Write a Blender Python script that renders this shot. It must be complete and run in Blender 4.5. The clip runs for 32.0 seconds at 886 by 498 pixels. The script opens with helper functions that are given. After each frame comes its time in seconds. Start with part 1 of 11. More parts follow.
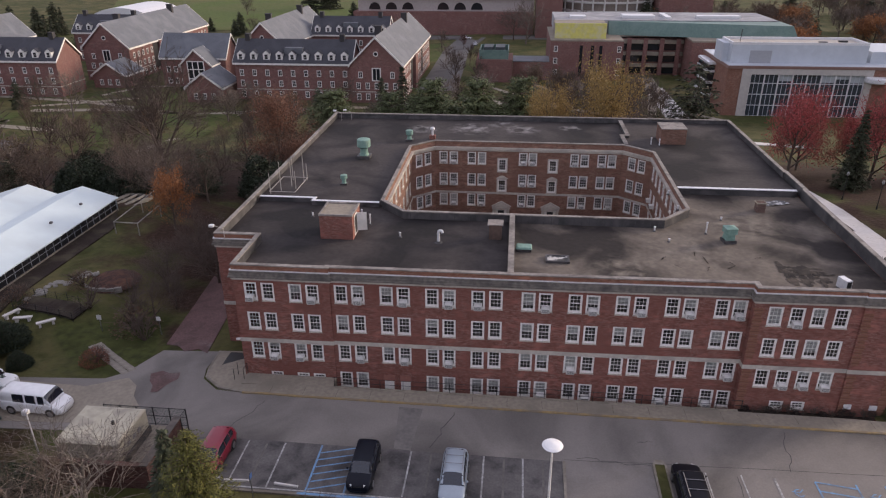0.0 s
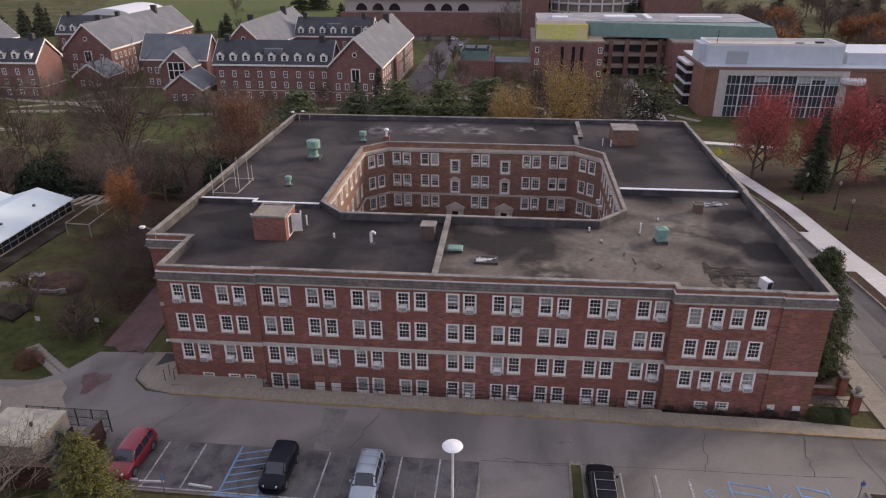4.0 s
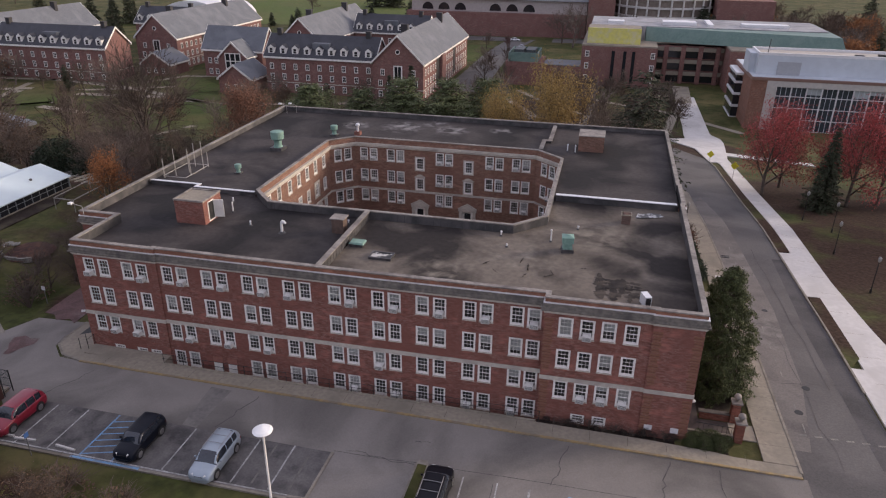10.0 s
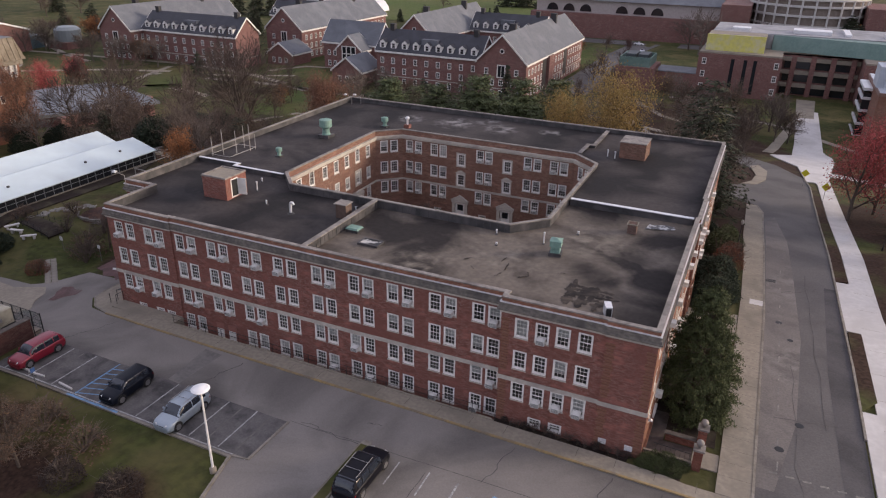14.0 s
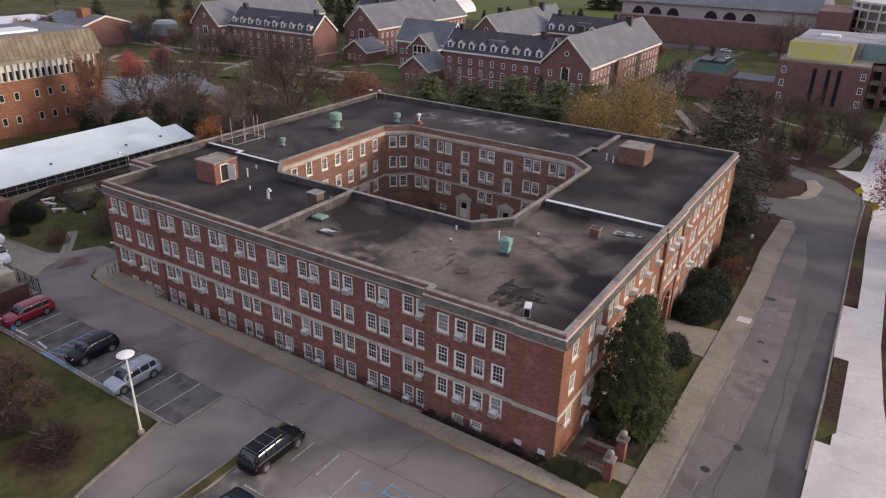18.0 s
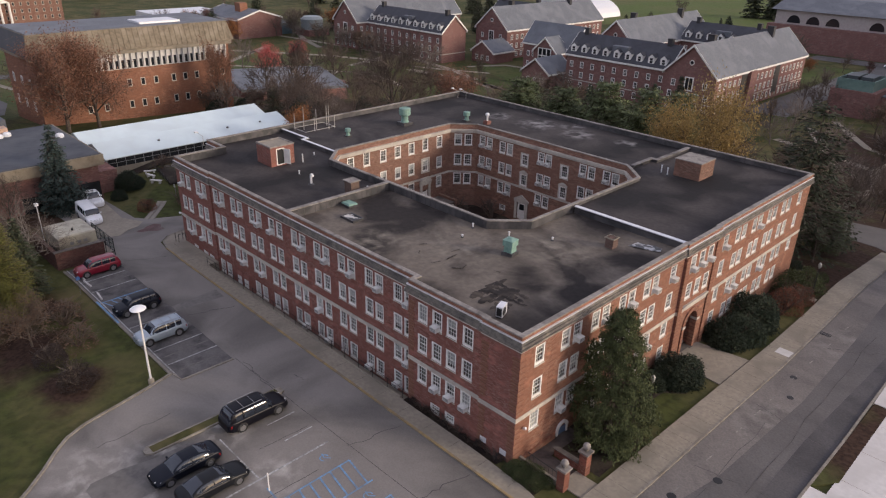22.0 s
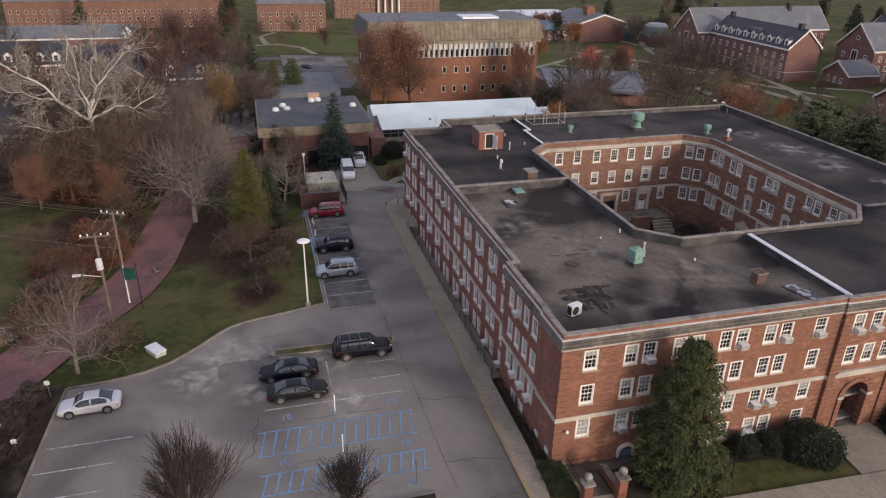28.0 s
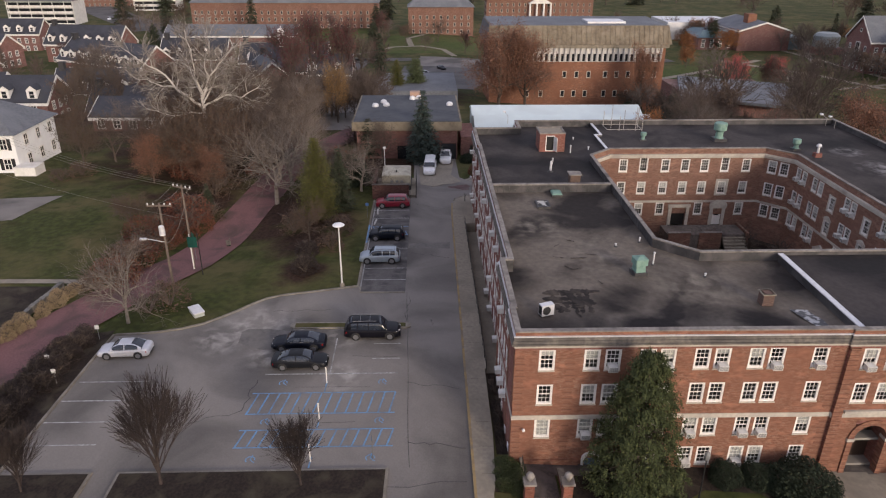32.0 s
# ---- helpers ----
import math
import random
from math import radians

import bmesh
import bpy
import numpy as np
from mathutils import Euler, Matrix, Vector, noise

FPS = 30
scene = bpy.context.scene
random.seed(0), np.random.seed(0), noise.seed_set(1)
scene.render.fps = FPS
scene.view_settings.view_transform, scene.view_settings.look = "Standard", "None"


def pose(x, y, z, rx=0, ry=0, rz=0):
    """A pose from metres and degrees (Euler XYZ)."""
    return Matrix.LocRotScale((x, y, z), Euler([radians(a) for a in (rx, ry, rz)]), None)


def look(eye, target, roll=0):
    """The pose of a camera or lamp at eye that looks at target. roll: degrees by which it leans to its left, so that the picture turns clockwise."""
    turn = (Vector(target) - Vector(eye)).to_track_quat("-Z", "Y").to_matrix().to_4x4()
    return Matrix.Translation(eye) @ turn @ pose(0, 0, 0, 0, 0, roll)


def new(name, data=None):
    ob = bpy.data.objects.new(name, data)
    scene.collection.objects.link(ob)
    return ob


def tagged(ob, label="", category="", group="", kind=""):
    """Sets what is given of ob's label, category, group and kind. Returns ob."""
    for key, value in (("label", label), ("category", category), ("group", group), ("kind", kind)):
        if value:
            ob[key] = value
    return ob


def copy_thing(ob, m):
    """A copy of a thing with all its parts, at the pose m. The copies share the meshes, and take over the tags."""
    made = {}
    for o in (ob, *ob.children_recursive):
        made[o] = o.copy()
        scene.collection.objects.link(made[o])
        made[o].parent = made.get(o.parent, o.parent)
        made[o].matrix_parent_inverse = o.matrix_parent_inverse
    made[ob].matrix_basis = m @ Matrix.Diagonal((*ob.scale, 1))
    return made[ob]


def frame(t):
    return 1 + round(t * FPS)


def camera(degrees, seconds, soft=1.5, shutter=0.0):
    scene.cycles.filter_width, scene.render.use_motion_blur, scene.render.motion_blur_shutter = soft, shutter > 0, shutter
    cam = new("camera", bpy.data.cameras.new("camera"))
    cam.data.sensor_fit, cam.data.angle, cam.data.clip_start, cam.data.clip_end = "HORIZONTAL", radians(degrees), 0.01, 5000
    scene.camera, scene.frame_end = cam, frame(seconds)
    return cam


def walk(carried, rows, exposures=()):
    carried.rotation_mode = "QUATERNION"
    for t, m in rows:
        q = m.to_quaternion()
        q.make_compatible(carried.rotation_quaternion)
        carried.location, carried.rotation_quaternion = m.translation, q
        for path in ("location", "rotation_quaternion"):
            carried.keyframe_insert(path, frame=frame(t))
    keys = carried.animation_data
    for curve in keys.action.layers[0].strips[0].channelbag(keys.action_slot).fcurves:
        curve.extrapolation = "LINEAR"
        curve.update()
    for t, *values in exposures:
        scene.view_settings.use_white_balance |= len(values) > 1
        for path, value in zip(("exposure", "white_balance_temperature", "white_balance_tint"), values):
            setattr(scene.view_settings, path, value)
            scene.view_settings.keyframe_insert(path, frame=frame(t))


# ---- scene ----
cam = camera(65.1, 32.0, soft=1.18)
METRES, EYE, TILT, LEAN, TURN = 90.0, 36.0, 0.0, 0.0, 6.0
ROWS = [
    (0.0, 0.0, 0.0, 0.0, -0.12, -24.66, 0.27),
    (0.5, 0.0076, -0.0, 0.0003, -0.14, -24.65, 0.37),
    (1.0, 0.0146, -0.0002, 0.0002, -0.16, -24.64, 0.49),
    (1.5, 0.021, -0.0004, 0.0002, -0.18, -24.64, 0.55),
    (2.0, 0.0276, -0.0008, 0.0004, -0.2, -24.63, 0.52),
    (2.5, 0.0353, -0.0009, 0.0005, -0.23, -24.62, 0.42),
    (3.0, 0.0445, -0.0011, 0.0006, -0.25, -24.61, 0.34),
    (3.5, 0.0552, -0.0011, 0.0006, -0.26, -24.6, 0.29),
    (4.0, 0.0669, -0.0013, 0.0006, -0.28, -24.6, 0.25),
    (4.5, 0.0796, -0.0015, 0.0007, -0.29, -24.6, 0.21),
    (6.5, 0.1351, -0.0011, 0.001, 1.78, -24.58, 0.06),
    (7.0, 0.1497, -0.0007, 0.0008, 2.82, -24.58, -0.04),
    (7.5, 0.1647, -0.0004, 0.0007, 3.59, -24.58, -0.11),
    (8.0, 0.1802, 0.0001, 0.0004, 4.25, -24.59, -0.18),
    (8.5, 0.196, 0.0008, 0.0003, 4.86, -24.59, -0.27),
    (9.0, 0.2123, 0.0016, 0.0004, 5.48, -24.6, -0.36),
    (9.5, 0.229, 0.0024, 0.0004, 6.21, -24.61, -0.44),
    (10.0, 0.2457, 0.0031, 0.0003, 7.28, -24.62, -0.51),
    (10.5, 0.2628, 0.0042, 0.0005, 9.15, -24.65, -0.56),
    (11.0, 0.2797, 0.0058, 0.0005, 11.07, -24.67, -0.64),
    (11.5, 0.2968, 0.0077, -0.0008, 12.84, -24.7, -0.7),
    (12.0, 0.3138, 0.0097, -0.002, 14.19, -24.72, -0.77),
    (12.5, 0.3312, 0.0121, -0.0021, 15.42, -24.73, -0.8),
    (13.0, 0.3483, 0.0147, -0.0014, 16.61, -24.75, -0.85),
    (13.5, 0.3654, 0.0177, -0.0005, 17.74, -24.75, -0.92),
    (14.0, 0.3825, 0.0212, 0.0005, 18.82, -24.77, -0.93),
    (14.5, 0.3993, 0.0252, 0.002, 19.85, -24.78, -0.95),
    (16.5, 0.4658, 0.0472, -0.0006, 24.0, -24.77, -0.98),
    (17.0, 0.4825, 0.0529, -0.0013, 25.04, -24.78, -1.01),
    (17.5, 0.4989, 0.0586, -0.0007, 26.06, -24.8, -1.02),
    (18.0, 0.5147, 0.0646, -0.0001, 27.08, -24.8, -1.06),
    (18.5, 0.5299, 0.0705, 0.0003, 28.31, -24.81, -1.09),
    (19.0, 0.5449, 0.0766, 0.0003, 29.84, -24.82, -1.13),
    (19.5, 0.5599, 0.0831, 0.0002, 31.4, -24.82, -1.14),
    (20.0, 0.5745, 0.0898, 0.0003, 32.87, -24.83, -1.18),
    (20.5, 0.5887, 0.0969, 0.0004, 34.34, -24.83, -1.24),
    (21.0, 0.6032, 0.1049, 0.0005, 35.88, -24.85, -1.24),
    (21.5, 0.6172, 0.1131, 0.0007, 37.59, -24.86, -1.27),
    (22.0, 0.631, 0.122, 0.0015, 39.54, -24.88, -1.3),
    (22.5, 0.6446, 0.1315, 0.0012, 41.65, -24.88, -1.29),
    (23.0, 0.658, 0.1412, 0.0013, 44.13, -24.88, -1.3),
    (23.5, 0.6713, 0.1519, 0.0005, 46.67, -24.9, -1.27),
    (24.0, 0.6847, 0.1625, 0.0, 49.19, -24.91, -1.27),
    (24.5, 0.6974, 0.1739, -0.0004, 51.71, -24.91, -1.23),
    (25.0, 0.7099, 0.1853, -0.0005, 54.18, -24.92, -1.17),
    (25.5, 0.7215, 0.1978, -0.0013, 56.67, -24.92, -1.16),
    (27.5, 0.765, 0.2483, -0.0027, 66.53, -24.92, -0.94),
    (28.0, 0.7745, 0.2623, -0.0039, 68.95, -24.9, -0.91),
    (28.5, 0.7833, 0.2768, -0.0048, 71.36, -24.87, -0.87),
    (29.0, 0.7914, 0.2916, -0.0052, 73.75, -24.85, -0.81),
    (29.5, 0.799, 0.3072, -0.0066, 76.16, -24.78, -0.7),
    (30.0, 0.8063, 0.3235, -0.0066, 78.5, -24.77, -0.55),
    (30.5, 0.8133, 0.3403, -0.0069, 80.78, -24.73, -0.48),
    (31.0, 0.8197, 0.3582, -0.0067, 82.21, -24.69, -0.37),
    (31.5, 0.8255, 0.3764, -0.0066, 82.42, -24.65, -0.29),
    (32.0, 0.8308, 0.3947, -0.0063, 82.44, -24.63, -0.21),
]
walk(cam, [(t, pose(0, 0, EYE, TILT, LEAN, TURN) @ pose(METRES * x, METRES * y, METRES * z, 90 + pitch, roll, yaw)) for t, x, y, z, yaw, pitch, roll in ROWS],
     [(0.0, 0.99, 6600, 15), (13.0, 0.94, 6550, 15), (23.0, 0.82, 6500, 13), (32.0, 0.69, 6450, 13)])

# ---- light ----
world = bpy.data.worlds.new("sky")
scene.world = world
world.use_nodes = True
wn = world.node_tree
wn.nodes.clear()
sky = wn.nodes.new("ShaderNodeTexSky")
sky.sky_type = "NISHITA"
sky.sun_disc = False
sky.sun_elevation = radians(14)
sky.sun_rotation = radians(62)
sky.air_density, sky.dust_density, sky.ozone_density = 1.0, 3.0, 1.0
veil = wn.nodes.new("ShaderNodeMix")
veil.data_type = "RGBA"
veil.inputs[0].default_value = 0.6
veil.inputs[7].default_value = (4.75, 4.6, 5.45, 1)
backg = wn.nodes.new("ShaderNodeBackground")
backg.inputs[1].default_value = 0.112
outw = wn.nodes.new("ShaderNodeOutputWorld")
wn.links.new(sky.outputs[0], veil.inputs[6])
wn.links.new(veil.outputs[2], backg.inputs[0])
wn.links.new(backg.outputs[0], outw.inputs[0])

sun_data = bpy.data.lights.new("sun", "SUN")
sun_data.energy, sun_data.angle, sun_data.color = 1.42, radians(12), (1.0, 0.87, 0.72)
sun = new("sun", sun_data)
sun.matrix_world = look((90, 45, 30), (0, 0, 5))

# ---- materials ----
def nodes_of(name):
    m = bpy.data.materials.new(name)
    m.use_nodes = True
    nt = m.node_tree
    return m, nt, nt.nodes["Principled BSDF"]


def ramp_mix(nt, fac, a, b):
    mx = nt.nodes.new("ShaderNodeMix")
    mx.data_type = "RGBA"
    nt.links.new(fac, mx.inputs[0])
    for k, v in ((6, a), (7, b)):
        if isinstance(v, tuple):
            mx.inputs[k].default_value = (*v, 1)
        else:
            nt.links.new(v, mx.inputs[k])
    return mx.outputs[2]


def noise_fac(nt, vec, scale, lo=0.35, hi=0.65, detail=4.0, dist=0.0):
    n = nt.nodes.new("ShaderNodeTexNoise")
    n.inputs["Scale"].default_value, n.inputs["Detail"].default_value = scale, detail
    n.inputs["Distortion"].default_value = dist
    nt.links.new(vec, n.inputs["Vector"])
    r = nt.nodes.new("ShaderNodeMapRange")
    r.inputs[1].default_value, r.inputs[2].default_value = lo, hi
    nt.links.new(n.outputs[0], r.inputs[0])
    return r.outputs[0]


def coords(nt):
    return nt.nodes.new("ShaderNodeTexCoord").outputs["Object"]


def add_bump(nt, p, fac, strength, dist=0.02):
    b = nt.nodes.new("ShaderNodeBump")
    b.inputs["Strength"].default_value, b.inputs["Distance"].default_value = strength, dist
    nt.links.new(fac, b.inputs["Height"])
    nt.links.new(b.outputs[0], p.inputs["Normal"])


def surf(name, a, b, scale=3.0, rough=0.8, c=None, big=0.25, metal=0.0, bump=0.2, spread=(0.35, 0.65), vary=0.0, bigspread=(0.45, 0.7)):
    """Colour from a to b by fine grain, and towards c in larger stains."""
    m, nt, p = nodes_of(name)
    co = coords(nt)
    f = noise_fac(nt, co, scale, *spread)
    col = ramp_mix(nt, f, a, b)
    if c:
        col = ramp_mix(nt, noise_fac(nt, co, big, *bigspread, detail=6.0, dist=0.6), col, c)
    if vary:
        inf = nt.nodes.new("ShaderNodeObjectInfo")
        hs = nt.nodes.new("ShaderNodeHueSaturation")
        r = nt.nodes.new("ShaderNodeMapRange")
        r.inputs[3].default_value, r.inputs[4].default_value = 1 - vary, 1 + vary
        nt.links.new(inf.outputs["Random"], r.inputs[0])
        nt.links.new(r.outputs[0], hs.inputs["Value"])
        nt.links.new(col, hs.inputs["Color"])
        col = hs.outputs[0]
    nt.links.new(col, p.inputs["Base Color"])
    p.inputs["Roughness"].default_value, p.inputs["Metallic"].default_value = rough, metal
    p.inputs["Specular IOR Level"].default_value = 0.5 if rough < 0.7 else 0.2
    if bump:
        add_bump(nt, p, f, bump)
    return m


def brick_mat(name, a, b, mortar, band=None, bw=0.22, bh=0.075):
    m, nt, p = nodes_of(name)
    co = coords(nt)
    sp = nt.nodes.new("ShaderNodeSeparateXYZ")
    nt.links.new(co, sp.inputs[0])
    ad = nt.nodes.new("ShaderNodeMath")
    nt.links.new(sp.outputs[0], ad.inputs[0])
    nt.links.new(sp.outputs[1], ad.inputs[1])
    cb = nt.nodes.new("ShaderNodeCombineXYZ")
    nt.links.new(ad.outputs[0], cb.inputs[0])
    nt.links.new(sp.outputs[2], cb.inputs[1])
    br = nt.nodes.new("ShaderNodeTexBrick")
    br.inputs["Color1"].default_value, br.inputs["Color2"].default_value, br.inputs["Mortar"].default_value = (*a, 1), (*b, 1), (*mortar, 1)
    br.inputs["Scale"].default_value = 1.0
    br.inputs["Mortar Size"].default_value = 0.009
    br.inputs["Brick Width"].default_value, br.inputs["Row Height"].default_value = bw, bh
    nt.links.new(cb.outputs[0], br.inputs["Vector"])
    st = nt.nodes.new("ShaderNodeMapping")
    st.inputs["Scale"].default_value = (2.6, 2.6, 7.5)
    nt.links.new(co, st.inputs["Vector"])
    col = ramp_mix(nt, noise_fac(nt, st.outputs[0], 1.0, 0.40, 0.64, 3.0), br.outputs[0], tuple(v * 0.60 for v in a))
    col = ramp_mix(nt, noise_fac(nt, st.outputs[0], 0.37, 0.50, 0.72, 4.0), col, tuple(min(v * 1.28, 1.0) for v in a))
    col = ramp_mix(nt, noise_fac(nt, co, 0.35, 0.4, 0.75, 6.0, 0.5), col, tuple(v * 0.74 for v in a))
    if band:
        fl = nt.nodes.new("ShaderNodeMath")
        fl.operation = "PINGPONG"
        fl.inputs[1].default_value = 0.2
        nt.links.new(sp.outputs[2], fl.inputs[0])
        gt = nt.nodes.new("ShaderNodeMath")
        gt.operation = "GREATER_THAN"
        gt.inputs[1].default_value = 0.165
        nt.links.new(fl.outputs[0], gt.inputs[0])
        col = ramp_mix(nt, gt.outputs[0], col, band)
    nt.links.new(col, p.inputs["Base Color"])
    p.inputs["Roughness"].default_value = 0.88
    p.inputs["Specular IOR Level"].default_value = 0.2
    add_bump(nt, p, br.outputs[1], -0.3, 0.01)
    return m


def glass_mat(name, tint=0.55):
    m, nt, p = nodes_of(name)
    nt.nodes.remove(p)
    tr, gl = nt.nodes.new("ShaderNodeBsdfTransparent"), nt.nodes.new("ShaderNodeBsdfGlossy")
    tr.inputs[0].default_value = (tint, tint * 1.04, tint * 1.06, 1)
    gl.inputs["Roughness"].default_value = 0.04
    fr = nt.nodes.new("ShaderNodeFresnel")
    fr.inputs[0].default_value = 1.5
    mx = nt.nodes.new("ShaderNodeMixShader")
    nt.links.new(fr.outputs[0], mx.inputs[0])
    nt.links.new(tr.outputs[0], mx.inputs[1])
    nt.links.new(gl.outputs[0], mx.inputs[2])
    nt.links.new(mx.outputs[0], nt.nodes["Material Output"].inputs[0])
    return m


def paint(name, col, rough=0.35, metal=0.0, coat=0.0, spec=0.5):
    m, nt, p = nodes_of(name)
    co = coords(nt)
    f = noise_fac(nt, co, 2.0, 0.3, 0.8)
    nt.links.new(ramp_mix(nt, f, col, tuple(v * 0.86 for v in col)), p.inputs["Base Color"])
    p.inputs["Roughness"].default_value, p.inputs["Metallic"].default_value, p.inputs["Coat Weight"].default_value = rough, metal, coat
    p.inputs["Specular IOR Level"].default_value = spec
    return m


def leaf_mat(name, a, b, vary=0.15):
    m, nt, p = nodes_of(name)
    g = nt.nodes.new("ShaderNodeNewGeometry")
    col = ramp_mix(nt, g.outputs["Random Per Island"], a, b)
    inf = nt.nodes.new("ShaderNodeObjectInfo")
    hs = nt.nodes.new("ShaderNodeHueSaturation")
    r = nt.nodes.new("ShaderNodeMapRange")
    r.inputs[3].default_value, r.inputs[4].default_value = 1 - vary, 1 + vary
    nt.links.new(inf.outputs["Random"], r.inputs[0])
    nt.links.new(r.outputs[0], hs.inputs["Value"])
    nt.links.new(col, hs.inputs["Color"])
    nt.links.new(hs.outputs[0], p.inputs["Base Color"])
    p.inputs["Roughness"].default_value = 0.75
    p.inputs["Specular IOR Level"].default_value = 0.25
    return m


BRICK = brick_mat("red brick", (0.255, 0.105, 0.083), (0.163, 0.067, 0.055), (0.30, 0.21, 0.175))
# The same red brick with the east side's warm sunlight mixed into its colour.
BRICK_SUN_BAND = brick_mat("banded sun-toned brick", (0.272, 0.128, 0.084), (0.185, 0.082, 0.056), (0.28, 0.20, 0.15), band=(0.142, 0.064, 0.047))
BRICK_SUNTONE = brick_mat("sun-toned red brick", (0.272, 0.126, 0.083), (0.180, 0.080, 0.055), (0.28, 0.20, 0.15))
BRICK_FAR = brick_mat("dorm brick", (0.235, 0.120, 0.106), (0.172, 0.088, 0.079), (0.26, 0.20, 0.175))
BRICK_ORANGE = brick_mat("orange brick", (0.275, 0.125, 0.078), (0.215, 0.094, 0.060), (0.27, 0.18, 0.13))
BRICK_PAVE = surf("brick paving", (0.215, 0.110, 0.108), (0.155, 0.082, 0.081), 6.0, 0.85, (0.095, 0.064, 0.058), 0.3)
BRICK_COURT = brick_mat("courtyard brick", (0.250, 0.138, 0.103), (0.176, 0.092, 0.070), (0.27, 0.20, 0.15))
STONE = surf("limestone", (0.52, 0.48, 0.42), (0.42, 0.39, 0.34), 4.0, 0.8, (0.33, 0.30, 0.27), 0.5)
COPING = surf("weathered coping", (0.30, 0.275, 0.25), (0.21, 0.19, 0.172), 3.0, 0.85, (0.125, 0.112, 0.104), 0.6)
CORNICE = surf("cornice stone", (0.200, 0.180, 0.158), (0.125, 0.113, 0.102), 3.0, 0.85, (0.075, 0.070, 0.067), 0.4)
WHITE = surf("white painted wood", (0.78, 0.76, 0.725), (0.70, 0.68, 0.645), 5.0, 0.55, (0.60, 0.58, 0.535), 0.65, bump=0.05)
BLIND = surf("window shade", (0.70, 0.68, 0.64), (0.62, 0.60, 0.56), 2.0, 0.8, bump=0)
ROOM = surf("room plaster", (0.30, 0.28, 0.25), (0.24, 0.22, 0.20), 0.4, 0.9, bump=0)
GLASS = glass_mat("window glass", 0.70)
FLASH = surf("dark flashing", (0.048, 0.046, 0.048), (0.032, 0.031, 0.033), 2.0, 0.6, (0.11, 0.10, 0.10), 0.5)
METAL_WHITE = surf("white coping metal", (0.72, 0.72, 0.73), (0.60, 0.60, 0.62), 3.0, 0.4, metal=0.2)
ASPHALT_DARK = surf("dark asphalt patch", (0.150, 0.139, 0.130), (0.115, 0.107, 0.102), 3.0, 0.9, (0.18, 0.168, 0.157), 0.5)
CONCRETE = surf("sidewalk concrete", (0.300, 0.264, 0.212), (0.242, 0.213, 0.172), 3.0, 0.9, (0.205, 0.182, 0.148), 0.3)
CONCRETE_NEW = surf("new pale concrete", (0.58, 0.56, 0.54), (0.52, 0.50, 0.48), 2.0, 0.9, (0.46, 0.44, 0.42), 0.2)
KERB = surf("kerb stone", (0.27, 0.245, 0.21), (0.20, 0.18, 0.15), 3.0, 0.9, (0.15, 0.13, 0.105), 0.4)
YELLOW_PAINT = surf("worn yellow kerb paint", (0.34, 0.245, 0.115), (0.26, 0.195, 0.11), 3.0, 0.85, (0.19, 0.16, 0.125), 0.6)
LINE_WHITE = surf("worn white line", (0.50, 0.50, 0.49), (0.24, 0.235, 0.23), 5.0, 0.8, (0.17, 0.165, 0.16), 0.6, bump=0)
LINE_FADED = surf("faded lane paint", (0.30, 0.28, 0.24), (0.15, 0.145, 0.14), 4.0, 0.85, (0.14, 0.135, 0.13), 0.9, bump=0)
LINE_BLUE = surf("worn blue line", (0.17, 0.34, 0.56), (0.155, 0.25, 0.37), 5.0, 0.8, (0.15, 0.18, 0.22), 0.7, bump=0)


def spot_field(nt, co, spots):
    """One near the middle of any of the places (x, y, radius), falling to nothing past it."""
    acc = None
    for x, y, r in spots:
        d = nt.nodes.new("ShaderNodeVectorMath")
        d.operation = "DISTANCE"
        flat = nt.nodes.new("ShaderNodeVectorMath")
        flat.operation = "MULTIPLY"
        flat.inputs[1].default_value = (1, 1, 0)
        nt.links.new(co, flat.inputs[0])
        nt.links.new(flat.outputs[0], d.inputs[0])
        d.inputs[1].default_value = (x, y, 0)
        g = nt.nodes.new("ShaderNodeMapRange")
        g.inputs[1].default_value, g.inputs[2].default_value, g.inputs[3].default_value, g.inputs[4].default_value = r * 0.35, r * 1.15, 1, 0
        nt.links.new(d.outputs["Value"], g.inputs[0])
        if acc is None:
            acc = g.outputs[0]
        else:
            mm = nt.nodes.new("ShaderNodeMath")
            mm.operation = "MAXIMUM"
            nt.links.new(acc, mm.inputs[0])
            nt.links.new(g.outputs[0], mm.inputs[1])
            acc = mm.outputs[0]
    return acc


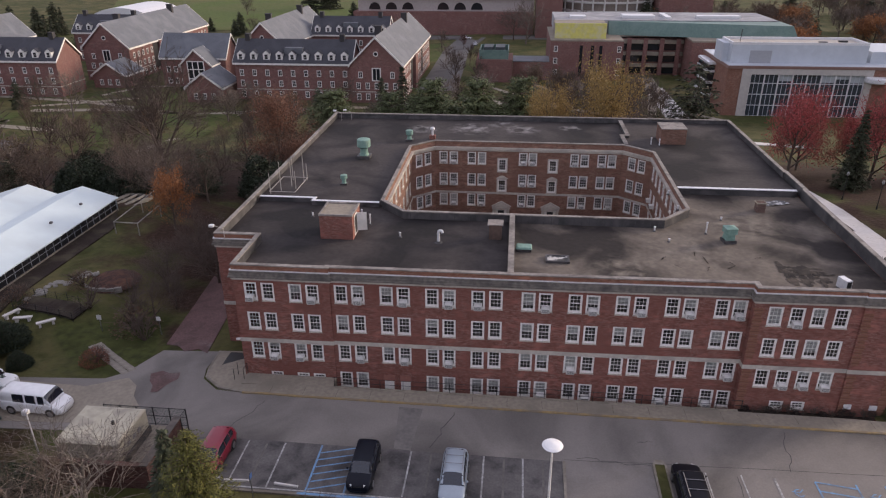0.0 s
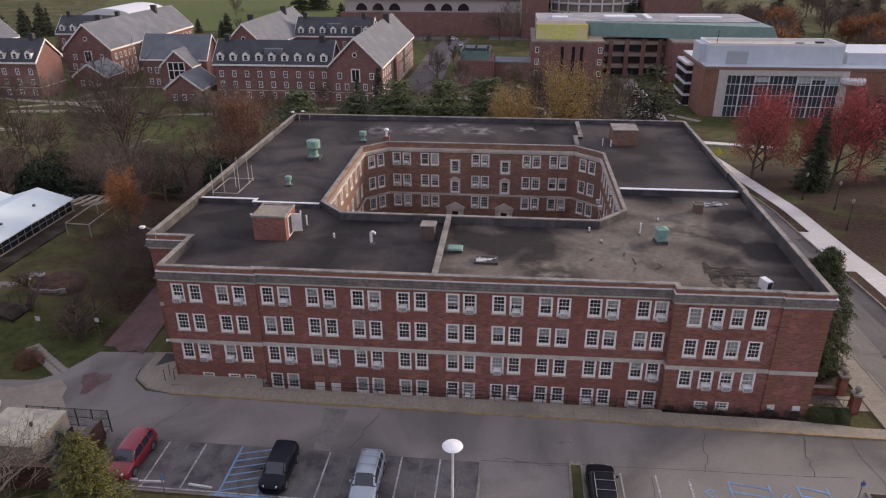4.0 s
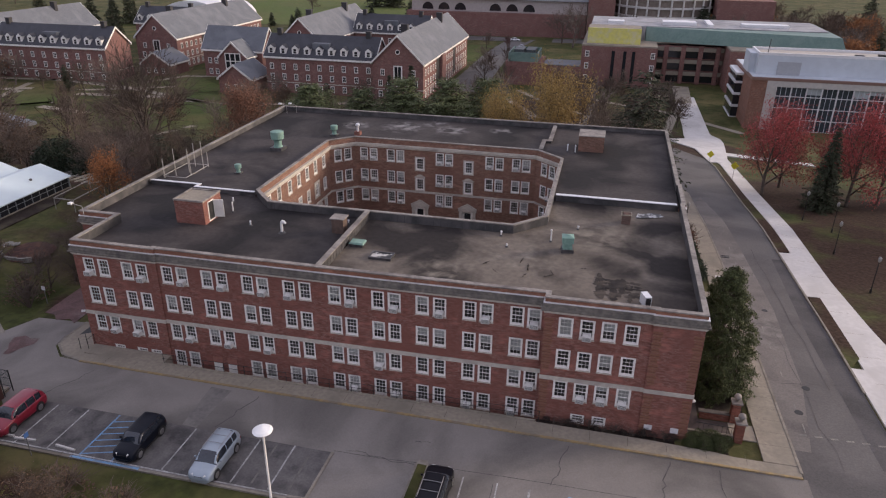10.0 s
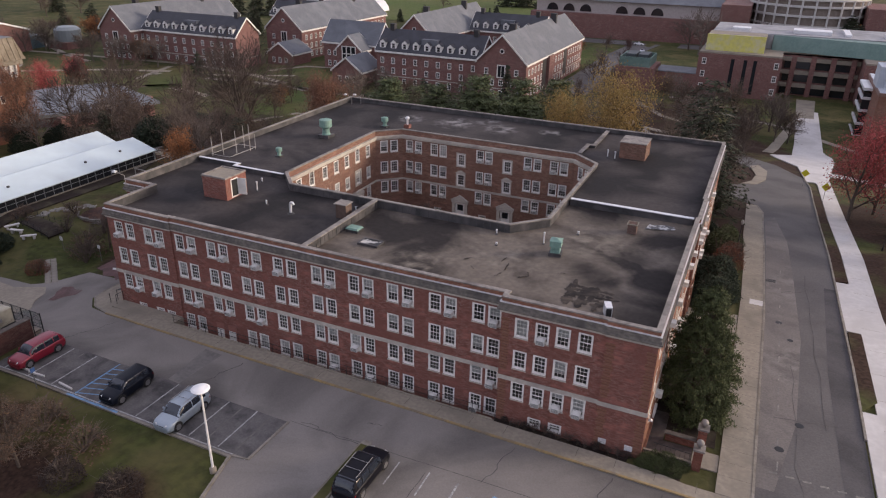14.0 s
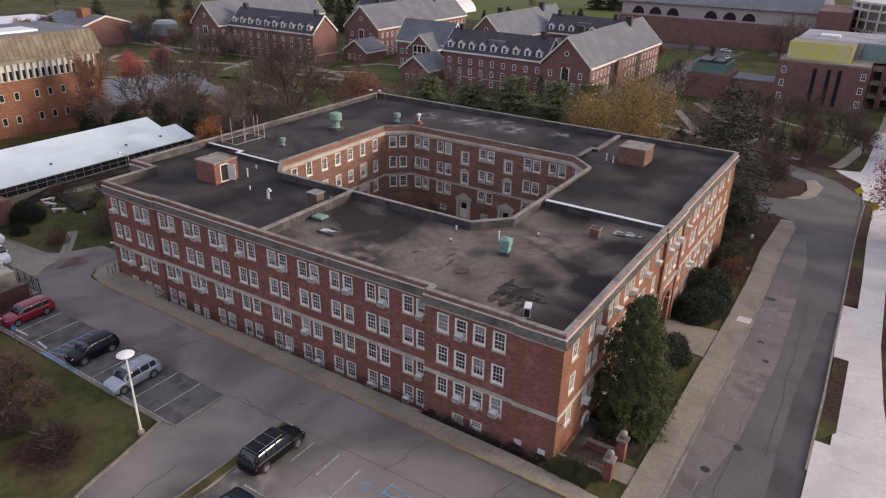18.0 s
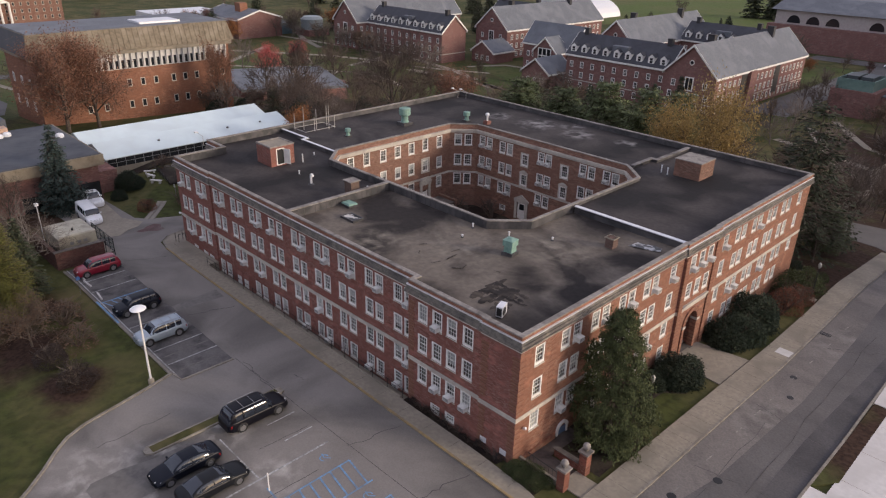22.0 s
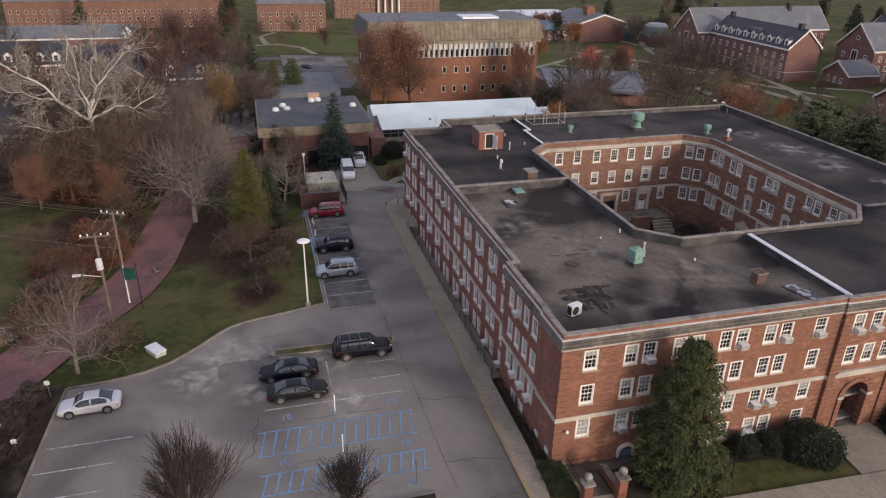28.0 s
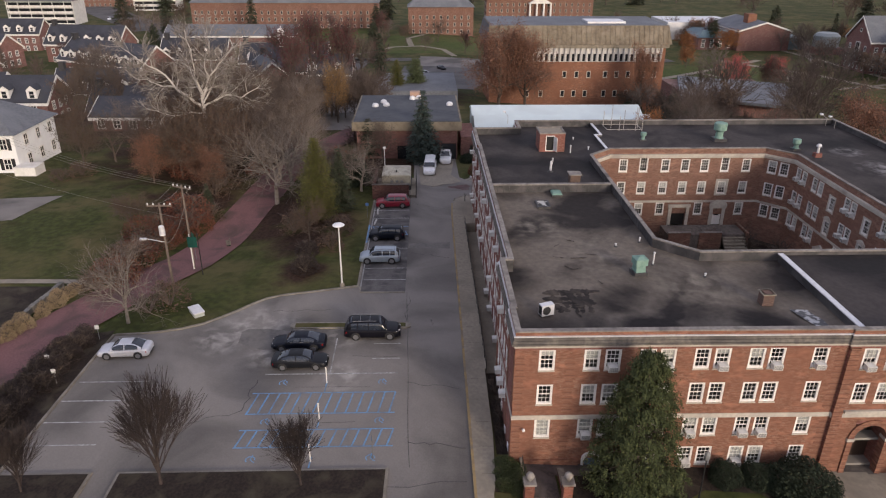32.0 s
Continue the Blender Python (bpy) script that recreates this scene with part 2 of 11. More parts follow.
def stained(name, base, dark, pale, scale, spots_dark=(), spots_pale=(), rough=0.88, grain=(2.5, 0.14), spread=(0.42, 0.66), bump=0.2):
    """Cloudy weathering between base and dark, gathered at spots, with pale residue at others."""
    m, nt, p = nodes_of(name)
    co = coords(nt)
    col = base
    cloud = noise_fac(nt, co, scale, *spread, detail=5.0, dist=0.7)
    acc = spot_field(nt, co, spots_dark)
    if acc is not None:
        ad = nt.nodes.new("ShaderNodeMath")
        ad.operation = "MULTIPLY_ADD"
        ad.use_clamp = True
        ad.inputs[1].default_value = 0.8
        nt.links.new(acc, ad.inputs[0])
        nt.links.new(cloud, ad.inputs[2])
        cloud = ad.outputs[0]
    col = ramp_mix(nt, cloud, col, dark)
    acc = spot_field(nt, co, spots_pale)
    if acc is not None:
        mu = nt.nodes.new("ShaderNodeMath")
        mu.operation = "MULTIPLY"
        nt.links.new(acc, mu.inputs[0])
        nt.links.new(noise_fac(nt, co, 0.7, 0.44, 0.72, 7.0, 0.35), mu.inputs[1])
        col = ramp_mix(nt, mu.outputs[0], col, pale)
    f = noise_fac(nt, co, grain[0], 0.3, 0.7, 6.0)
    lo = nt.nodes.new("ShaderNodeHueSaturation")
    mr = nt.nodes.new("ShaderNodeMapRange")
    mr.inputs[3].default_value, mr.inputs[4].default_value = 1 - grain[1], 1 + grain[1]
    nt.links.new(f, mr.inputs[0])
    nt.links.new(mr.outputs[0], lo.inputs["Value"])
    nt.links.new(col, lo.inputs["Color"])
    nt.links.new(lo.outputs[0], p.inputs["Base Color"])
    p.inputs["Roughness"].default_value = rough
    p.inputs["Specular IOR Level"].default_value = 0.2
    add_bump(nt, p, f, bump)
    return m


def lawn_mat(name, green, dark, dry, litter, spots, worn=0.10):
    """Grass with dry tufts, and fallen leaves gathered round the given places (x, y, radius)."""
    m, nt, p = nodes_of(name)
    co = coords(nt)
    f = noise_fac(nt, co, 1.3, 0.36, 0.66, 6.0)
    col = ramp_mix(nt, f, green, dark)
    col = ramp_mix(nt, noise_fac(nt, co, worn, 0.42, 0.66, 7.0, 0.5), col, dry)
    col = ramp_mix(nt, noise_fac(nt, co, 0.33, 0.52, 0.72, 5.0, 0.3), col, tuple(v * 0.62 for v in green))
    acc = spot_field(nt, co, spots)
    if acc is not None:
        n = noise_fac(nt, co, 0.22, 0.25, 0.75, 7.0, 0.4)
        ad = nt.nodes.new("ShaderNodeMath")
        ad.operation = "ADD"
        nt.links.new(acc, ad.inputs[0])
        nt.links.new(n, ad.inputs[1])
        cl = nt.nodes.new("ShaderNodeMapRange")
        cl.inputs[1].default_value, cl.inputs[2].default_value = 0.75, 1.35
        nt.links.new(ad.outputs[0], cl.inputs[0])
        lit = ramp_mix(nt, noise_fac(nt, co, 2.6, 0.35, 0.65, 5.0), litter, tuple(v * 0.5 for v in litter))
        col = ramp_mix(nt, cl.outputs[0], col, lit)
    nt.links.new(col, p.inputs["Base Color"])
    p.inputs["Roughness"].default_value = 0.95
    p.inputs["Specular IOR Level"].default_value = 0.15
    add_bump(nt, p, f, 0.5, 0.08)
    return m


DECK_DARK = stained("black roofing felt", (0.058, 0.050, 0.048), (0.018, 0.0162, 0.0168), (0.30, 0.285, 0.28), 0.15, ((-20, 60, 5), (-8, 62, 4), (24, 92, 5), (21, 80, 4), (-24, 95, 4), (9, 93, 4)), ((-13, 96.8, 2.2), (-6, 97.4, 3.2), (1, 97.4, 2.6), (-2, 100.4, 2.0), (8, 99, 1.6)), 0.85)
DECK_GREY = stained("weathered grey roofing", (0.146, 0.124, 0.104), (0.026, 0.022, 0.021), (0.20, 0.175, 0.145), 0.15, ((29.5, 52, 4.5), (29.5, 60, 3.2), (29.3, 68, 3.4), (26, 62.5, 3.0), (8, 62.3, 4.0), (15, 72, 3.0), (2.5, 60, 2.6), (22, 71.5, 3.6), (24.2, 58.2, 2.4), (21, 50.2, 2.6)), ((16, 58, 4), (22, 65, 4), (10, 54, 3)), 0.9, (2.2, 0.16), (0.45, 0.70))
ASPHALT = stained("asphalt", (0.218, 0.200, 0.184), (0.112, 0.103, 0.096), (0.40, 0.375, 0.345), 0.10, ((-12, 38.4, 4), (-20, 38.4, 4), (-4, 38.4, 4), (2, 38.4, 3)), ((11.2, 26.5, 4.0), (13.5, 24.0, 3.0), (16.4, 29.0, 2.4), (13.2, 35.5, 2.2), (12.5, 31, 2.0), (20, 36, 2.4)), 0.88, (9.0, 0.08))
WORN_DRIVE = stained("worn brick drive", (0.142, 0.086, 0.082), (0.098, 0.063, 0.060), (0.195, 0.178, 0.167), 0.5, (), ((-30.6, 52.2, 3.4), (-32.4, 50.6, 2.0), (-28.8, 54.5, 2.0)), 0.88, (6.0, 0.22))
ASPHALT_ROAD = stained("road asphalt", (0.126, 0.118, 0.115), (0.088, 0.083, 0.082), (0.2, 0.19, 0.18), 0.12, (), (), 0.88, (6.0, 0.13))
GRASS = lawn_mat("autumn lawn", (0.062, 0.070, 0.021), (0.034, 0.041, 0.014), (0.110, 0.094, 0.042), (0.058, 0.034, 0.024),
                 ((-50, 8, 26), (-75, 0, 34), (-95, -25, 30), (-62, 112, 40), (-36, 84, 20), (-35, 66, 6), (-31.8, 58, 4), (-32.3, 76, 5), (-100, 130, 34), (0, 128, 44), (74, 122, 20), (-20, 20, 9), (-25, 26, 8), (-26, 9, 8), (54, 130, 20), (64, 116, 16), (-118, 20, 40), (-45, 33, 14), (20, 108, 24), (33, 108, 16), (-15, 22, 5), (33.4, 57.5, 4), (-1, 28.5, 4), (-10, 27, 5.5), (-17, 30, 6), (36, 164, 16), (46, 178, 14), (22, 180, 22), (12, 206, 20), (4, 226, 18), (34, 196, 14), (47.8, 72, 7), (48, 104, 9), (38, 128, 22), (30, 146, 24), (60, 90, 24)))
FIELD = lawn_mat("playing field turf", (0.098, 0.130, 0.036), (0.070, 0.096, 0.028), (0.11, 0.11, 0.045), (0.1, 0.07, 0.04), (), 0.02)
LAWN = lawn_mat("mown lawn", (0.080, 0.102, 0.030), (0.056, 0.074, 0.022), (0.100, 0.092, 0.040), (0.1, 0.07, 0.04), (), 0.05)
MULCH = surf("mulch bed", (0.036, 0.026, 0.021), (0.021, 0.016, 0.0135), 5.0, 0.95, (0.065, 0.055, 0.038), 0.5, bump=0.6)
SLATE = surf("slate roof", (0.148, 0.157, 0.174), (0.112, 0.119, 0.133), 2.5, 0.7, (0.172, 0.181, 0.198), 0.2)
SLATE_DARK = surf("dark slate roof", (0.034, 0.035, 0.045), (0.024, 0.025, 0.032), 2.5, 0.6, (0.045, 0.047, 0.057), 0.2)
COPPER = surf("green copper", (0.19, 0.31, 0.26), (0.14, 0.235, 0.20), 3.0, 0.7, (0.25, 0.36, 0.31), 1.0)
BARK = surf("grey brown bark", (0.115, 0.092, 0.076), (0.075, 0.060, 0.050), 5.0, 0.95)
BARK_PALE = surf("pale sycamore bark", (0.52, 0.49, 0.455), (0.45, 0.42, 0.385), 1.0, 0.9, (0.27, 0.24, 0.21), 0.5, bigspread=(0.56, 0.75))
TWIG = surf("twigs", (0.122, 0.094, 0.079), (0.080, 0.062, 0.052), 3.0, 0.95, bump=0)
BLACK_METAL = paint("black iron", (0.02, 0.02, 0.021), 0.5, 0.3)

# ---- mesh helpers ----
class Build:
    """Collects the faces of one mesh."""

    def __init__(self):
        self.v, self.f = [], []

    def face(self, pts):
        n = len(self.v)
        self.v += [tuple(p) for p in pts]
        self.f.append(tuple(range(n, n + len(pts))))

    def box(self, x0, y0, z0, x1, y1, z1, m=None):
        n = len(self.v)
        c = [(x0, y0, z0), (x1, y0, z0), (x1, y1, z0), (x0, y1, z0), (x0, y0, z1), (x1, y0, z1), (x1, y1, z1), (x0, y1, z1)]
        if m is not None:
            c = [tuple(m @ Vector(p)) for p in c]
        self.v += c
        self.f += [tuple(n + i for i in q) for q in ((0, 3, 2, 1), (4, 5, 6, 7), (0, 1, 5, 4), (1, 2, 6, 5), (2, 3, 7, 6), (3, 0, 4, 7))]
        return self

    def loft(self, rings, close=True, caps=True):
        """Joins rings of equally many points."""
        n, k = len(self.v), len(rings[0])
        for r in rings:
            self.v += [tuple(p) for p in r]
        for i in range(len(rings) - 1):
            for j in range(k if close else k - 1):
                a, b = n + i * k + j, n + i * k + (j + 1) % k
                self.f.append((a, b, b + k, a + k))
        if caps:
            self.f.append(tuple(n + j for j in reversed(range(k))))
            self.f.append(tuple(n + (len(rings) - 1) * k + j for j in range(k)))
        return self

    def tube(self, p0, p1, r0, r1=None, n=8, caps=True):
        r1 = r0 if r1 is None else r1
        p0, p1 = Vector(p0), Vector(p1)
        d = (p1 - p0).normalized()
        a = d.orthogonal().normalized()
        b = d.cross(a)
        ring = [(a * math.cos(2 * math.pi * i / n) + b * math.sin(2 * math.pi * i / n)) for i in range(n)]
        return self.loft([[p0 + q * r0 for q in ring], [p1 + q * r1 for q in ring]], True, caps)

    def turned(self, prof, n=12, at=(0, 0, 0)):
        """A body of revolution about z from (radius, height) pairs."""
        rings = [[(at[0] + r * math.cos(2 * math.pi * i / n), at[1] + r * math.sin(2 * math.pi * i / n), at[2] + z) for i in range(n)] for r, z in prof]
        return self.loft(rings)

    def prism(self, poly, z0, z1):
        n, k = len(self.v), len(poly)
        self.v += [(x, y, z0) for x, y in poly] + [(x, y, z1) for x, y in poly]
        self.f.append(tuple(n + j for j in reversed(range(k))))
        self.f.append(tuple(n + k + j for j in range(k)))
        for j in range(k):
            a, b = n + j, n + (j + 1) % k
            self.f.append((a, b, b + k, a + k))
        return self

    def ring(self, poly, out, inn, z0, z1, settle=0.0):
        """A closed wall along poly (anticlockwise), from inn inside to out outside; settle: how much of the hall's settlement it follows."""
        a, b = offset(poly, out), offset(poly, -inn)
        k = len(poly)
        lift = [settle * settled(x, y) for x, y in poly]
        for i in range(k):
            j = (i + 1) % k
            c, d = lift[i], lift[j]
            for q in (((*a[i], z0 + c), (*a[j], z0 + d), (*a[j], z1 + d), (*a[i], z1 + c)), ((*b[j], z0 + d), (*b[i], z0 + c), (*b[i], z1 + c), (*b[j], z1 + d)),
                      ((*a[i], z1 + c), (*a[j], z1 + d), (*b[j], z1 + d), (*b[i], z1 + c)), ((*a[j], z0 + d), (*a[i], z0 + c), (*b[i], z0 + c), (*b[j], z0 + d))):
                self.face(q)
        return self

    def mesh(self, name, smooth=False):
        me = bpy.data.meshes.new(name)
        me.from_pydata(self.v, [], self.f)
        if smooth:
            me.shade_smooth()
        me.update()
        return me


def settled(x, y):
    """The old hall has settled a little towards the west."""
    k = min(max((y - 60) / 40, 0.0), 1.0)
    return (0.004 * (x - 5) if x < 5 else 0.011 * (x - 5)) * (1 - 0.8 * k)


def offset(poly, d):
    res, k = [], len(poly)
    for i in range(k):
        p, q, r = Vector(poly[i - 1]), Vector(poly[i]), Vector(poly[(i + 1) % k])
        e, g = (q - p).normalized(), (r - q).normalized()
        n1, n2 = Vector((e.y, -e.x)), Vector((g.y, -g.x))
        w = (n1 + n2) / (1 + n1.dot(n2))
        res.append(tuple(q + w * d))
    return res


def part(name, data, material, parent=None, label="", m=None, smooth=False):
    """Links a Build, bmesh or mesh as one object under its thing."""
    if isinstance(data, Build):
        data = data.mesh(name, smooth)
    elif isinstance(data, bmesh.types.BMesh):
        bm, data = data, bpy.data.meshes.new(name)
        bm.to_mesh(data)
        bm.free()
    if material is not None and not data.materials:
        data.materials.append(material)
    ob = new(name, data)
    if parent is not None:
        ob.parent = parent
    if m is not None:
        ob.matrix_basis = m
    if label:
        ob["label"] = label
    return ob


def thing(name, label, category, at=None, group="", kind=""):
    ob = new(name)
    if at is not None:
        ob.matrix_basis = at
    return tagged(ob, label, category, group, kind)


def ramp(v, a, b):
    return min(max((v - a) / (b - a), 0.0), 1.0)


def tz(x, y):
    """Height of the ground."""
    s = 3.25 * ramp(y, 46, 105) + 11.2 * ramp(y, 105, 200)
    w = 2.0 * ramp(-x, 20, 70) + 9.0 * ramp(-x, 70, 190)
    dip = 2.0 * math.exp(-(((x + 16) / 14) ** 2) - ((y - 16) / 10) ** 2)
    terrace = (s + w + 0.25) * ramp(-x, 38, 46) * ramp(y, 51, 59) * (1 - ramp(y, 88, 108)) * (1 - ramp(-x, 74, 96))
    return max(-15.0, -s - w - dip + terrace)


def drape(name, poly, dz, material, step=4.0, thick=0.3, parent=None, label="", category="", kind="structure"):
    """A solid sheet on the ground."""
    bm = bmesh.new()
    bm.faces.new([bm.verts.new((x, y, 0)) for x, y in poly])
    for ax in (0, 1):
        vals = [p[ax] for p in poly]
        k = math.ceil(min(vals) / step) * step
        while k < max(vals):
            co, no = [0, 0, 0], [0, 0, 0]
            co[ax], no[ax] = k, 1
            bmesh.ops.bisect_plane(bm, geom=bm.verts[:] + bm.edges[:] + bm.faces[:], plane_co=co, plane_no=no)
            k += step
    if sum(f.normal.z for f in bm.faces) < 0:
        bmesh.ops.reverse_faces(bm, faces=bm.faces[:])
    edges = [e for e in bm.edges if e.is_boundary]
    for v in bm.verts:
        v.co.z = tz(v.co.x, v.co.y) + dz
    if thick:
        res = bmesh.ops.extrude_edge_only(bm, edges=edges)
        for v in [g for g in res["geom"] if isinstance(g, bmesh.types.BMVert)]:
            v.co.z -= thick
    bmesh.ops.recalc_face_normals(bm, faces=bm.faces[:])
    ob = part(name, bm, material, parent, label)
    if parent is None:
        tagged(ob, label, category, "", kind)
    return ob


def band(pts, w):
    """The outline of a strip of width w along pts."""
    a, b = [], []
    for i, p in enumerate(pts):
        p = Vector(p)
        d = (Vector(pts[min(i + 1, len(pts) - 1)]) - Vector(pts[max(i - 1, 0)])).normalized()
        n = Vector((-d.y, d.x)) * (w / 2)
        a.append(tuple(p - n))
        b.append(tuple(p + n))
    return a + b[::-1]

# ---- ground ----
def ground_sheet():
    gx = [-1500, -900, -600, -450, -350] + [-300 + 10 * i for i in range(18)] + [4 * i for i in range(-30, 31)] + [-22, 30] + [130 + 10 * i for i in range(8)] + [240, 300, 400, 600, 900, 1500]
    gy = [-1200, -700, -400, -250, -180, -140, -110, -90] + [4 * i for i in range(-18, 58)] + [48.4, 105, 240, 260, 280, 300, 330, 360, 400, 450, 520, 600, 750, 1000, 1600, 2600]
    gx, gy = sorted(set(gx)), sorted(set(gy))
    b = Build()
    k = len(gy)
    for x in gx:
        for y in gy:
            b.v.append((x, y, tz(x, y)))
    for i in range(len(gx) - 1):
        for j in range(k - 1):
            if -22 <= gx[i] and gx[i + 1] <= 30 and 48.4 <= gy[j] and gy[j + 1] <= 100:
                continue
            a = i * k + j
            b.f.append((a, a + k, a + k + 1, a + 1))
    return part("ground", b, GRASS)


tagged(ground_sheet(), "uneven autumn lawn and ground round the halls", "ground", kind="structure")

# lawns
drape("lawn", [(-240, 395), (-60, 395), (-60, 760), (-420, 760)], 0.25, FIELD, 60, 0, label="bright green playing field", category="lawn")
drape("lawn", [(-130, 170), (-84, 166), (-84, 203), (-130, 200)], 0.1, LAWN, 8, 0, label="green lawn between paths", category="lawn")

# car park, street and drive
SPINE_KERB = [(3.1, 35.9), (3.7, 33.6), (4.2, 31.6), (4.6, 29.6), (5.0, 27.9), (5.7, 26.4), (6.8, 25.2), (8.2, 24.0), (9.6, 22.6), (10.8, 21.2), (11.7, 19.4), (12.2, 17.6), (12.5, 16), (12.7, 13.4)]
LOT = [(-24, 36), (3.1, 35.9)] + SPINE_KERB[1:] + [(15.9, 13.1), (22.1, 12.9), (31.3, 12.6), (39.1, 12.3), (39.1, 46.5), (20, 46.6), (-5, 46.8), (-17.7, 46.9), (-22.4, 47.1), (-24.9, 47.5), (-26.8, 49.2), (-27.3, 51), (-27.2, 54), (-33, 54), (-34.5, 50), (-36, 48.8), (-60, 48.5), (-60, 41.5), (-26, 41.5), (-24, 40)]
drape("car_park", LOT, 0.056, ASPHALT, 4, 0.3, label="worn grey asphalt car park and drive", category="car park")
drape("drive", [(-28.4, 53.6), (-29.6, 54.4), (-30.8, 53.9), (-32.0, 55.0), (-33.3, 55.2), (-34.4, 64), (-35.5, 72), (-37, 82), (-33, 82), (-29.6, 62)], 0.075, WORN_DRIVE, 4, 0.3, label="worn brick drive beside the hall", category="drive")
drape("pavement", [(-50, 42.4), (-50, 46.2), (-45.5, 48.3), (-37, 47.5), (-33.8, 49.0), (-32.4, 47.8), (-31.8, 46.2), (-30.4, 44.6), (-31.6, 42.6), (-36, 42.4)], 0.07, CONCRETE, 4, 0.2, label="pale concrete yard before the low building", category="pavement")
drape("brick_patch", [(-32.1, 49.8), (-31.2, 50.3), (-30.3, 49.9), (-29.4, 50.1), (-29.1, 49.0), (-29.7, 48.1), (-30.0, 46.9), (-30.6, 46.8), (-30.9, 47.8), (-31.6, 48.6)], 0.08, WORN_DRIVE, 4, 0, label="patch of bare brick in the drive's mouth", category="brick patch")
drape("road", [(38.9, 40), (38.9, 52), (38.9, 80), (38.5, 97), (38.1, 110), (37.9, 124), (36.8, 129), (34, 131), (26, 132), (14, 133), (14, 142), (26, 143), (33, 145), (37.0, 150), (37.6, 158), (34, 168), (24, 180), (30, 186), (40, 174), (45.0, 162), (46.0, 152), (45.9, 138), (46.0, 118), (46.4, 96), (46.8, 70), (46.8, 40), (46.8, -160), (38.9, -160)], 0.05, ASPHALT_ROAD, 4, 0.3, label="patched asphalt road running downhill", category="road")
drape("pavement", [(36.35, 47.8), (38.75, 47.8), (38.75, 80), (38.35, 97), (37.95, 110), (37.75, 124), (36.8, 128.6), (35.2, 128.6), (35.4, 108), (36.0, 95), (36.25, 84), (36.35, 60)], 0.17, CONCRETE, 4, 0.4, label="concrete sidewalk with cross joints", category="pavement")
drape("pavement", [(48.2, -100), (53.2, -100), (53.2, 55), (51.4, 74), (50.7, 86), (50.5, 105), (50.2, 127), (50.0, 162), (51, 200), (51, 250), (46, 250), (45.8, 200), (46.4, 164), (47.5, 156), (47.5, 126), (47.8, 110), (48.05, 95)], 0.17, CONCRETE_NEW, 4, 0.4, label="new pale concrete sidewalk", category="pavement")
drape("pavement", [(46.85, 80.6), (48.3, 80.6), (48.2, 94.6), (46.5, 94.6)], 0.172, CONCRETE_NEW, 4, 0.4, label="new pale concrete apron by the road", category="pavement")
drape("pavement", [(46.95, 50), (48.2, 50), (48.2, 64.4), (46.95, 64.4)], 0.172, CONCRETE_NEW, 4, 0.4, label="new pale concrete by the road", category="pavement")
drape("grass_strip", [(46.95, 64.5), (48.3, 66.5), (48.2, 80.5), (46.95, 80.5)], 0.18, GRASS, 4, 0.4, label="narrow grass strip beside the road", category="grass strip")
drape("grass_strip", [(46.5, 94.7), (48.0, 95.2), (47.7, 110), (47.45, 126), (47.3, 148), (46.2, 151), (46.05, 138), (46.15, 118)], 0.18, GRASS, 4, 0.4, label="narrow grass strip beside the road", category="grass strip")
# south pavement with its kerb
SK = [(-27.2, 54), (-27.0, 51), (-26.6, 49.4), (-24.8, 47.8), (-22.4, 47.2), (-17.7, 47.0), (-5, 46.9), (20, 46.72), (36, 46.62), (38.8, 46.6)]
drape("pavement", SK + [(38.8, 47.79), (34.2, 47.79), (33.2, 48.0), (28, 48.3), (19, 48.4), (-22.9, 48.4), (-22.9, 54)], 0.14, CONCRETE, 4, 0.5, label="worn concrete sidewalk along the hall", category="pavement")
drape("kerb", band([(x, y - 0.1) for x, y in SK[4:]], 0.2), 0.16, YELLOW_PAINT, 4, 0.4, label="stone kerb with worn yellow paint", category="kerb")
drape("kerb", band(SK[:5], 0.2), 0.16, KERB, 4, 0.4, label="rounded concrete kerb", category="kerb")
drape("kerb", band(SPINE_KERB, 0.22), 0.18, KERB, 4, 0.4, label="curved concrete kerb of the car park", category="kerb")
drape("kerb", band([(15.9, 13.1), (22.1, 12.9), (31.3, 12.6), (45, 12.2)], 0.22), 0.18, KERB, 4, 0.4, label="concrete kerb along the hedge", category="kerb")
drape("kerb", band([(12.7, 13.3), (15.9, 13.1)], 0.22), 0.18, KERB, 4, 0.4, label="concrete kerb of the car park", category="kerb")
drape("kerb", band([(46.85, 60), (46.85, 72), (46.45, 96), (46.08, 118), (45.98, 138), (46.05, 152), (45.2, 161)], 0.2), 0.2, KERB, 4, 0.4, label="concrete kerb by the road", category="kerb")
drape("kerb", band([(38.82, 47), (38.82, 80), (38.42, 97), (38.02, 110), (37.82, 124), (36.8, 128.7)], 0.2), 0.2, KERB, 4, 0.4, label="concrete kerb by the road", category="kerb")
drape("kerb", band([(-24, 35.9), (3.1, 35.8)], 0.2), 0.15, KERB, 4, 0.4, label="low kerb at the head of the parking bays", category="kerb")
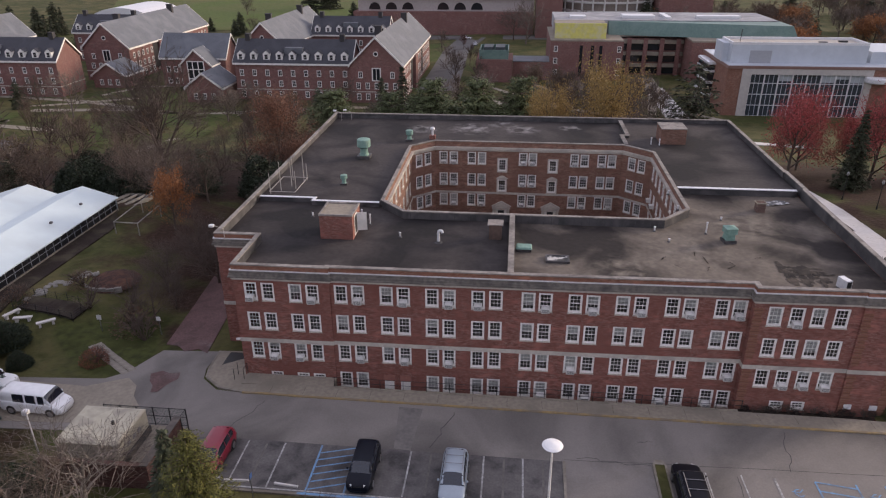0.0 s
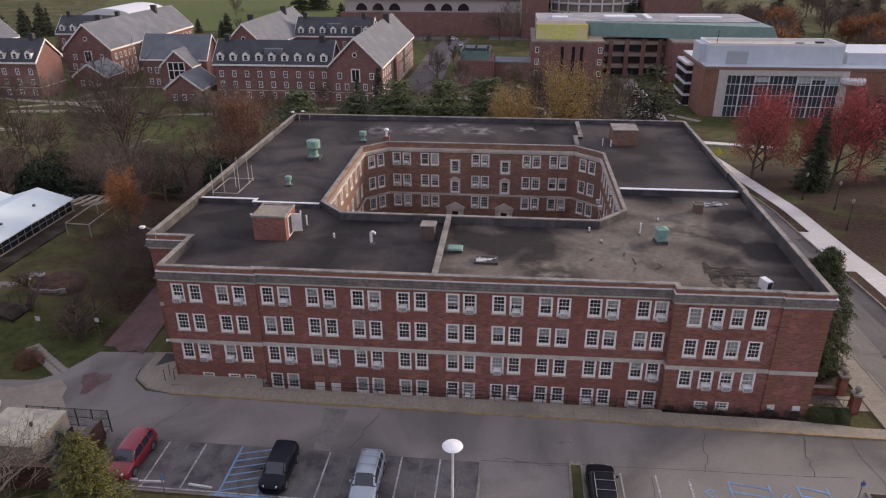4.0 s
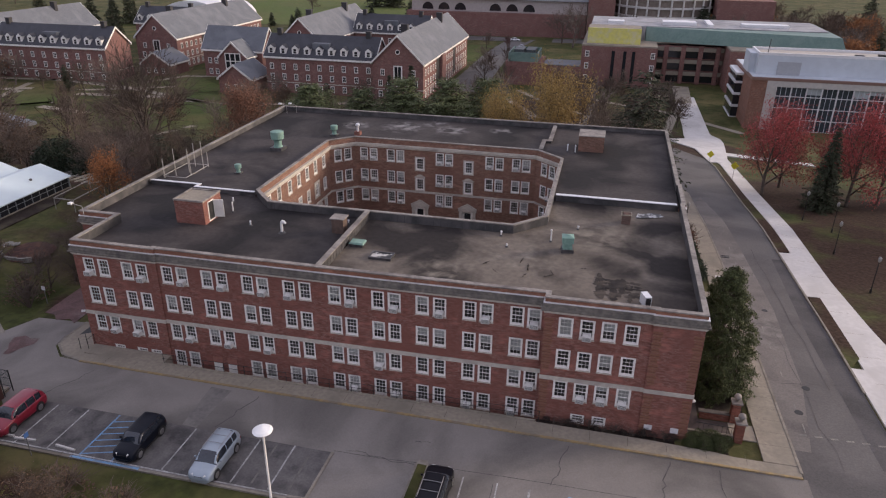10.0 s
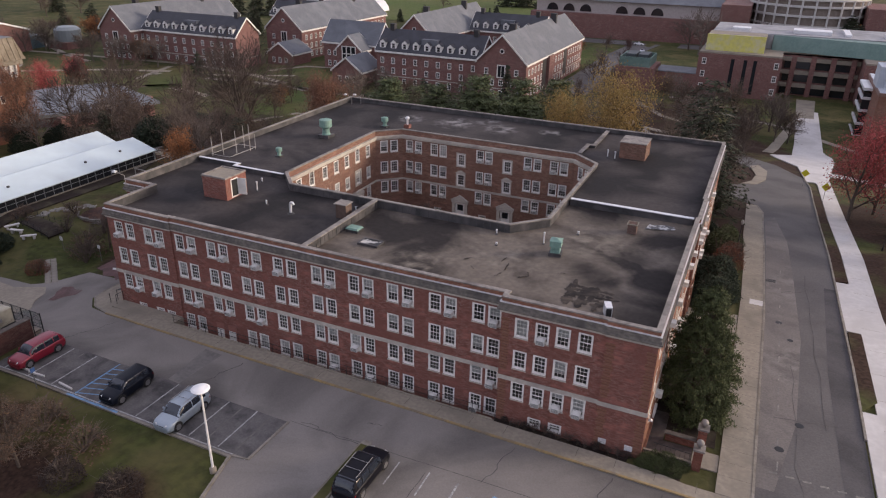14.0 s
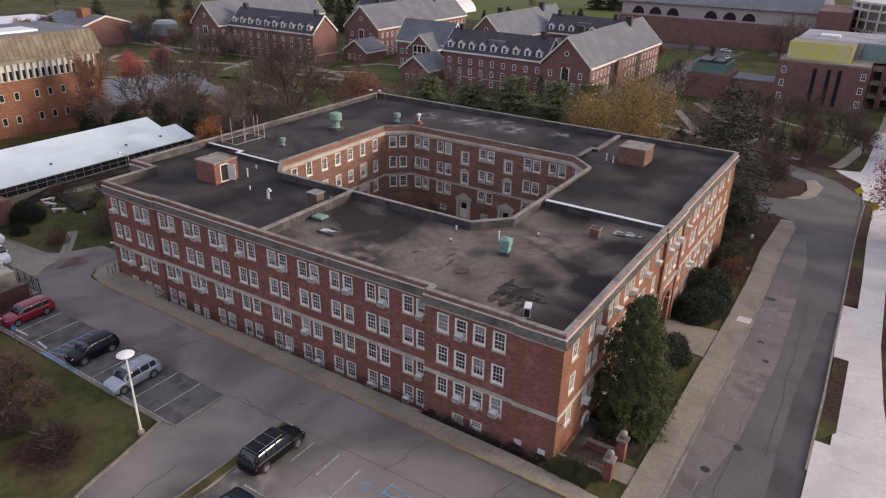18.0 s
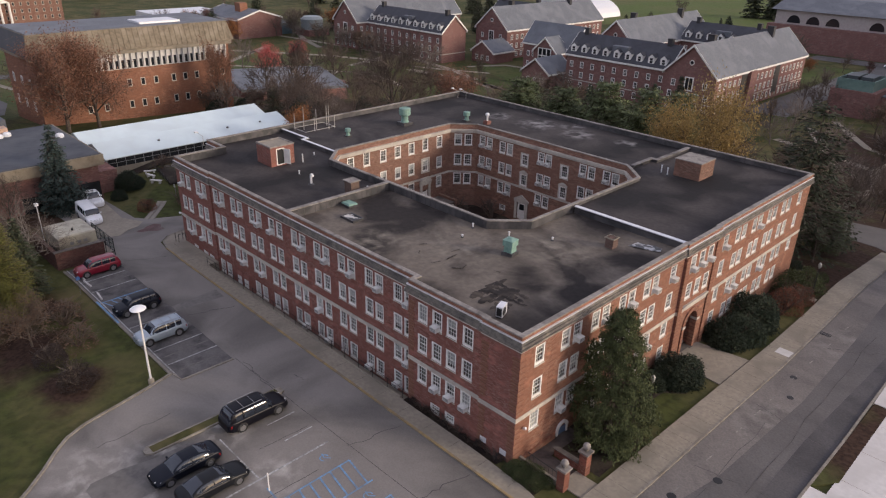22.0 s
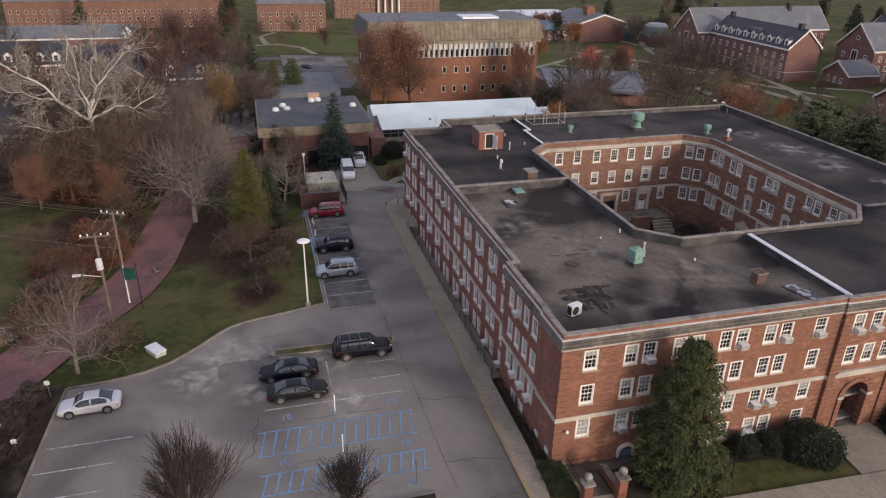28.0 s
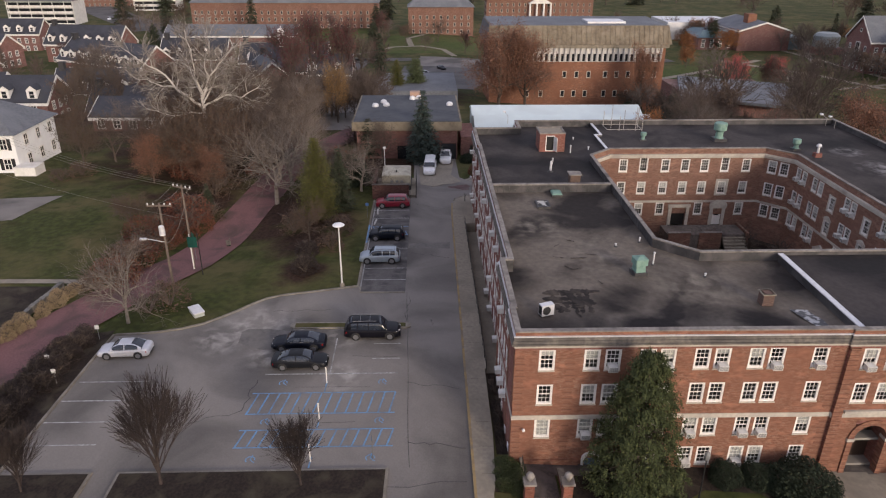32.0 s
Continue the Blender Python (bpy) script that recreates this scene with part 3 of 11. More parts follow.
# planted islands in the car park
drape("traffic_island", [(10.9, 30.3), (11.2, 29.9), (11.7, 29.9), (12.0, 30.4), (12.1, 41.2), (11.9, 41.7), (11.3, 41.7), (11.1, 41.2)], 0.2, KERB, 4, 0.4, label="narrow kerbed island in the car park", category="traffic island")
drape("island_grass", [(11.1, 30.4), (11.9, 30.4), (11.95, 41.2), (11.25, 41.2)], 0.21, GRASS, 4, 0, label="worn grass on the island", category="grass")
for px in ((12.4, 19.3), (21.1, 40.4)):
    drape("traffic_island", [(31.6, px[0]), (31.6, px[1]), (40, px[1] - 0.2), (40, px[0])], 0.2, KERB, 4, 0.4, label="kerbed planting island in the car park", category="traffic island")
    drape("planting_bed", [(31.8, px[0] + 0.2), (31.8, px[1] - 0.2), (39.8, px[1] - 0.4), (39.8, px[0] + 0.2)], 0.24, MULCH, 4, 0, label="dark mulch with bare twigs", category="planting bed")
# brick walk and campus paths
drape("brick_walk", band([(39, -3), (22, 3.6), (13, 6.6), (7.9, 9.0), (1, 12.0), (-5.3, 14.8), (-13, 16.4), (-22.5, 17.7), (-30, 19), (-41, 20.6), (-55, 24), (-70, 30)], 6.2), 0.16, BRICK_PAVE, 2, 0, label="red brick walk under the trees", category="brick walk")
for pts, w in (([(-175, 221), (-142, 216), (-100, 201), (-76, 208), (-56, 214), (-40, 216)], 3.0), ([(-92, 171), (-88, 190), (-84, 206)], 3.0), ([(-150, 184), (-110, 176), (-92, 172), (-90, 140)], 3.0),
               ([(-175, 200), (-120, 206), (-100, 201)], 3.5), ([(-300, 205), (-240, 214), (-175, 221)], 2.8), ([(-286, 236), (-240, 214), (-216, 206)], 2.6), ([(-230, 250), (-204, 226), (-175, 221)], 2.6), ([(-180, 214), (-172, 190), (-160, 170)], 2.4), ([(-205, 190), (-170, 170), (-150, 150)], 3.0)):
    drape("path", band(pts, w), 0.08, CONCRETE, 8, 0, label="pale campus path", category="path")
drape("road", [(-34, 240), (-20, 240), (-22, 330), (-16, 372), (-30, 376), (-34, 330)], 0.08, ASPHALT_ROAD, 30, 0, label="grey campus road between halls", category="road")
drape("road", [(-60, 366), (140, 366), (140, 380), (-60, 380)], 0.1, ASPHALT_ROAD, 30, 0, label="grey campus road below the field house", category="road")
drape("lawn", [(-34, 300), (-46, 300), (-46, 350), (-34, 350)], 0.06, LAWN, 30, 0, label="lawn beside the road", category="lawn")
drape("car_park", [(-70, 20), (-110, 20), (-110, 50), (-70, 50)], 0.06, ASPHALT, 8, 0, label="service yard behind the low building", category="car park")

# western campus: streets, lawns and paths
for pts, w in (([(-215, -60), (-212, 0), (-210, 60), (-222, 110), (-232, 150)], 7.0), ([(-300, -92), (-350, -128), (-420, -176)], 22.0), ([(-212, 20), (-170, 14), (-130, 12), (-100, 30)], 7.0), ([(-300, -92), (-262, -74), (-215, -50)], 8.0)):
    drape("road", band(pts, w), 0.1, ASPHALT_ROAD, 12, 0, label="grey campus street", category="road")
drape("car_park", [(-196, 36), (-142, 33), (-136.5, 45), (-136.5, 58), (-158, 64), (-196, 65)], 0.15, ASPHALT_ROAD, 8, 0, label="grey campus car park beside the orange brick hall", category="car park")
drape("car_park", [(-218, 42), (-196, 42), (-196, 66), (-218, 66)], 0.13, ASPHALT, 12, 0, label="small campus car park", category="car park")
for lawn_step, pts in enumerate(([(-226, 8), (-262, 10), (-284, -60), (-300, 20)], [(-226, 20), (-280, 28), (-282, 120), (-228, 96)], [(-206, 62), (-206, 100), (-142, 100), (-142, 62)], [(-206, 112), (-222, 150), (-170, 190), (-165, 130)], [(-180, 150), (-205, 200), (-232, 210), (-215, 160)], [(-170, 176), (-172, 205), (-152, 208), (-150, 186)], [(-120, 206), (-92, 206), (-94, 214), (-122, 214)], [(-140, 228), (-112, 216), (-106, 222), (-128, 240)])):
    drape("lawn", pts, 0.06 + 0.012 * lawn_step, LAWN, 12, 0, label="green campus lawn", category="lawn")
for pts, w in (([(-216, 10), (-230, 22), (-243, 30), (-246, 42), (-238, 52), (-222, 56)], 2.6), ([(-246, 38), (-270, 36), (-284, 44)], 2.6), ([(-232, 188), (-203, 150), (-181, 118), (-150, 108)], 3.0), ([(-203, 150), (-168, 176), (-150, 190)], 2.6), ([(-232, 170), (-196, 196), (-172, 206)], 3.4), ([(-208, 70), (-180, 76), (-150, 74)], 2.4), ([(-141, 225), (-134, 240), (-120, 243)], 2.6), ([(-156, 207), (-141, 214), (-126, 222)], 2.6)):
    drape("path", band(pts, w), 0.12, CONCRETE, 8, 0, label="pale campus path", category="path")
drape("drive", [(-27, -10), (-17, -12), (-12, -30), (-24, -30)], 0.05, ASPHALT, 4, 0, label="short grey drive by the white house", category="drive")
drape("pavement", [(33.5, 146), (36.4, 148), (38.0, 154), (38.2, 164), (36.2, 171), (34.6, 168), (36.0, 158), (35.4, 151)], 0.16, CONCRETE, 4, 0.4, label="concrete corner ramp by the side street", category="pavement")
drape("path", [(30.8, 100.5), (35.6, 98.4), (35.6, 99.6), (30.8, 101.7)], 0.06, CONCRETE, 4, 0, label="short concrete path to the hall", category="path")
# bed along the greenhouse and the hedge
drape("planting_bed", [(-55.1, 53), (-52.7, 57), (-52.2, 80), (-55.1, 86)], 0.14, MULCH, 4, 0.3, label="dark planting bed along the greenhouse", category="planting bed")
drape("planting_bed", [(11.8, 13.0), (12.6, 10.2), (24, 7.4), (38.6, 4.6), (38.6, 11.9), (31.3, 12.4), (15.9, 12.9)], 0.05, MULCH, 4, 0, label="dark mulch bed under the bare hedge", category="planting bed")
drape("pavement", [(45.6, 158), (48.6, 158), (50.4, 166), (52.7, 188), (52.7, 195), (50.2, 205), (49.6, 240), (44.6, 240), (44.3, 210), (43.6, 192), (38.6, 189), (40.4, 184), (44.4, 176)], 0.19, CONCRETE_NEW, 8, 0.3, label="pale concrete plaza by the science building", category="pavement")
drape("pavement", [(50.0, 168), (68, 162), (68, 165.4), (50.8, 172)], 0.2, CONCRETE_NEW, 8, 0.3, label="pale concrete sidewalk under the red maples", category="pavement")
drape("pavement", [(44.6, 240.1), (49.6, 240.1), (50.6, 268), (44.9, 268)], 0.19, CONCRETE, 8, 0.3, label="grey court in front of the laboratory", category="pavement")
for pts, w in (([(30, 196), (10, 204), (-12, 212)], 2.6), ([(28, 176), (16, 186), (4, 205), (-10, 232)], 2.4), ([(20, 160), (22, 178), (16, 200), (18, 232)], 2.2), ([(26, 210), (8, 222), (-8, 246)], 2.0), ([(38, 192), (44, 230), (48, 258)], 2.6), ([(60, 205), (40, 226), (20, 236), (6, 252)], 2.2)):
    drape("path", band(pts, w), 0.14, CONCRETE, 8, 0, label="pale path by the laboratory", category="path")

# ---- the hall: walls with openings ----
def wall_run(b, p, q, z0, z1, holes, thick=0.4):
    """A wall from p to q (outside on the right hand), with holes (u0, z0, u1, z1) in metres from p."""
    p, q = Vector(p), Vector(q)
    ln = (q - p).length
    d = (q - p) / ln
    n = Vector((d.y, -d.x))
    us = sorted({0.0, ln, *[h[0] for h in holes], *[h[2] for h in holes]})
    zs = sorted({z0, z1, *[h[1] for h in holes], *[h[3] for h in holes]})

    def at(u, z, t):
        c = p + d * u - n * t
        return (c.x, c.y, z)

    solid = [[not any(h[0] <= (us[i] + us[i + 1]) / 2 <= h[2] and h[1] <= (zs[j] + zs[j + 1]) / 2 <= h[3] for h in holes) for j in range(len(zs) - 1)] for i in range(len(us) - 1)]
    for i in range(len(us) - 1):
        for j in range(len(zs) - 1):
            if not solid[i][j]:
                continue
            a, c, e, f = us[i], us[i + 1], zs[j], zs[j + 1]
            b.face((at(a, e, 0), at(c, e, 0), at(c, f, 0), at(a, f, 0)))
            b.face((at(c, e, thick), at(a, e, thick), at(a, f, thick), at(c, f, thick)))
            if i + 1 < len(us) - 1 and not solid[i + 1][j]:
                b.face((at(c, e, 0), at(c, e, thick), at(c, f, thick), at(c, f, 0)))
            if i > 0 and not solid[i - 1][j]:
                b.face((at(a, e, thick), at(a, e, 0), at(a, f, 0), at(a, f, thick)))
            if j + 1 == len(zs) - 1 or not solid[i][j + 1]:
                b.face((at(a, f, 0), at(c, f, 0), at(c, f, thick), at(a, f, thick)))
            if j == 0 or not solid[i][j - 1]:
                b.face((at(a, e, thick), at(c, e, thick), at(c, e, 0), at(a, e, 0)))


def grid_frame(us, zs, y0, y1):
    """One welded lattice: bars between each odd pair of lines, openings between."""
    b = Build()
    nu, nz = len(us), len(zs)
    b.v = [(u, y, z) for y in (y0, y1) for u in us for z in zs]

    def vid(i, j, k):
        return (k * nu + i) * nz + j

    def full(i, j):
        return 0 <= i < nu - 1 and 0 <= j < nz - 1 and (i % 2 == 0 or j % 2 == 0)

    for i in range(nu - 1):
        for j in range(nz - 1):
            if not full(i, j):
                continue
            b.f += [(vid(i, j, 0), vid(i + 1, j, 0), vid(i + 1, j + 1, 0), vid(i, j + 1, 0)), (vid(i, j, 1), vid(i, j + 1, 1), vid(i + 1, j + 1, 1), vid(i + 1, j, 1))]
            if not full(i - 1, j):
                b.f.append((vid(i, j, 0), vid(i, j + 1, 0), vid(i, j + 1, 1), vid(i, j, 1)))
            if not full(i + 1, j):
                b.f.append((vid(i + 1, j, 1), vid(i + 1, j + 1, 1), vid(i + 1, j + 1, 0), vid(i + 1, j, 0)))
            if not full(i, j - 1):
                b.f.append((vid(i, j, 1), vid(i + 1, j, 1), vid(i + 1, j, 0), vid(i, j, 0)))
            if not full(i, j + 1):
                b.f.append((vid(i, j + 1, 0), vid(i + 1, j + 1, 0), vid(i + 1, j + 1, 1), vid(i, j + 1, 1)))
    return b


def sash_meshes(w, h, cols=3, rows=4):
    """Casing with bars, glass, and a stone sill for an opening w by h; origin at its lower middle, outside towards -y."""
    c = 0.145
    iw, ih = w - 2 * c, h - c - 0.18
    f = grid_frame([-w / 2, -w / 2 + c, w / 2 - c, w / 2], [0, 0.18, h - c, h], 0.02, 0.16)
    us = [-iw / 2]
    for i in range(1, cols):
        x = -iw / 2 + iw * i / cols
        us += [x - 0.014, x + 0.014]
    zs = [0.18]
    for i in range(1, rows):
        z, k = 0.18 + ih * i / rows, (0.035 if i * 2 == rows else 0.014)
        zs += [z - k, z + k]
    q = grid_frame([us[0] - 0.02, us[0] + 0.02] + us[1:] + [iw / 2 - 0.02, iw / 2 + 0.02], [0.16, 0.20] + zs[1:] + [h - c - 0.02, h - c + 0.02], 0.075, 0.125)
    g = Build()
    g.face(((-iw / 2, 0.105, 0.18), (iw / 2, 0.105, 0.18), (iw / 2, 0.105, h - c), (-iw / 2, 0.105, h - c)))
    s = Build().box(-w / 2 - 0.03, -0.06, -0.075, w / 2 + 0.03, 0.14, -0.002)
    return f.mesh("window"), g.mesh("pane"), s.mesh("window_sill"), q.mesh("sash"), iw, ih


W_H = 1.70
SASH = {"full": sash_meshes(1.12, W_H), "low": sash_meshes(1.12, 1.66), "small": sash_meshes(1.1, 0.8, 3, 2), "tall": sash_meshes(1.1, 2.05)}
SHADES = {}


def shade_mesh(iw, drop):
    key = (round(iw, 2), round(drop, 2))
    if key not in SHADES:
        SHADES[key] = Build().box(-iw / 2 + 0.01, 0.13, -drop, iw / 2 - 0.01, 0.15, 0).mesh("shade")
    return SHADES[key]


def ac_mesh():
    b = Build()
    b.box(-0.33, -0.48, 0, 0.33, 0.06, 0.42)
    return b.mesh("case")


AC_BODY = ac_mesh()
b = Build()
for i in range(7):
    b.box(-0.29, -0.495, 0.05 + i * 0.05, 0.29, -0.482, 0.075 + i * 0.05)
AC_GRILLE = b.mesh("grille")
AC_WHITE = surf("air conditioner enamel", (0.72, 0.71, 0.68), (0.64, 0.63, 0.60), 3.0, 0.5, (0.45, 0.43, 0.40), 1.0, bump=0)
GRILLE = paint("grille grey", (0.22, 0.22, 0.22), 0.6)
rnd = random.Random(7)
AC_COUNT = [None]


def air_conditioner(m):
    if AC_COUNT[0] is None:
        t = thing("window_air_conditioner", "white box air conditioner hung in a sash window", "air conditioner", m, "window air conditioners")
        part("case", AC_BODY, AC_WHITE, t)
        part("grille", AC_GRILLE, GRILLE, t, "grey louvred grille")
        AC_COUNT[0] = t
        return t
    return copy_thing(AC_COUNT[0], m)


def window(parent, x, y, z, turn, kind="full", ac=None, shade=None):
    """A sash window in its opening; turn: degrees about z from facing south."""
    f, g, s, q, iw, ih = SASH[kind]
    m = pose(x, y, z, 0, 0, turn)
    w = part("window", f, WHITE, parent, "", m)
    part("sash", q, WHITE, w)
    part("pane", g, GLASS, w, "dark glass")
    part("window_sill", s, STONE, w, "pale stone sill")
    r = rnd.random()
    drop = shade if shade is not None else (0 if r < 0.52 else ih * (0.5 if r < 0.80 else rnd.choice((0.3, 0.72, 0.97))))
    if drop:
        part("shade", shade_mesh(iw, drop), BLIND, w, "pale window shade", pose(0, 0, 0.18 + ih))
    if ac if ac is not None else (kind == "full" and rnd.random() < 0.27):
        air_conditioner(m @ pose(rnd.uniform(-0.03, 0.03), 0, 0.1, rnd.uniform(1, 4), 0, 0))
    return w


HALL = thing("residence_hall", "red brick residence hall with stone trim round an open courtyard", "building")
ROWS_Z = (7.58, 4.60, 1.70)
OUT_Z = (7.58, 4.72, 1.80)
BASE_Z = -1.0


def facade(name, p, q, centres, turn, material, z0=-4.0, z1=9.6, label="", skip=(), settle=0.0):
    """A wall with windows: centres are (u, z, kind, ac, shade) in metres from p."""
    b = Build()
    d = (Vector(q) - Vector(p)).normalized()
    centres = [(u, z + round(20 * settle * settled(p[0] + d.x * u, p[1])) / 20, kind, ac, shade) for u, z, kind, ac, shade in centres]
    hs = {"full": W_H, "low": 1.66, "small": 0.8, "tall": 2.05}
    holes = []
    for u, z, kind, ac, shade in centres:
        w = 1.1 if kind in ("small", "tall") else 1.12
        holes.append((u - w / 2, z, u + w / 2, z + hs[kind]))
    wall_run(b, p, q, z0, z1, list(holes) + list(skip))
    part(name, b, material, HALL, label)
    for u, z, kind, ac, shade in centres:
        c = Vector(p) + d * u
        window(HALL, c.x, c.y, z, turn, kind, ac, shade)


S_PAIRS = [(-21.66, -20.17), (-17.79, -16.32), (-13.92, -12.46), (-10.05, -8.61), (-6.22, -4.80), (-2.39, -0.94), (1.71, 3.10), (5.49, 6.90), (9.26, 10.71), (13.17, 14.55), (16.99, 18.35)]
S_BAY = [20.82, 22.45, 24.05, 25.74]
# air conditioners seen in the south front: storey row, window number
S_AC = {(0, 0), (0, 3), (0, 5), (0, 7), (0, 9), (0, 10), (0, 13), (0, 15), (0, 17), (0, 19), (0, 21), (2, 1), (2, 2), (2, 5), (2, 7), (2, 9), (2, 14), (2, 21)}
S_LOW_AC = {13, 15, 18, 20}
flat = [x for pr in S_PAIRS for x in pr]


def south_centres(x0, idx):
    out = []
    for r, z in enumerate(OUT_Z):
        for i in idx:
            out.append((flat[i] - x0, z, "full", (r, i) in S_AC, None))
    for i in idx:
        if i >= 4 and i not in (6, 7):
            out.append((flat[i] - x0, BASE_Z, "low", i in S_LOW_AC, None))
        elif i in (1, 2, 3):
            out.append((flat[i] - x0, -0.38, "small", False, 0.0))
    return out


facade("wall", (-23.1, 49.95), (-14.8, 49.95), south_centres(-23.1, range(0, 4)), 0, BRICK, settle=1.0)
facade("wall", (-14.8, 50.1), (19.15, 50.1), south_centres(-14.8, range(4, 22)), 0, BRICK, settle=1.0)
bay = [(x - 19.15, z, "full", (r == 2 and i > 0) or (r == 0 and i == 1), None) for r, z in enumerate(OUT_Z) for i, x in enumerate(S_BAY)]
bay += [(x - 19.15, -0.3, "small", False, 0.0) for x in (22.4, 24.1)]
facade("wall", (19.15, 49.36), (27.2, 49.36), bay, 0, BRICK, settle=0.6)
facade("wall", (27.2, 49.24), (30.85, 49.24), [], 0, BRICK)
E_Y = [51.45, 54.55, 56.0, 58.4, 59.8, 62.2, 63.6, 66.0, 67.4, 70.45, 80.8, 83.6, 85.0, 87.5, 88.9, 91.3, 92.7, 95.1, 96.6, 99.7]
# air conditioners seen in the east front, storey by storey
E_AC = ((56.0, 59.8, 63.6, 67.4, 70.45), (), (54.55, 62.2, 66.0, 67.4), (62.2, 66.0, 70.45))
e1 = [(y - 49.24, z, "full", y in E_AC[r], None) for r, z in enumerate(OUT_Z) for y in E_Y if y < 72]
e1 += [(y - 49.24, BASE_Z + 0.1, "low", y in E_AC[3], None) for y in E_Y if 57 < y < 72]
facade("wall", (30.85, 49.24), (30.85, 72.3), e1, 90, BRICK_SUNTONE, settle=1.0)
ARCH = (74.35, 76.85)
e2 = [(y - 72.3, z, "full", z > 7, None) for z in OUT_Z[:2] for y in (73.9, 75.6, 77.3)]
facade("wall", (31.0, 72.3), (31.0, 78.9), e2, 90, BRICK_SUNTONE, skip=[(ARCH[0] - 72.3, -4.0, ARCH[1] - 72.3, 3.0)], settle=1.0)
e3 = [(y - 78.9, z, "full", None, None) for z in OUT_Z for y in E_Y if y > 79]
e3 += [(y - 78.9, BASE_Z, "low", None, None) for y in E_Y if 79 < y < 98]
facade("wall", (30.85, 78.9), (30.85, 102.6), e3, 90, BRICK_SUNTONE, settle=1.5)
for p, q in (((31.0, 78.9), (30.85, 78.9)), ((30.85, 72.3), (31.0, 72.3)), ((-14.8, 49.95), (-14.8, 50.1)), ((19.15, 50.1), (19.15, 49.36)), ((27.2, 49.36), (27.2, 49.24))):
    b = Build()
    b.face(((*p, -4), (*q, -4), (*q, 9.6), (*p, 9.6)))
    part("wall_return", b, BRICK, HALL)
for p, q in (((30.85, 102.6), (-27.1, 102.6)), ((-27.1, 102.6), (-27.1, 56.2)), ((-27.1, 56.2), (-23.1, 56.2)), ((-23.1, 56.2), (-23.1, 49.95))):
    b = Build()
    wall_run(b, p, q, -5.0, 9.6, [])
    part("wall", b, BRICK, HALL)

# courtyard walls
COURT = [(-10.5, 63.7), (14.6, 63.7), (17.4, 66.7), (17.4, 86.1), (14.2, 89.0), (-10.3, 89.0), (-13.1, 86.3), (-13.1, 66.5)]
N_X = [(-9.22, 0), (-7.85, 0), (-5.43, 0), (-4.08, 0), (1.37, 0), (2.63, 0), (8.08, 0), (9.39, 0), (11.6, 0), (12.9, 0)]


def court_wall(i, centres, turn, mat, skip=()):
    # walls of the court face inwards: run them backwards along the outline
    facade("courtyard_wall", COURT[(i + 1) % 8], COURT[i], centres, turn, mat, z0=-3.0, skip=skip)


def along(i, pts):
    """Distances along the courtyard wall i for points on it."""
    p, q = Vector(COURT[(i + 1) % 8]), Vector(COURT[i])
    return [(Vector(c) - p).length for c in pts]


DOORS_N = (-1.35, 5.3)
STAIR_Z = (6.68, 3.82)
cn = [(u, z, "full", None, None) for z in ROWS_Z for u in along(4, [(x, 89.0) for x, _ in N_X])]
cn += [(u, z, "full", False, None) for z in STAIR_Z for u in along(4, [(x, 89.0) for x in DOORS_N])]
cn += [(u, -0.7, "small", False, 0.0) for u in along(4, [(-4.8, 89.0), (2.0, 89.0), (8.7, 89.0)])]
court_wall(4, cn, 0, BRICK_COURT, [(u - 0.75, -1.2, u + 0.75, 1.35) for u in along(4, [(x, 89.0) for x in DOORS_N])])
W_Y = (68.4, 71.0, 73.8, 76.35, 78.85, 81.45, 84.2)
cw = []
for r, z in enumerate(ROWS_Z):
    for y in W_Y:
        if r == 2 and y in (76.35, 81.45):
            continue
        cw.append((86.3 - y, z, "tall" if y in (71.0, 81.45) and r == 0 else "full", False, None))
court_wall(6, [(19.8 - u, z, k, a, s) for u, z, k, a, s in cw], 90, BRICK_COURT, [(76.35 - 66.5 - 0.95, -1.2, 76.35 - 66.5 + 0.95, 1.9), (81.45 - 66.5 - 0.6, -1.2, 81.45 - 66.5 + 0.6, 1.75)])
court_wall(2, [(86.1 - y, z, "full", None, None) for z in ROWS_Z for y in (69, 71.2, 73.4, 75.6, 77.8, 80, 82.2, 84.4)], -90, BRICK_COURT)
court_wall(5, [(u, z, "full", False, None) for z in ROWS_Z for u in (1.2, 2.65)], 46, BRICK_COURT)
court_wall(3, [(u, z, "full", False, None) for z in ROWS_Z for u in (1.45, 2.9)], -42, BRICK_COURT)
court_wall(0, [], 180, BRICK_COURT)
court_wall(1, [], 227, BRICK_COURT)
court_wall(7, [], 133, BRICK_COURT)

# trim rings: string course, cornice, parapet, coping
OUTER = [(-23.1, 49.95), (-14.8, 49.95), (-14.8, 50.1), (5.0, 50.1), (19.15, 50.1), (19.15, 49.36), (27.2, 49.36), (27.2, 49.24), (30.85, 49.24), (30.85, 60.0), (30.85, 72.3), (31.0, 72.3), (31.0, 78.9), (30.85, 78.9), (30.85, 102.6), (5.0, 102.6), (-27.1, 102.6), (-27.1, 56.2), (-23.1, 56.2)]
part("string_course", Build().ring(OUTER, 0.05, 0.1, 3.44, 3.80, 1.0), STONE, HALL, "pale limestone string course")
part("wall_head", Build().ring(OUTER, 0.004, 0.3, 9.3, 9.62, 0.9), BRICK, HALL, "brick below the cornice")
part("cornice", Build().ring(OUTER, 0.07, 0.1, 9.5, 9.62, 0.9).ring(OUTER, 0.13, 0.1, 9.62, 9.78, 0.9), STONE, HALL, "pale stone cornice")
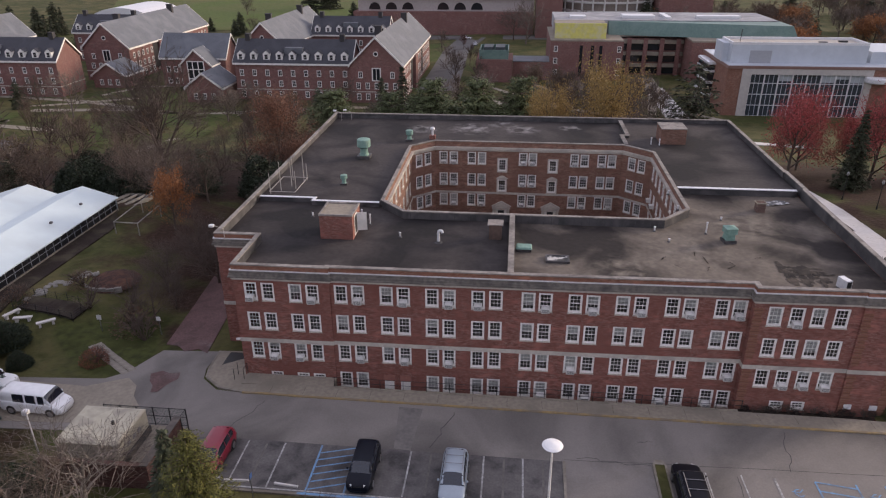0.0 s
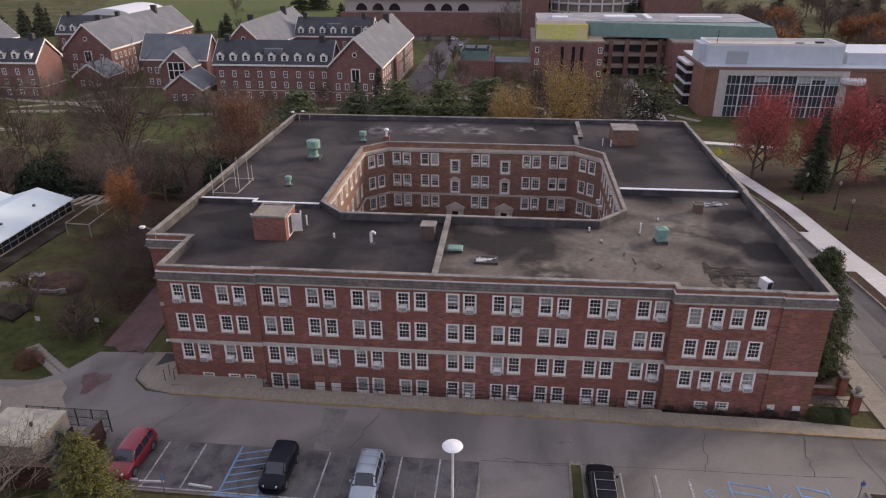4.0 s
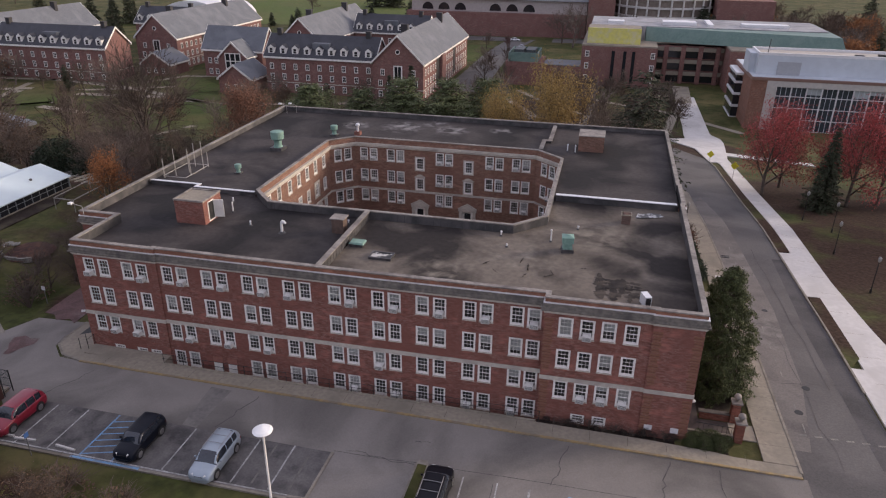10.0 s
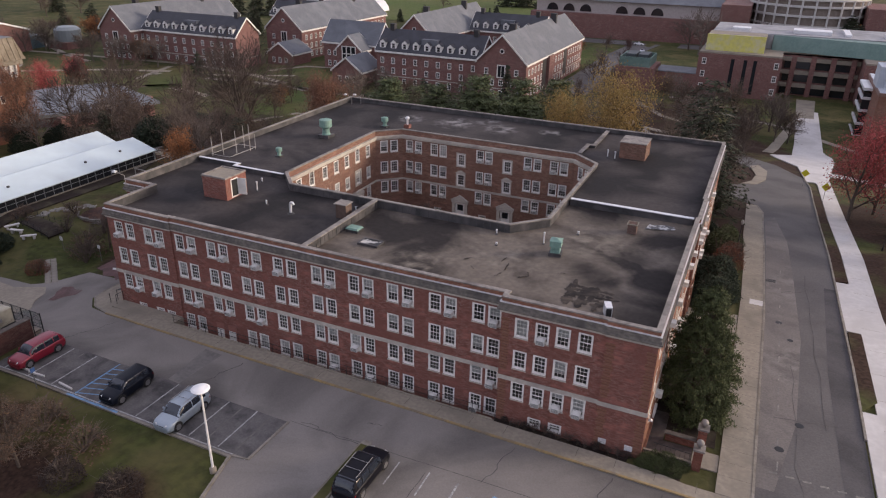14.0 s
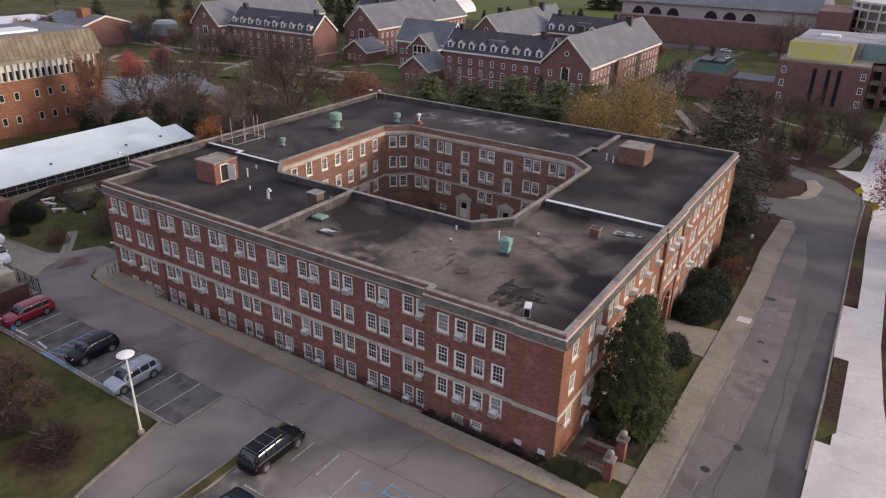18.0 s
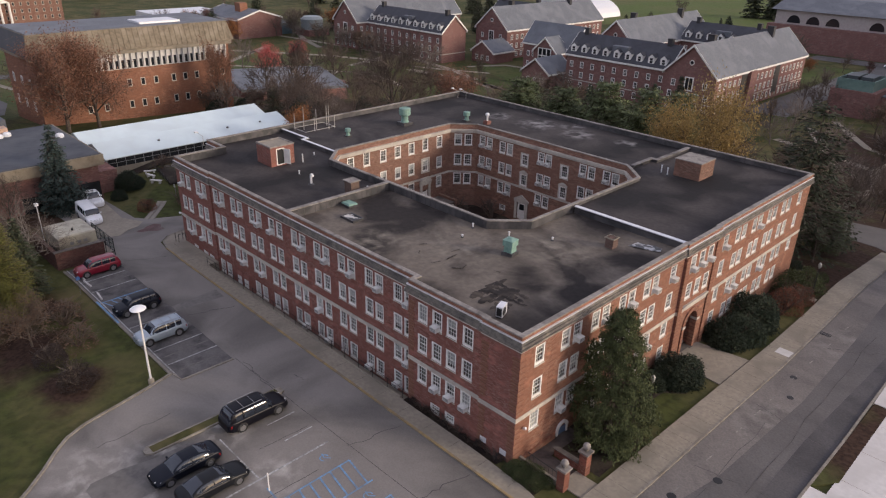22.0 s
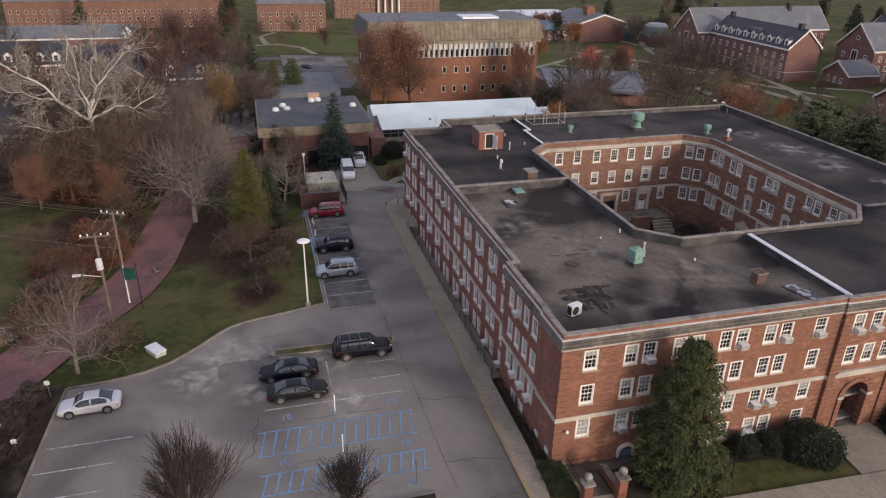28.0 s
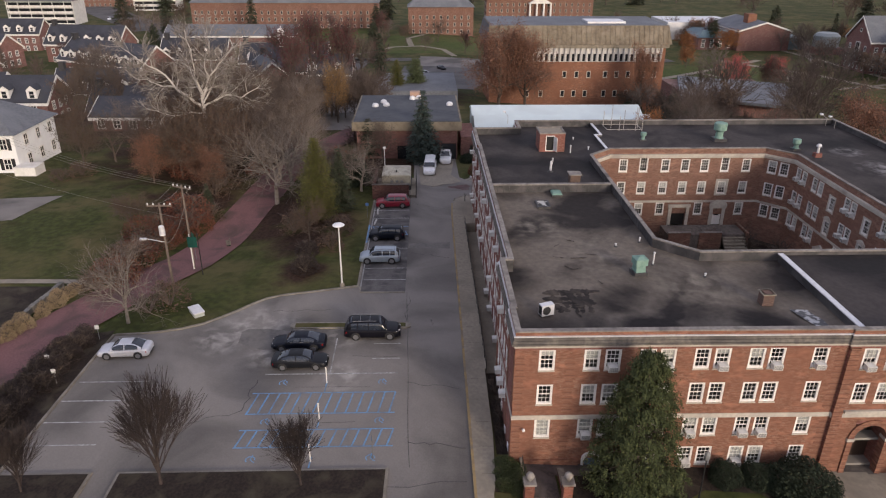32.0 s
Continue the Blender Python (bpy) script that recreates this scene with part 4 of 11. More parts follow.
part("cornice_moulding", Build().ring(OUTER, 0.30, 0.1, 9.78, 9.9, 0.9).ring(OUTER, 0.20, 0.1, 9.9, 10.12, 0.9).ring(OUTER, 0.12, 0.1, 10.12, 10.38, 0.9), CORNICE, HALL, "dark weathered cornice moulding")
part("cornice_drip", Build().ring(OUTER, 0.15, 0.1, 10.38, 10.45, 0.9), METAL_WHITE, HALL, "pale metal drip edge")
part("parapet", Build().ring(OUTER, 0.02, 0.28, 9.6, 10.80, 0.6), BRICK_SUNTONE, HALL)
part("coping", Build().ring(OUTER, 0.06, 0.36, 10.80, 10.90, 0.6), COPING, HALL, "grey stone coping")
CIN = COURT
part("courtyard_string_course", Build().ring(CIN, 0.08, 0.05, 3.44, 3.72), STONE, HALL, "pale limestone string course")
part("courtyard_cornice", Build().ring(CIN, 0.1, 0.14, 9.45, 9.68).ring(CIN, 0.1, 0.28, 9.68, 9.96), STONE, HALL, "weathered stone cornice")
part("courtyard_parapet", Build().ring(CIN, 0.28, -0.03, 9.6, 10.62), BRICK_COURT, HALL)
part("courtyard_coping", Build().ring(CIN, 0.34, 0.04, 10.62, 10.72), COPING, HALL, "grey stone coping")

# flat roofs at slightly different heights
DECKS = [
    ("roof", [(-22.9, 50.2), (0.1, 50.2), (0.1, 63.4), (-10.6, 63.4), (-13.3, 66.3), (-20.5, 66.3), (-20.5, 67.1), (-26.9, 67.1), (-26.9, 56.4), (-22.9, 56.4)], 9.9, DECK_DARK, "black roofing felt"),
    ("roof", [(0.1, 50.2), (19.4, 50.2), (19.4, 49.55), (30.6, 49.55), (30.6, 73.4), (17.6, 73.4), (17.6, 66.6), (14.7, 63.4), (0.1, 63.4)], 9.82, DECK_GREY, "grey weathered roofing with dark stains"),
    ("roof", [(-26.9, 67.1), (-20.5, 67.1), (-20.5, 66.3), (-13.3, 66.3), (-13.3, 86.4), (-10.4, 89.2), (14.4, 89.2), (14.6, 93.5), (15.4, 94), (15.4, 102.4), (-26.9, 102.4)], 10.15, DECK_DARK, "black roofing felt"),
    ("roof", [(17.6, 73.4), (30.5, 73.4), (30.5, 102.4), (15.4, 102.4), (15.4, 94), (14.6, 93.5), (14.4, 89.2), (17.6, 86.2)], 10.3, DECK_DARK, "black roofing felt"),
]
for nm, poly, z, mt, lb in DECKS:
    part(nm, Build().prism(poly, 9.3, z), mt, HALL, lb)
# fire wall over the south wing, step walls with white copings
b = Build().box(0.0, 50.5, 9.5, 0.36, 63.3, 10.66)
part("fire_wall", b, FLASH, HALL, "flashed fire wall across the roof")
part("coping", Build().box(-0.08, 50.5, 10.66, 0.44, 63.25, 10.76), COPING, HALL, "grey coping")
part("step_wall", Build().box(17.9, 73.3, 9.5, 30.2, 73.55, 10.52), FLASH, HALL, "dark flashed roof step")
part("coping", Build().box(17.9, 73.2, 10.52, 30.3, 73.65, 10.6), METAL_WHITE, HALL, "white metal coping")
part("step_wall", Build().box(-26.6, 67.0, 9.5, -20.6, 67.2, 10.4).box(-20.7, 66.2, 9.5, -20.5, 67.2, 10.4).box(-20.5, 66.2, 9.5, -13.6, 66.4, 10.4), FLASH, HALL, "dark flashed roof step")
part("coping", Build().box(-26.6, 66.93, 10.4, -20.43, 67.27, 10.47).box(-20.77, 66.13, 10.4, -20.43, 66.93, 10.468).box(-20.43, 66.13, 10.4, -13.6, 66.47, 10.47), METAL_WHITE, HALL, "white metal coping")
part("fire_wall", Build().box(15.2, 94.2, 9.5, 15.55, 102.1, 10.6).box(14.4, 93.8, 9.5, 15.55, 94.2, 10.6).box(14.4, 89.5, 9.5, 14.75, 93.8, 10.6), FLASH, HALL, "flashed fire wall across the roof")
part("coping", Build().box(15.1, 94.3, 10.6, 15.65, 102.1, 10.68).box(14.3, 93.7, 10.6, 15.65, 94.3, 10.682).box(14.3, 89.6, 10.6, 14.85, 93.7, 10.68), COPING, HALL, "grey coping")
# storeys inside, seen dimly through the glass
for i, z in enumerate((-1.35, 1.05, 4.0, 6.98)):
    b = Build()
    b.prism([(-22.5, 50.6), (30.2, 50.6), (30.2, 63.2), (-22.5, 63.2)], z - 0.2, z).prism([(17.9, 63.2), (30.2, 63.2), (30.2, 102.1), (17.9, 102.1)], z - 0.2, z)
    b.prism([(-26.6, 63.2), (-13.6, 63.2), (-13.6, 102.1), (-26.6, 102.1)], z - 0.2, z).prism([(-13.6, 89.5), (17.9, 89.5), (17.9, 102.1), (-13.6, 102.1)], z - 0.2, z)
    part("storey_floor", b, ROOM, HALL)
b = Build().box(-22.4, 54.6, -1.3, 30.0, 54.8, 9.25).box(26.2, 54.9, -1.3, 26.4, 102.0, 9.25).box(-17.4, 63.3, -1.3, -17.2, 102.0, 9.25).box(-17.1, 93.3, -1.3, 26.1, 93.5, 9.25).box(21.5, 63.3, -1.3, 21.7, 93.2, 9.25)
part("corridor_wall", b, ROOM, HALL)
# entrance arch on the east front
WORN_SHADE_STONE = surf("worn stone darkened for shade", (0.15, 0.13, 0.115), (0.10, 0.088, 0.08), 3.0, 0.85, (0.075, 0.066, 0.06), 0.6)
b = Build()
cy, r = 75.6, 1.25
ring_o = [(cy + 1.62 * math.cos(a), 1.75 + 1.62 * math.sin(a)) for a in [math.pi * i / 16 for i in range(17)]]
ring_i = [(cy + 1.18 * math.cos(a), 1.75 + 1.18 * math.sin(a)) for a in [math.pi * i / 16 for i in range(17)]]
b.loft([[(31.12, *o), (31.12, *n), (30.55, *n), (30.55, *o)] for o, n in zip(ring_o, ring_i)])
part("arch", b, BRICK_SUN_BAND, HALL, "brick entrance arch")
b = Build()
b.box(30.7, ARCH[0] - 0.02, 3.0, 31.02, ARCH[1] + 0.02, 3.3)
part("arch_spandrel", b, BRICK, HALL)
for y in (cy - 1.62, cy + 1.2):
    part("arch_jamb", Build().box(30.5, y, -1.8, 31.12, y + 0.42, 1.5), BRICK_SUN_BAND, HALL, "brick door jamb")
    part("arch_impost", Build().box(30.48, y - 0.06, 1.5, 31.18, y + 0.48, 1.74), STONE, HALL, "pale stone impost")
# The floor's dark stone paints in the shade under the arch.
part("porch_floor", Build().box(29.3, 74.2, -4.0, 31.2, 77.0, -1.55), WORN_SHADE_STONE, HALL, "concrete porch floor")
part("porch_reveal", Build().box(29.3, 74.05, -1.6, 30.6, 74.2, 3.2).box(29.3, 77.0, -1.6, 30.6, 77.15, 3.2).box(29.3, 74.2, 3.1, 30.6, 77.0, 3.25), BRICK, HALL, "brick porch reveal")
part("entrance_door", Build().box(29.2, 74.2, -1.6, 29.3, 77.0, 3.2), paint("dark brown door", (0.045, 0.028, 0.02), 0.5), HALL, "dark recessed entrance doors")
for y in (72.3, 78.2):
    part("pilaster", Build().box(31.0, y, -4, 31.14, y + 0.7, 9.55), BRICK_SUN_BAND, HALL, "banded brick pilaster")
part("balcony_ledge", Build().box(31.0, 73.1, 4.12, 31.22, 78.1, 4.3), STONE, HALL, "stone ledge over the arch")

# ---- other buildings ----
def rot2(x, y, a):
    c, s = math.cos(a), math.sin(a)
    return x * c - y * s, x * s + y * c


def far_window_meshes(w, h, bars=True):
    f = grid_frame([-w / 2 - 0.08, -w / 2 + 0.12, -0.04, 0.04, w / 2 - 0.12, w / 2 + 0.08], [-0.1, 0.12, h / 2 - 0.04, h / 2 + 0.04, h - 0.12, h + 0.1], -0.03, 0.06)
    if not bars:
        f = grid_frame([-w / 2 - 0.06, -w / 2 + 0.1, w / 2 - 0.1, w / 2 + 0.06], [-0.12, 0.1, h - 0.1, h + 0.06], -0.03, 0.06)
    g = Build()
    g.face(((-w / 2 + 0.1, 0.02, 0.1), (w / 2 - 0.1, 0.02, 0.1), (w / 2 - 0.1, 0.02, h - 0.1), (-w / 2 + 0.1, 0.02, h - 0.1)))
    return f.mesh("window"), g.mesh("pane")


DARKPANE = paint("far dark glass", (0.02, 0.022, 0.026), 0.08)
FARWIN = {"slim": far_window_meshes(1.0, 1.65, False), "dorm": far_window_meshes(1.25, 1.9), "wide": far_window_meshes(1.5, 1.7), "dormer": far_window_meshes(1.1, 1.5)}


def far_window(parent, x, y, z, turn, kind="dorm", mat=None, nudge=0.03, glass=None):
    f, g = FARWIN[kind]
    ox, oy = rot2(0, -nudge, radians(turn))
    w = part("window", f, mat or WHITE, parent, "", pose(x + ox, y + oy, z, 0, 0, turn))
    part("pane", g, glass or DARKPANE, w)
    return w


def gabled_block(parent, x0, y0, x1, y1, zb, ze, zr, roof, along="y", wall=None, over=0.5):
    """Walls and a pitched roof; the ridge runs along x or y."""
    wall = wall or BRICK_FAR
    b = Build()
    b.box(x0, y0, zb, x1, y1, ze)
    if along == "y":
        m = (x0 + x1) / 2
        for y, s in ((y0, 1), (y1, -1)):
            pts = [(x0, y, ze), (x1, y, ze), (m, y, zr)]
            b.face(pts if s > 0 else pts[::-1])
    else:
        m = (y0 + y1) / 2
        for x in (x0, x1):
            b.face([(x, y0, ze), (x, y1, ze), (x, m, zr)])
    part("wall", b, wall, parent)
    r, t, e = Build(), 0.3, over
    if along == "y":
        k = (zr - ze) / (m - x0)
        prof = [(x0 - e, ze - e * k), (m, zr), (x1 + e, ze - e * k), (x1 + e, ze - e * k + t), (m, zr + t), (x0 - e, ze - e * k + t)]
        r.loft([[(x, y, z) for x, z in prof] for y in (y1 + e, y0 - e)])
    else:
        k = (zr - ze) / (m - y0)
        prof = [(y0 - e, ze - e * k), (m, zr), (y1 + e, ze - e * k), (y1 + e, ze - e * k + t), (m, zr + t), (y0 - e, ze - e * k + t)]
        r.loft([[(x, y, z) for y, z in prof] for x in (x0 - e, x1 + e)])
    part("roof", r, roof, parent)
    # white eaves and gable boards
    zl = ze - e * k
    lo, hi = (x0, x1) if along == "y" else (y0, y1)
    fa, fb = (y0, y1) if along == "y" else (x0, x1)

    def at(u, v, z):
        return (u, v, z) if along == "y" else (v, u, z)

    for u in (lo - e - 0.1, hi + e - 0.1):
        p, q = at(u, fa - e, zl - 0.5), at(u + 0.2, fb + e, zl + 0.1)
        part("eaves_board", Build().box(*p, *q), WHITE, parent, "white painted eaves")
    for v in (fa - e - 0.12, fb + e):
        for a in (lo - e, hi + e):
            part("gable_board", Build().loft([[at(a, w, zl - 0.35), at(m, w, zr - 0.35), at(m, w, zr + t + 0.05), at(a, w, zl + t + 0.05)] for w in (v, v + 0.12)]), WHITE, parent, "white gable board")


def wall_windows(parent, p, q, turn, rows, pitch, margin=1.6, kind="dorm", mat=None, glass=None):
    """Rows of windows along the wall p to q."""
    p, q = Vector(p), Vector(q)
    ln = (q - p).length
    n = max(1, int((ln - 2 * margin) / pitch) + 1)
    for z in rows:
        for i in range(n):
            u = ln / 2 + (i - (n - 1) / 2) * pitch
            c = p + (q - p) * (u / ln)
            far_window(parent, c.x, c.y, z, turn, kind, mat, 0.03, glass)


def dormer(parent, x, y, z, turn):
    d = part("dormer", DORMER, WHITE, parent, "white dormer", pose(x, y, z, 0, 0, turn))
    part("dormer_roof", DORMER_ROOF, SLATE_DARK, d)
    part("pane", DORMER_PANE, DARKPANE, d)


DORMER = Build().box(-1.1, -0.3, 0, 1.1, 2.6, 2.0).loft([[(-1.1, -0.3, 2.0), (1.1, -0.3, 2.0), (0, -0.3, 2.9)], [(-1.1, 2.6, 2.0), (1.1, 2.6, 2.0), (0, 2.6, 2.9)]]).mesh("dormer")
DORMER_ROOF = Build().loft([[(-1.3, -0.28, 1.95), (0, -0.28, 3.0), (1.3, -0.28, 1.95), (0, -0.28, 3.12)], [(-1.3, 2.8, 1.95), (0, 2.8, 3.0), (1.3, 2.8, 1.95), (0, 2.8, 3.12)]]).mesh("dormer_roof")
DORMER_PANE = Build().box(-0.5, -0.32, 0.3, 0.5, -0.304, 0.95).box(-0.5, -0.32, 1.05, 0.5, -0.304, 1.75).mesh("pane")


def chimney(parent, x, y, z, w=2.2):
    part("chimney", Build().box(x - w / 2, y - 0.8, z - 2, x + w / 2, y + 0.8, z + 1.7).box(x - w / 2 - 0.1, y - 0.9, z + 1.7, x + w / 2 + 0.1, y + 0.9, z + 1.95), paint("chimney dark", (0.04, 0.038, 0.04), 0.8), parent, "dark chimney")


def round_window(parent, x, y, z):
    part("round_window", Build().loft([[(x + 0.8 * math.cos(a), y - 0.08, z + 0.8 * math.sin(a)) for a in [math.pi * i / 8 for i in range(16)]], [(x + 0.8 * math.cos(a), y, z + 0.8 * math.sin(a)) for a in [math.pi * i / 8 for i in range(16)]]]), WHITE, parent, "round gable window")
    part("round_pane", Build().loft([[(x + 0.55 * math.cos(a), y - 0.1, z + 0.55 * math.sin(a)) for a in [math.pi * i / 8 for i in range(16)]], [(x + 0.55 * math.cos(a), y - 0.082, z + 0.55 * math.sin(a)) for a in [math.pi * i / 8 for i in range(16)]]]), DARKPANE, parent)


def gable_hall(x0, y0, x1, y1, zb=-15.0, ze=-2.7, zr=5.6, side=True):
    """A dormitory wing with its gable to the south."""
    t = thing("dormitory_wing", "red brick dormitory wing with grey slate gable roof", "building")
    gabled_block(t, x0, y0, x1, y1, zb, ze, zr, SLATE)
    m = (x0 + x1) / 2
    wall_windows(t, (x0, y0), (x1, y0), 0, (zb + 1.0, zb + 4.5), 3.0)
    for u in (-5.2, 5.2):
        far_window(t, m + u, y0, zb + 8.0, 0)
    part("tall_window", Build().box(m - 1.5, y0 - 0.1, zb + 7.0, m + 1.5, y0, zb + 11.2), WHITE, t, "tall white stair window")
    part("tall_pane", Build().box(m - 1.1, y0 - 0.13, zb + 7.3, m - 0.1, y0 - 0.105, zb + 10.9).box(m + 0.1, y0 - 0.13, zb + 7.3, m + 1.1, y0 - 0.105, zb + 10.9), DARKPANE, t)
    round_window(t, m, y0, ze + 3.2)
    part("stone_band", Build().box(x0 - 0.1, y0 - 0.1, zb + 3.4, x1 + 0.1, y1 + 0.1, zb + 3.7), STONE, t, "pale stone band")
    if side:
        wall_windows(t, (x1, y0), (x1, y1), 90, (zb + 1.0, zb + 4.5, zb + 8.0), 3.4)
        part("stair_bay", Build().box(x1, y0 + 22, zb, x1 + 1.2, y0 + 27, ze - 0.6), BRICK_FAR, t)
        # Dark panels stand proud of the wall; the loggia shade is their colour.
        for yy in (y0 + 20, y0 + 46):
            part("loggia", Build().box(x1 + 0.02, yy - 2, zb + 2, x1 + 0.15, yy + 2, ze - 1.2), paint("shaded loggia", (0.03, 0.026, 0.025), 0.7), t, "dark panel for the shaded loggia")
    chimney(t, m - 1.5, y0 + 14, zr)
    chimney(t, m + 1.0, y0 + (y1 - y0) * 0.75, zr)
    return t


def dormer_row(x0, y0, x1, y1, zb=-15.0, ze=-2.7, zr=3.4, n=9, label="red brick dormitory row with white dormers in dark slate"):
    """A dormitory range with its long side to the south."""
    t = thing("dormitory_range", label, "building")
    gabled_block(t, x0, y0, x1, y1, zb, ze, zr, SLATE_DARK, "x")
    k = (zr - ze) / ((y1 - y0) / 2)
    for i in range(n):
        dormer(t, x0 + (x1 - x0) * (i + 0.5) / n, y0 + 0.7, ze + 0.7 * k - 0.1, 0)
    wall_windows(t, (x0, y0), (x1, y0), 0, (zb + 0.9, zb + 4.4, zb + 7.8), (x1 - x0) / n)
    part("stone_band", Build().box(x0 - 0.1, y0 - 0.1, zb + 3.3, x1 + 0.1, y1 + 0.1, zb + 3.6), STONE, t, "pale stone band")
    part("roof_hatch", Build().box((x0 + x1) / 2 - 3, y0 + 2.2, ze + 2.2 * k + 0.2, (x0 + x1) / 2 + 3, y0 + 4.5, ze + 4.2 * k + 0.5), SLATE, t)
    chimney(t, x0 + 3, (y0 + y1) / 2, zr, 1.6)
    chimney(t, x1 - 4, (y0 + y1) / 2, zr, 1.6)
    return t


gable_hall(-53.0, 222.0, -36.0, 293.0)
dormer_row(-92.0, 224.0, -53.1, 238.0, n=9)
gable_hall(-102.0, 256.0, -85.0, 318.0)
dormer_row(-84.9, 292.0, -53.1, 306.0, n=7)
gable_hall(-161.0, 251.0, -143.0, 322.0)
dormer_row(-200.5, 222.0, -153.0, 236.0, n=10)
gable_hall(-218.0, 216.0, -201.0, 282.0)
dormer_row(-190.0, 292.0, -161.1, 306.0, n=6)

# common house with a glazed gable
t = thing("common_house", "brick common house with blue-grey hip roof and glazed gable", "building")
gabled_block(t, -127, 243, -103, 255.6, -15, -4.5, 2.6, SLATE, "x")
gabled_block(t, -116.5, 236, -105.5, 243.5, -15, -6.0, -1.0, SLATE, "y")
part("glazed_gable", Build().box(-114.0, 235.8, -14, -108.0, 235.95, -5.0), DARKPANE, t, "dark glazed gable wall")
b = grid_frame([-114.1, -113.8, -112.2, -111.9, -110.2, -109.9, -108.2, -107.9], [-14.2, -13.9, -11, -10.7, -7.8, -7.5, -5.1, -4.8], 235.6, 235.8)
part("glazing_grid", b, WHITE, t, "white glazing grid")
wall_windows(t, (-127, 243), (-117, 243), 0, (-14, -10), 2.6)
t = thing("gate_lodge", "small brick gable lodge with slate roof", "building")
gabled_block(t, -151, 238, -139, 250.8, -15, -10.4, -6.4, SLATE, "y")
wall_windows(t, (-151, 238), (-139, 238), 0, (-14,), 3.0)
t = thing("gate_lodge", "small brick gable lodge with slate roof", "building")
gabled_block(t, -107, 218, -95, 232, -15, -10, -5.6, SLATE, "y")
wall_windows(t, (-107, 218), (-95, 218), 0, (-14,), 3.0)

# laboratory with a green metal roof and a taped yellow wall
PALE_ROOF = surf("pale grey roofing", (0.36, 0.36, 0.37), (0.28, 0.28, 0.29), 0.5, 0.85, (0.2, 0.2, 0.21), 0.12)
GREEN_METAL = surf("green roof metal", (0.115, 0.19, 0.165), (0.09, 0.155, 0.135), 1.5, 0.55, (0.14, 0.21, 0.185), 0.2)
t = thing("laboratory", "brown brick laboratory with green metal roof under repair", "building")
for a in ((12, 262, 38, -0.6), (38.003, 276, 61.997, -1.2), (62, 262, 98, -0.6)):
    part("wall", Build().box(a[0], a[1], -15, a[2], 300, a[3]), BRICK_FAR, t)
part("roof", Build().prism([(12, 262), (38, 262), (38, 276), (62, 276), (62, 262), (98, 262), (98, 300), (12, 300)], -0.6, -0.1), CONCRETE, t, "pale flat roof")
part("green_roof", Build().loft([[(34, 277, -0.1), (99, 265, -0.1), (99, 310, -0.1), (34, 310, -0.1)], [(34, 279, 4.6), (97, 267, 4.6), (97, 308, 4.6), (34, 308, 4.6)]]), GREEN_METAL, t, "dull green metal roof wall")
part("upper_roof", Build().box(14, 279.5, 4.6, 96, 308, 4.9).box(14, 279, -0.1, 33.9, 308, 4.6), PALE_ROOF, t, "pale upper roof")
part("yellow_sheathing", Build().box(13.5, 266.0, -0.1, 32.0, 266.4, 5.2), surf("yellow sheathing", (0.62, 0.58, 0.16), (0.52, 0.49, 0.16), 1.0, 0.7, (0.55, 0.52, 0.3), 0.6), t, "yellow sheathing boards")
part("sheathed_wall", Build().box(13.5, 266.5, -0.1, 32.0, 279, 4.9), CONCRETE, t)
for i in range(3):
    part("balcony_shade", Build().box(39, 275.7, -14 + 4.3 * i, 61, 275.95, -11.6 + 4.3 * i), DARKPANE, t, "dark window band")
    part("balcony_front", Build().box(38.2, 274.6, -11.5 + 4.3 * i, 61.8, 275.6, -10.2 + 4.3 * i), CONCRETE, t, "pale concrete band")
for i in range(4):
    part("pier", Build().box(41 + 6 * i, 274.2, -15, 42.6 + 6 * i, 274.55, -0.8), BRICK_FAR, t)
for x in (14, 36.6):
    for z in (-12.6, -8.4, -4.2):
        far_window(t, x, 262, z, 0, "dorm")
# Dark sheets on the wall stand in for three shaded vertical recesses.
for x in (22.5, 26.5, 29.5):
    part("slit_window", Build().box(x, 261.8, -13, x + 1.1, 261.98, -2), DARKPANE, t, "dark sheet for a vertical recess")
for a in ((40, 285, 52, 292, 6.0), (56, 284, 58, 300, 5.6), (68, 286, 84, 290, 5.9), (20, 285, 26, 290, 5.7)):
    part("roof_plant", Build().box(a[0], a[1], 4.9, a[2], a[3], a[4]), METAL_WHITE, t, "pale rooftop plant")
t = thing("plant_house", "small brick plant house with green roof screens", "building")
part("wall", Build().box(-14.5, 256, -15, -1.5, 272, -6.4), BRICK_FAR, t)
b = Build().ring([(-13.5, 257), (-3, 257), (-3, 271), (-13.5, 271)], 0.0, 0.3, -6.4, -3.2)
part("screen", b, GREEN_METAL, t, "green metal screen")
COOLER = paint("cooling tower", (0.05, 0.06, 0.065), 0.6)
for x in (-12, -7.8):
    part("cooling_tower", Build().box(x, 260, -6.4, x + 3.4, 268, -2.6), COOLER, t, "dark cooling tower")
part("link", Build().box(-1.4, 262, -15, 12, 274, -8.0), BRICK_FAR, t)
part("link_roof", Build().box(-1.4, 261.8, -8.0, 12, 274, -7.7), SLATE, t)

